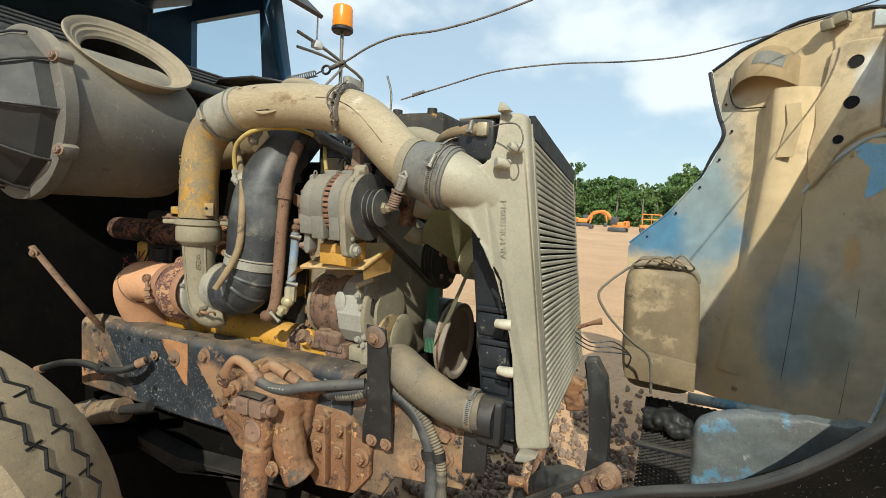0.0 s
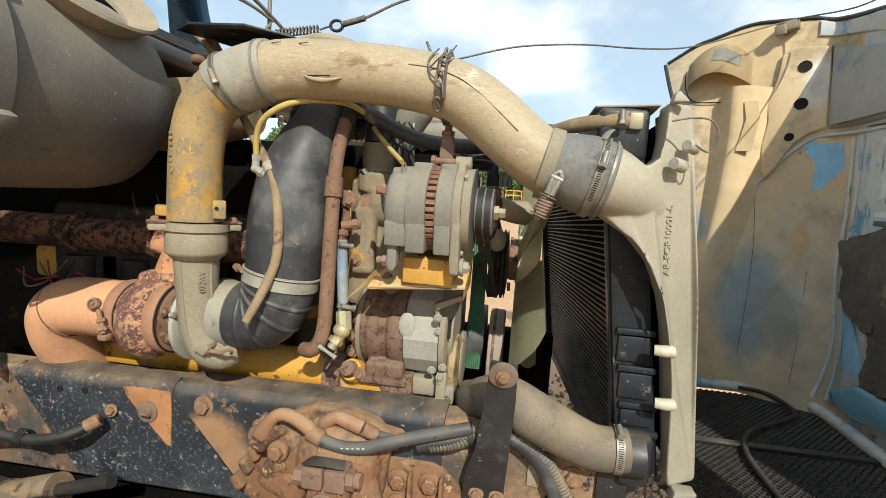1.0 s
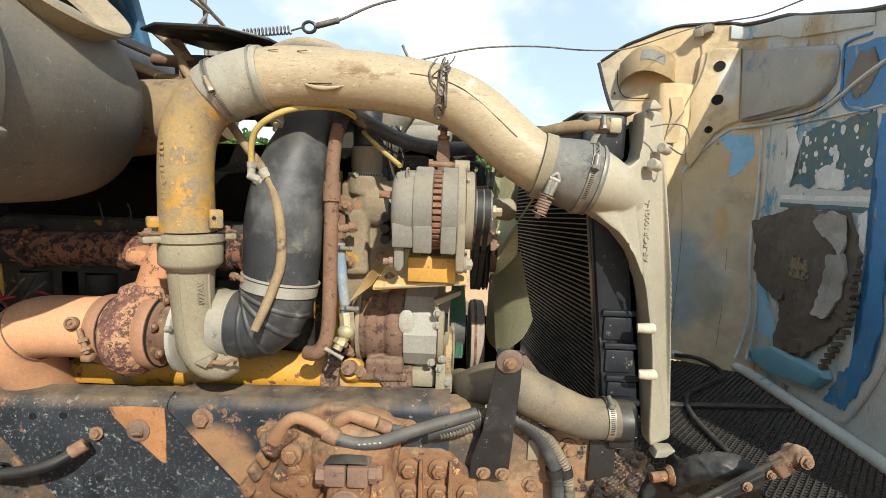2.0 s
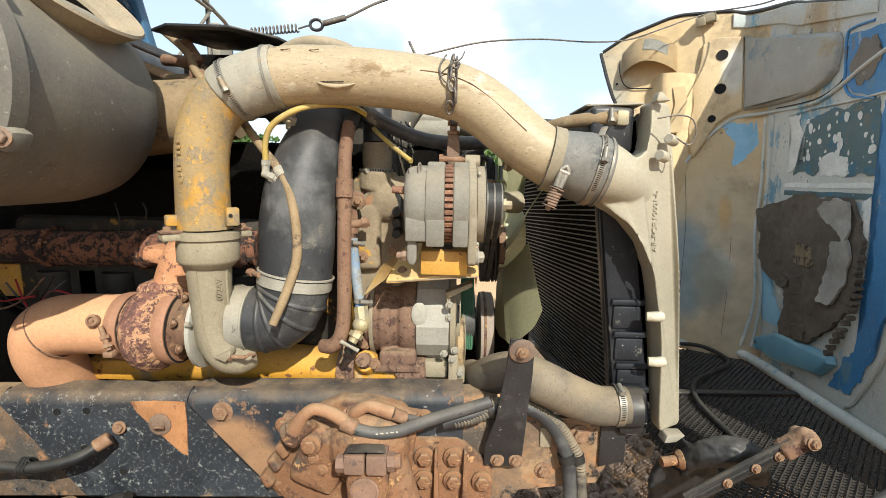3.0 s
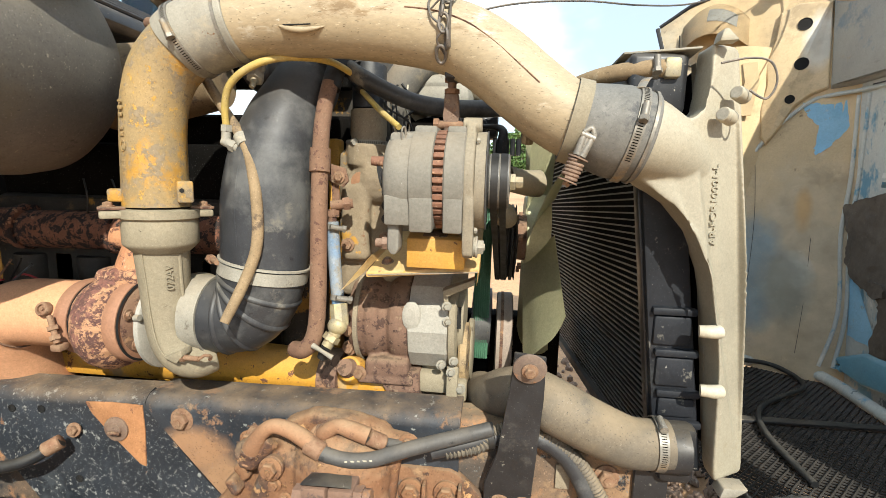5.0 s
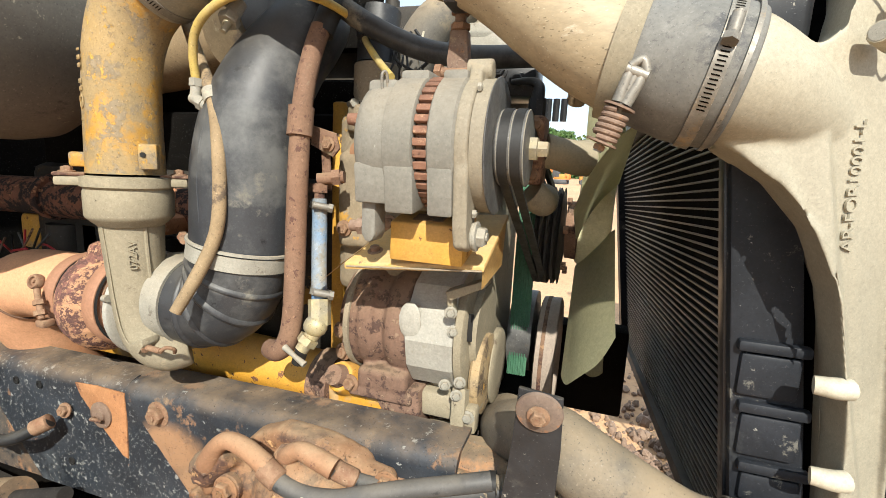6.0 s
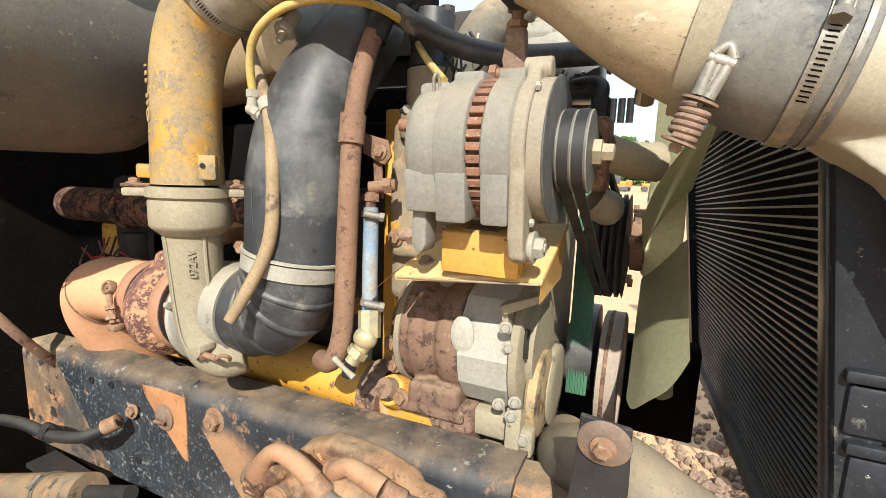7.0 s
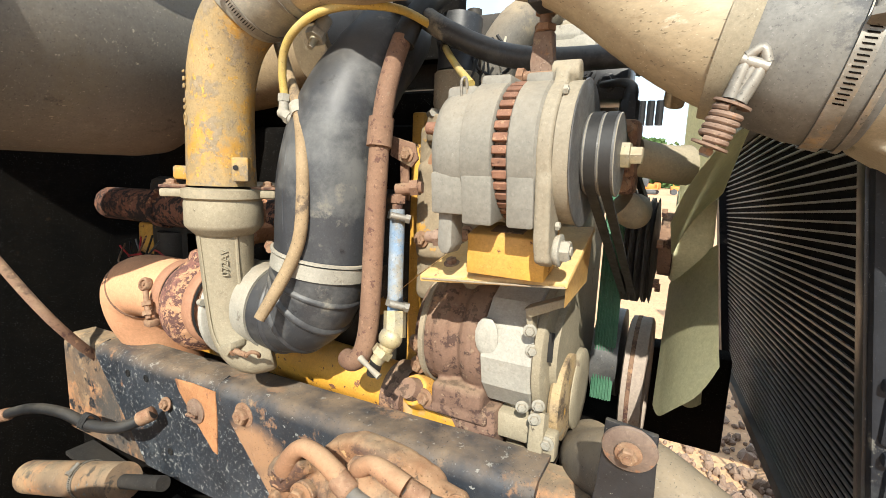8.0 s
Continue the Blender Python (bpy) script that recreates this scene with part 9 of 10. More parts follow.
    # paint of several coats, peeled in patches
    coats = (
        ("blue_patch", "hood_bright", sw((0.775, 1.865), (0.858, 1.868)) + [(0.425, 1.862), (0.428, 1.74), (0.418, 1.70)] + sw((0.85, 1.625), (0.835, 1.60), (0.825, 1.64), (0.835, 1.74), (0.80, 1.79)), 0.020, 1, "bright blue paint where the overspray has peeled"),
        ("teal_panel", "hood_teal", sk((2.33, 1.83), (2.20, 1.838), (2.119, 1.842), (1.90, 1.85), (1.865, 1.72), (1.875, 1.56), (2.05, 1.555), (2.20, 1.60), (2.26, 1.56), (2.407, 1.562), (2.36, 1.60), (2.294, 1.653), (2.36, 1.714), (2.335, 1.76)), 0.022, 2, "dark teal primer with flaked spots"),
        ("blue_panel", "hood_deep", sk((2.096, 2.142), (2.09, 2.02), (2.084, 1.942), (2.047, 1.895), (1.93, 1.865), (1.80, 1.88), (1.74, 2.06), (1.80, 2.115), (1.96, 2.135)), 0.006, 3, "deep blue painted panel"),
        ("blue_strip", "hood_deep", sk((1.875, 1.83), (1.82, 1.83), (1.79, 1.50), (1.76, 1.10), (1.80, 0.80), (1.90, 0.62), (2.03, 0.60), (1.97, 0.74), (1.87, 0.90), (1.845, 1.20), (1.86, 1.55)), 0.020, 4, "deep blue strip of bare paint"),
        ("blue_patch", "hood_bright", sk((2.655, 1.02), (2.60, 1.055), (2.55, 1.00), (2.585, 0.90), (2.50, 0.86), (2.42, 0.80), (2.43, 0.745), (2.60, 0.752), (2.64, 0.86)), 0.018, 5, "bright blue paint beside the pad"),
        ("smear", "hood_chalk", sk((2.46, 1.85), (2.38, 1.86), (2.36, 1.74), (2.33, 1.68), (2.40, 1.60), (2.455, 1.58), (2.44, 1.72)), 0.030, 6, "pale chalky smear"),
        ("smear", "hood_chalk", sk((2.22, 1.63), (2.12, 1.655), (2.04, 1.62), (2.03, 1.56), (2.20, 1.552)), 0.026, 7, "pale chalky smear"),
        ("smear", "hood_chalk", sk((1.93, 1.44), (1.89, 1.46), (1.875, 1.30), (1.875, 1.12), (1.90, 1.14)), 0.012, 8, "pale chalky smear"),
        ("white_band", "hood_chalk", sk((2.47, 1.522), (2.2, 1.518), (1.86, 1.522), (1.86, 1.500), (2.2, 1.496), (2.48, 1.500)), 0.004, 10, "chalky white band"),
        ("stencil_strip", "hood_teal", sk((2.47, 1.482), (1.88, 1.478), (1.88, 1.455), (2.475, 1.458)), 0.004, 11, "dark strip under the white band"))
    for i, (name, mat, outline, rag, seed, label) in enumerate(coats):
        plate(name, mat, outline, 0.0015 + 0.0007 * (i % 4), 0.0012, label, 0.0, rag, seed)
    for name, outline, seed in (("stain", sk((2.03, 2.10), (1.93, 2.11), (1.90, 2.02), (1.96, 1.93), (2.03, 1.92), (2.06, 2.0)), 12), ("stain", sk((1.80, 2.09), (1.765, 2.06), (1.79, 1.96), (1.83, 2.0)), 13)):
        plate(name, "hood_brown", outline, 0.0055, 0.0008, "brown stain on the blue panel", 0.0, 0.03, seed)
    rngs = random.Random(2)
    for k in range(34):
        y, z = rngs.uniform(1.90, 2.34), rngs.uniform(1.60, 1.825)
        r = rngs.uniform(0.004, 0.010) if k % 3 else rngs.uniform(0.012, 0.019)
        tall = rngs.uniform(1.0, 1.5)
        plate("paint_flake", "hood_chalk", sk(*[(y + r * math.cos(t), z + r * tall * math.sin(t)) for t in np.linspace(0, 5.6, 9)]), 0.0052, 0.0006, "", 0.0, 0.010, k + 20)
    # raised border of the teal panel and the fold of the near panel
    bead("panel_border", "hood_grey", sk((2.47, 1.86), (2.30, 1.868), (2.05, 1.865), (1.865, 1.87)), 0.005)
    bead("panel_border", "hood_deep", sk((1.96, 2.16), (2.07, 2.165), (2.108, 2.14), (2.100, 2.0), (2.098, 1.94), (2.05, 1.885), (1.92, 1.855)), 0.006)
    bead("panel_fold", "hood_grey", sk((1.74, 2.08), (1.73, 1.60), (1.70, 1.20), (1.73, 0.90), (1.86, 0.62), (1.92, 0.56)), 0.010)
    # torn insulation pad
    pad = sk((2.706, 1.36), (2.52, 1.41), (2.335, 1.458), (2.10, 1.462), (1.98, 1.458), (1.92, 1.36), (1.889, 1.284), (1.895, 1.12), (1.925, 1.00), (2.03, 0.87), (2.16, 0.765), (2.26, 0.735), (2.397, 0.723), (2.41, 0.80), (2.37, 0.88), (2.384, 0.97), (2.50, 1.01), (2.604, 1.045), (2.69, 1.092), (2.665, 1.22))
    part("insulation_pad", torn_sheet(pad, 0.004, 0.018, 0.022, 3, 0.010), "foam", h, "torn dark insulation pad")
    for outline, seed, lift in ((sk((2.165, 1.40), (2.10, 1.44), (2.02, 1.458), (1.965, 1.445), (1.935, 1.33), (1.966, 1.275), (2.03, 1.32)), 5, 0.030), (sk((2.05, 1.268), (1.95, 1.282), (1.935, 1.20), (1.955, 1.09), (2.03, 0.975), (2.10, 0.985), (2.085, 1.08), (2.06, 1.16)), 6, 0.026)):
        part("torn_flap", torn_sheet(outline, lift, 0.004, 0.016, seed, 0.006, 0.009, 0.05), "flap", h, "lighter torn backing")
    for outline, seed in ((sk((2.45, 1.035), (2.36, 1.05), (2.34, 0.99), (2.42, 0.97)), 7), (sk((2.33, 1.04), (2.27, 1.07), (2.24, 0.99), (2.30, 0.975)), 8), (sk((2.33, 0.80), (2.20, 0.84), (2.18, 0.765), (2.36, 0.74)), 9)):
        part("torn_lump", torn_sheet(outline, 0.018, 0.016, 0.020, seed, 0.012, 0.008), "foam", h)
    for k in range(15):
        t = k / 14
        y, z = 1.885 + 0.25 * max(0, t - 0.35) ** 1.4, 1.22 - 0.46 * t
        part("edge_crumb", torn_sheet(sk((y + 0.024, z + 0.015), (y - 0.006, z + 0.012), (y - 0.004, z - 0.014), (y + 0.022, z - 0.012)), 0.006, 0.030, 0.010, 40 + k, 0.008, 0.008), "foam", h)
    part("glue_spot", torn_sheet(sk((2.324, 1.20), (2.25, 1.225), (2.174, 1.211), (2.165, 1.138), (2.22, 1.11), (2.274, 1.112), (2.31, 1.15)), 0.016, 0.012, 0.035, 11, 0.008, 0.008), "glue", h, "tan glue spot")
    # blue ledge below the pad
    plate("ledge", "hood_blue", sk((2.731, 0.585), (2.5, 0.69), (2.4, 0.735), (2.0, 0.752), (1.985, 0.72), (2.068, 0.636), (2.4, 0.575)), 0.006, 0.040, "blue painted ledge", 0.02)
    for z in np.linspace(1.35, 2.15, 6):
        bolt(h, on_hood(0.022, float(z), 0.002), hood_normal(0.022, float(z)), 0.008, "black_paint", washer=False)
    # headlamp bucket on the far wing
    bm = fresh()
    rings = []
    for k in range(9):
        an = k / 6 * math.pi / 2
        inset, y = (0.06 * (1 - math.sin(an)), 2.40 + 0.06 * (1 - math.cos(an))) if k <= 6 else (0.0, 2.46 + 0.32 * (k - 6))
        hx, hz, ring = 0.165 - inset, 0.300 - inset, []
        for j in range(56):
            t = j * math.tau / 56
            u, v = math.copysign(abs(math.cos(t)) ** 0.38, math.cos(t)), math.copysign(abs(math.sin(t)) ** 0.38, math.sin(t))
            z = 0.945 + hz * v
            ring.append(bm.verts.new((0.032 + 0.045 * (0.945 - z) + hx * u, y + 0.004 * noise.noise((u * 3, z * 6, 2)), z)))
        rings.append(ring)
    bm.faces.new(rings[0])
    for r0, r1 in zip(rings, rings[1:]):
        for j in range(56):
            bm.faces.new((r0[j], r0[(j + 1) % 56], r1[(j + 1) % 56], r1[j]))
    part("headlamp_bucket", bm, "bucket", h, angle=70)
    part("bucket_rim", tube(fresh(), [(-0.12, 2.45, 1.185), (-0.09, 2.43, 1.243), (0.03, 2.425, 1.252), (0.14, 2.43, 1.236), (0.178, 2.45, 1.18)], [0.008, 0.016, 0.018, 0.016, 0.008], 12, 6), "lip_rubber", h, "thick pale dusty rim")
    bm = fresh()
    slab(bm, [(-0.11, 0.86), (0.19, 0.83), (0.195, 0.70), (-0.10, 0.71)], "y", 2.345, 2.37, 0.004)
    part("lamp_bracket", bm, "bucket", h)
    bm = fresh()
    for k in range(4):
        tube(bm, [(-0.10 + 0.05 * k, 2.4, 1.25), (-0.06 + 0.05 * k, 2.36, 1.275 + 0.01 * k), (0.02 + 0.04 * k, 2.38, 1.262), (0.06 + 0.03 * k, 2.42, 1.245)], 0.004, 6, 6)
    part("lamp_wiring", bm, "hose_tan", h)
    bm = fresh()
    tube(bm, [(-0.12, 2.38, 1.23), (-0.20, 2.3, 1.16), (-0.235, 2.25, 1.10), (-0.18, 2.2, 1.02), (-0.08, 2.18, 0.93), (0.0, 2.2, 0.86), (0.02, 2.22, 0.70)], 0.006, 10, 8)
    part("wiring_loom", bm, "rubber_dusty", h)
    # grille shell and mesh, now lying flat
    bm = fresh()
    tube(bm, [(0.20, 2.78, 0.53), (0.60, 2.78, 0.53), (0.80, 2.76, 0.53), (0.90, 2.60, 0.53), (0.90, 2.2, 0.525), (0.87, 1.6, 0.52), (0.82, 1.0, 0.51)], 0.028, 10, 6)
    part("grille_frame", bm, "hood_grey", h)
    vs, fs = [], []
    step = 0.030

    def strand(a, b):
        a, b = Vector(a), Vector(b)
        t = (b - a).normalized()
        s = t.cross(Vector((0, 0, 1))).normalized() * 0.0034
        u = Vector((0, 0, 0.0055))
        o = len(vs)
        for p in (a, b):
            vs.extend([p + s, p + u, p - s, p - u])
        fs.extend([(o + j, o + (j + 1) % 4, o + 4 + (j + 1) % 4, o + 4 + j) for j in range(4)])

    for sgn in (1, -1):
        c = -3.0
        while c < 4.0:
            a, b = None, None
            # line x = c + sgn * 1.0 * y, kept inside the grille opening
            ys = [y for y in np.linspace(0.95, 2.76, 61) if -0.02 < c + sgn * 1.0 * y < 0.97]
            if len(ys) > 1:
                strand((c + sgn * 1.0 * ys[0], ys[0], 0.497 + 0.002 * sgn), (c + sgn * 1.0 * ys[-1], ys[-1], 0.497 + 0.002 * sgn))
            c += step
    me = bpy.data.meshes.new("grille_mesh")
    me.from_pydata([v - ORIGIN[h.name] for v in vs], [], fs)
    me.materials.append(M["mesh_black"])
    me.update()
    g = new("grille_mesh", me)
    g.parent = h
    g["kind"], g["label"] = "stuff", "black expanded-metal grille mesh"
    bm = fresh()
    for y in (2.10,):
        slab(bm, [(-0.02, y), (0.88, y + 0.02), (0.88, y + 0.06), (-0.02, y + 0.04)], "z", 0.502, 0.517, 0.003)
    part("grille_bar", bm, "black_paint", h)
    bm = fresh()
    tube(bm, [(0.60, 2.74, 0.54), (0.72, 2.72, 0.535), (0.78, 2.60, 0.52), (0.74, 2.48, 0.515), (0.58, 2.36, 0.515), (0.42, 2.22, 0.515), (0.33, 2.0, 0.52), (0.32, 1.7, 0.515)], 0.012, 10, 8)
    part("grille_cable", bm, "hose_black", h)
    # black plug and leads that lie on the mesh
    bm = fresh()
    rng3 = random.Random(12)
    for k in range(40):
        ball(bm, (0.10 + rng3.uniform(-0.08, 0.08), 2.29 + rng3.uniform(-0.05, 0.05), 0.56 + rng3.uniform(-0.03, 0.03)), (rng3.uniform(0.02, 0.045), rng3.uniform(0.02, 0.04), rng3.uniform(0.02, 0.035)), 8)
    part("lamp_plug", bm, "belt", h, "black tangle of lamp plug and leads", cast=0.007, rough_cast=0.01)
    # liner of the near wing behind its arch edge
    bm = fresh()
    slab(bm, [(0.082, 1.00), (0.080, 1.150), (0.092, 1.172), (0.146, 1.190), (0.197, 1.193), (0.256, 1.190), (0.40, 1.23), (0.40, 1.0)], "y", 0.775, 0.80, 0.010)
    part("wing_liner", bm, "liner", h, "dull bluish wing liner with flaked paint", cast=0.006, rough_cast=0.006)
    # near wing takes near-black paint for the shadow inside it
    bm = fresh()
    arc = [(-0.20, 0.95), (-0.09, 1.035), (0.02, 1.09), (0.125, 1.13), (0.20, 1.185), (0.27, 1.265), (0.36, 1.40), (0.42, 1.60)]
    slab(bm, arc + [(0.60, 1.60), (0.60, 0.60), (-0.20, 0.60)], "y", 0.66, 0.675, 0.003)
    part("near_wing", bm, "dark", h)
    bm = fresh()
    tube(bm, [(x, 0.665, z) for x, z in arc], 0.008, 10, 5)
    part("near_arch_edge", bm, "hose_black", h)
    return h


hood()


# ---- tyre, front hinge and loose parts ----
def front_wheel():
    """The steered near front wheel."""
    m = pose(-1.60, 0.335, 0.555, 0, 0, 32)
    w = thing("truck_tyre", (-1.60, 0.335, 0.0), "worn dusty front truck tyre with zigzag tread", "wheel")
    R = 0.555

    def rubber(bm, name, mat, parent):
        bm.transform(m)
        return part(name, bm, mat, parent)

    bm = fresh()
    lathe(bm, [(0.29, -0.145), (0.42, -0.160), (0.50, -0.150), (0.545, -0.125), (R, -0.08), (R + 0.002, 0.0), (R, 0.08), (0.545, 0.125), (0.50, 0.150), (0.42, 0.160), (0.29, 0.145)], (0, 0, 0), (0, 1, 0), 72)
    t = rubber(bm, "tyre", "tyre", w)
    for lane in (-0.05, 0.035):
        bm = fresh()
        tube(bm, [((R + 0.0012) * math.cos(math.tau * k / 96), lane + (0.013 if k % 2 else -0.013), (R + 0.0012) * math.sin(math.tau * k / 96)) for k in range(97)], 0.005, 6, 1)
        rubber(bm, "tread_groove", "hole", t)
    for k in range(30):
        a = math.tau * k / 30
        for y0, y1 in ((0.0, 0.05), (-0.075, -0.03)):
            bm = fresh()
            p = Vector(((R + 0.001) * math.cos(a), 0, (R + 0.001) * math.sin(a)))
            tube(bm, [p + Vector((0, y0, 0)), p + Vector((0, y1, 0))], 0.0035, 6, 1)
            rubber(bm, "sipe", "hole", t)
    bm = fresh()
    lathe(bm, [(0.28, -0.12), (0.285, -0.13), (0.26, -0.10), (0.10, -0.06), (0.09, -0.12), (0.01, -0.125)], (0, 0, 0), (0, 1, 0), 40)
    rubber(bm, "rim", "steel", w)
    return w


M["tyre"] = surface("tyre_rubber", (0.22, 0.175, 0.115), (0.28, 0.22, 0.145), 0.9, scale=8, bump=0.6, layers=(((0.33, 0.265, 0.17), 6, 0.48, 0.66, 0.95), ((0.10, 0.042, 0.04), 14, 0.6, 0.7, 0.85)), dust=(DUST, 0.5))
front_wheel()


def hinge_arm():
    a = thing("hood_hinge_arm", (-0.1, 0.95, 0.7), "dirty black hood hinge arm with a rusty knuckle", "hinge")
    bm = fresh()
    A, B = Vector((-0.262, 0.975, 0.775)), Vector((-0.050, 0.938, 0.948))
    d = (B - A).normalized()
    up = Vector((0, 1, 0)).cross(d).normalized()
    tube(bm, [A, (A + B) / 2, B], [0.010, 0.011, 0.013], 10, 3)
    for w in (-0.009, 0.009):
        tube(bm, [A + up * w, B + up * w], 0.009, 8, 1)
    part("arm", bm, "black_paint", a)
    for t in (0.35, 0.6, 0.8):
        bolt(a, A + (B - A) * t + Vector((0, -0.012, 0)), (0, -1, 0.1), 0.0075)
    bm = fresh()
    ball(bm, B + d * 0.012, (0.026, 0.022, 0.026), 14)
    rod(bm, B + Vector((0.008, -0.028, 0.012)), B + Vector((0.008, 0.028, 0.006)), 0.018, n=12)
    block(bm, B - d * 0.02, (0.05, 0.04, 0.035), 0.006, (0, -40, 0))
    part("knuckle", bm, "rust", a, cast=0.004, rough_cast=0.006)
    bolt(a, B + Vector((0.008, -0.03, 0.012)), (0, -1, 0.2), 0.010)
    b = thing("bumper_mount", (-0.2, 1.09, 0.6), "greasy black bumper mount with a rusty pivot pin", "mount")
    bm = fresh()
    block(bm, (-0.212, 1.10, 0.805), (0.012, 0.075, 0.085), 0.003, (0, 18, 12))
    tube(bm, [(-0.215, 1.09, 0.80), (-0.165, 1.06, 0.842), (-0.115, 1.04, 0.855), (-0.075, 1.04, 0.835), (-0.05, 1.06, 0.78)], [0.024, 0.036, 0.040, 0.038, 0.03], 16)
    slab(bm, [(-0.26, 0.77), (-0.20, 0.80), (-0.10, 0.79), (-0.10, 0.66), (-0.16, 0.60), (-0.26, 0.60), (-0.28, 0.70)], "y", 1.12, 1.15, 0.008)
    part("mount", bm, "hose_black", b, cast=0.006, rough_cast=0.012)
    bm = fresh()
    rod(bm, (-0.275, 1.083, 0.80), (-0.212, 1.09, 0.806), 0.0125, n=14)
    lathe(bm, [(0.024, 0), (0.026, 0.004), (0.018, 0.014)], (-0.222, 1.089, 0.805), (-1, -0.05, -0.1), 18)
    part("pivot_pin", bm, "gear_rust", b)
    c = thing("hood_stop_bar", (-0.14, 1.8, 0.35), "curved black steel stop bar before the cooler", "bar")
    bm = fresh()
    slab(bm, [(-0.215, 0.92), (-0.17, 0.93), (-0.128, 0.86), (-0.105, 0.70), (-0.10, 0.48), (-0.19, 0.40), (-0.165, 0.62), (-0.18, 0.80)], "y", 1.78, 1.86, 0.008)
    part("bar", bm, "black_paint", c)
    d = thing("cooler_mount", (-0.25, 1.9, 0.7), "rusty cooler mount bracket with loose wiring", "bracket")
    bm = fresh()
    block(bm, (-0.25, 1.75, 0.83), (0.09, 0.05, 0.08), 0.01, (0, 25, 0))
    block(bm, (-0.23, 1.75, 0.77), (0.07, 0.04, 0.06), 0.01, (0, -15, 0))
    part("bracket", bm, "gear_rust", d, cast=0.005, rough_cast=0.008)
    bm = fresh()
    tube(bm, [(-0.28, 1.94, 1.00), (-0.22, 1.94, 1.03), (-0.18, 1.94, 1.045)], [0.008, 0.008, 0.014], 10, 4)
    part("hook", bm, "gear_rust", d)
    for k in range(3):
        bm = fresh()
        tube(bm, [(-0.28, 1.85, 1.02 - 0.02 * k), (-0.20, 1.80, 0.99 - 0.015 * k), (-0.12, 1.82, 1.0 - 0.02 * k), (-0.06, 1.85, 0.95), (-0.07, 1.86, 0.90)], 0.0025, 8, 6)
        part("wire", bm, "hose_black", d)
    bm = fresh()
    rod(bm, (-0.30, 1.70, 0.80), (-0.33, 1.50, 0.35), 0.018)
    part("stay", bm, "rust", d)


hinge_arm()


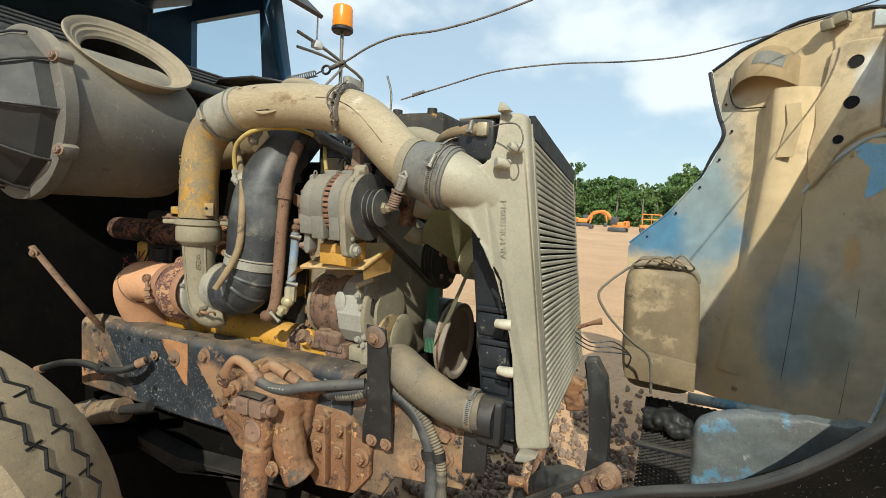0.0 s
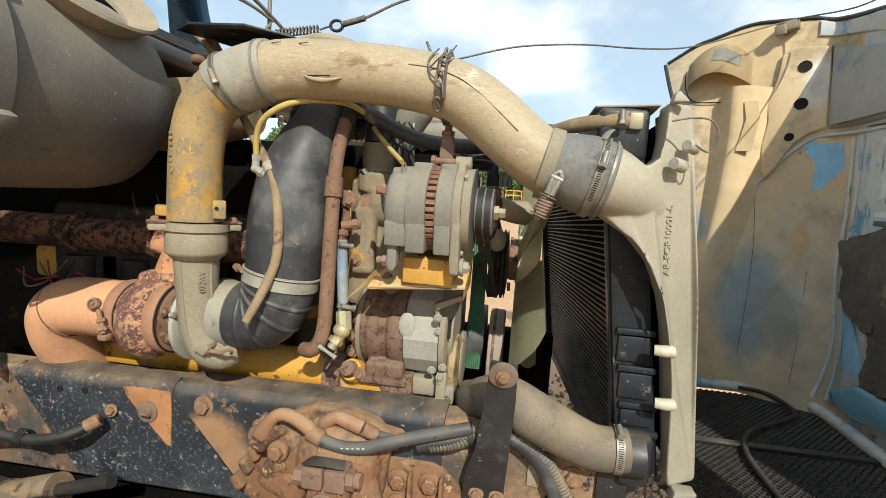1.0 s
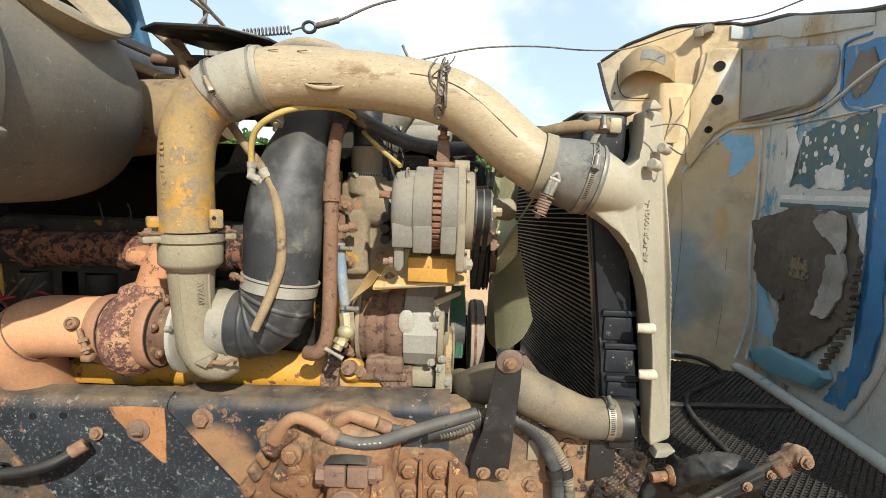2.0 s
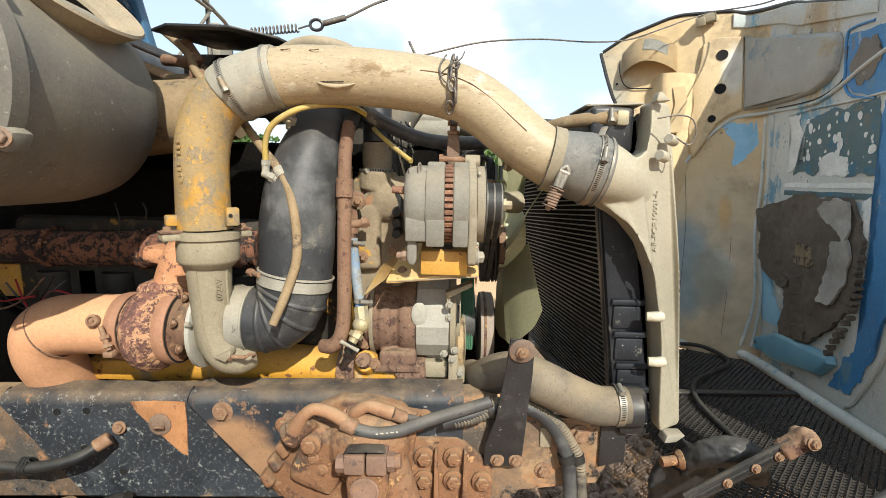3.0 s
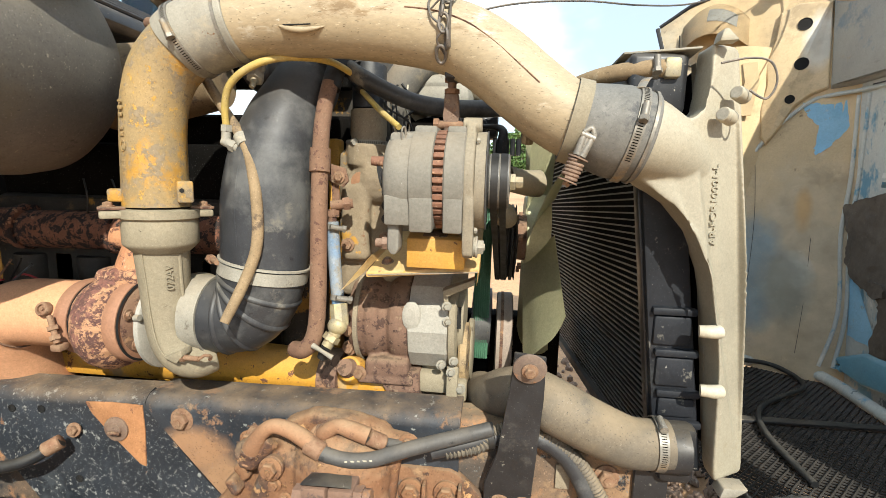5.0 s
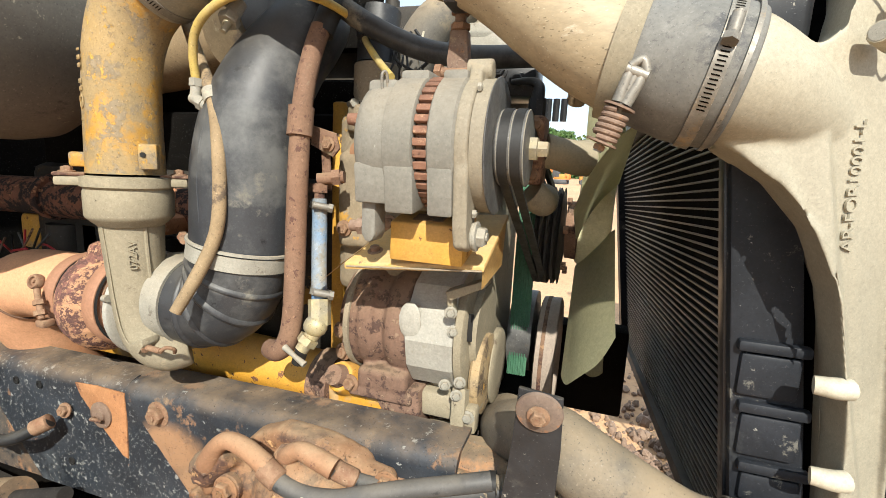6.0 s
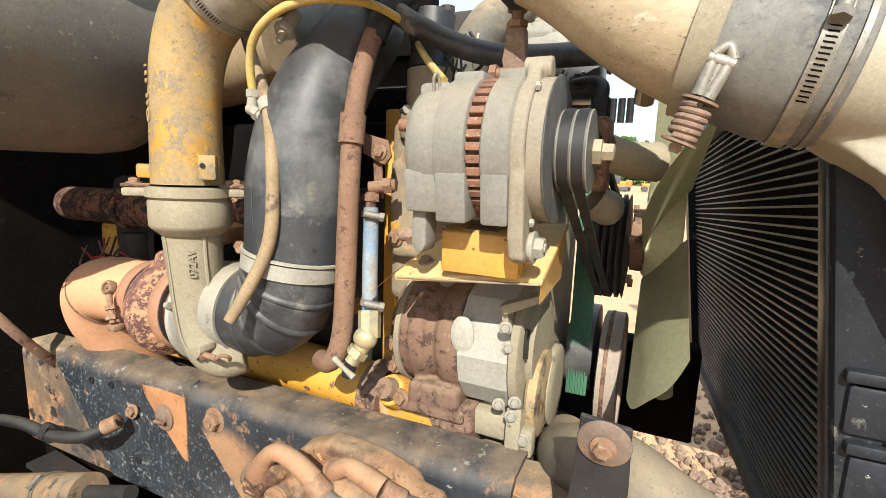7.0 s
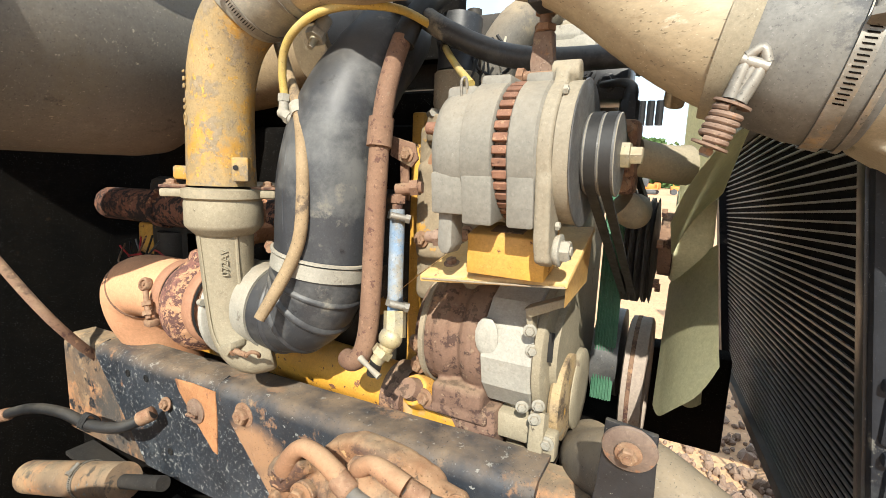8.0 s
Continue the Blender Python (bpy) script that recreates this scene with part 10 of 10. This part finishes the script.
def bay_clutter():
    w = thing("wiring_bundle", (-0.95, 1.35, 1.55), "tangle of thin wires behind the alternator", "wiring")
    rng = random.Random(4)
    for i in range(9):
        x = -1.04 + 0.012 * i
        bm = fresh()
        tube(bm, [(x, 1.33 + rng.uniform(-0.03, 0.03), 1.66), (x + rng.uniform(-0.03, 0.04), 1.31, 1.61), (x + rng.uniform(-0.03, 0.04), 1.30, 1.57), (x + rng.uniform(-0.04, 0.05), 1.32, 1.51)], rng.uniform(0.002, 0.0035), 6, 6)
        part("wire", bm, "white_pin" if i % 4 == 0 else "belt", w)
    h = thing("coolant_hose", (-0.9, 1.3, 1.55), "black rubber coolant hose slung under the charge pipe", "hose")
    bm = fresh()
    tube(bm, [(-1.12, 1.25, 1.72), (-1.03, 1.25, 1.66), (-0.93, 1.26, 1.615), (-0.84, 1.27, 1.60), (-0.74, 1.30, 1.605), (-0.66, 1.36, 1.62)], 0.019, 16, 8)
    part("hose", bm, "rubber", h)
    s = thing("steering_link", (-1.9, 0.95, 0.5), "black and chalky steering damper under the rail", "damper")
    bm = fresh()
    rod(bm, (-2.30, 1.07, 0.455), (-1.82, 1.085, 0.605), 0.047, n=24)
    part("tube", bm, "frame_dusty", s)
    clamp(s, (-1.98, 1.080, 0.555), (1, 0.03, 0.31), 0.048, (0, -0.5, 1), 0.016)
    bm = fresh()
    rod(bm, (-1.82, 1.085, 0.605), (-1.66, 1.09, 0.655), 0.018)
    part("rod", bm, "under", s)
    r = thing("cab_stay_rod", (-2.05, 0.9, 0.9), "rusty flat stay rising from the rail", "stay")
    bm = fresh()
    tube(bm, [(-2.06, 1.16, 0.86), (-2.05, 1.11, 0.92), (-2.08, 1.045, 1.03), (-2.25, 0.99, 1.21)], 0.0, 8, 4, flat=(0.005, 0.013))
    part("bar", bm, "rust", r)
    bolt(r, (-2.225, 0.985, 1.185), (0.4, -1, 0), 0.012)
    # dark fill under the engine, its colour standing for the shade there
    p = thing("oil_pan", (-1.5, 1.6, 0.3), "oil pan under the engine, shade in its near-black colour", "oil pan")
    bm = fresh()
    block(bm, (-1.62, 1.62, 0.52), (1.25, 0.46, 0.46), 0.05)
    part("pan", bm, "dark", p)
    # added near-black sheet: stands for the shade below the rail, hides bright ground
    f = thing("shade_sheet", (-2.0, 1.28, 0.1), "near-black sheet added behind the frame rail, standing for shade", "flap")
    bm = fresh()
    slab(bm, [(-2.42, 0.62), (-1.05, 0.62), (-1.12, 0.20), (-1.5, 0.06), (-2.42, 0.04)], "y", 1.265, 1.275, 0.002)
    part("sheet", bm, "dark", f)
    wb = thing("cab_wiring", (-2.2, 1.3, 1.1), "loose red and orange wires hanging at the firewall", "wiring")
    rng2 = random.Random(6)
    for i in range(5):
        x = -2.25 + 0.03 * i
        q = [(x, 1.34, 1.14 + 0.01 * i), (x + 0.09, 1.30 + rng2.uniform(-0.03, 0.03), 1.10 + rng2.uniform(-0.03, 0.03)), (x + 0.16, 1.28, 1.13 + rng2.uniform(-0.04, 0.05)), (x + 0.24, 1.27, 1.17 + rng2.uniform(-0.05, 0.06))]
        part("wire", tube(fresh(), q, 0.0028, 6, 6), ("red_paint", "rust", "belt", "rubber")[i % 4], wb)
    for x, z0, z1 in ((-1.78, 1.42, 1.33), (-1.70, 1.42, 1.37)):
        part("hanging_wire", tube(fresh(), [(x, 1.30, z0), (x + 0.012, 1.295, (z0 + z1) / 2), (x + 0.004, 1.30, z1)], 0.0022, 6, 6), "belt", wb)
    # axle near-black: underbody shade is put into the colour
    k = thing("axle_beam", (-1.7, 1.2, 0.35), "front axle beam under the frame, shade in its near-black colour", "axle")
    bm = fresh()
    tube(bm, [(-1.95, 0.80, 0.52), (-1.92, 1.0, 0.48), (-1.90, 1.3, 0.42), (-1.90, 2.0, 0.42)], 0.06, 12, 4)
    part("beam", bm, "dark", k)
    l = thing("leaf_spring", (-1.6, 1.2, 0.5), "dark dusty leaf spring pack below the rail", "leaf spring")
    for i in range(4):
        bm = fresh()
        slab(bm, [(-2.3 + 0.12 * i, 0.49 - 0.016 * i), (-1.6, 0.44 - 0.016 * i), (-1.05 - 0.1 * i, 0.50 - 0.016 * i), (-1.05 - 0.1 * i, 0.486 - 0.016 * i), (-1.6, 0.426 - 0.016 * i), (-2.3 + 0.12 * i, 0.476 - 0.016 * i)], "y", 1.16, 1.24, 0.001)
        part("leaf", bm, "under", l)


bay_clutter()
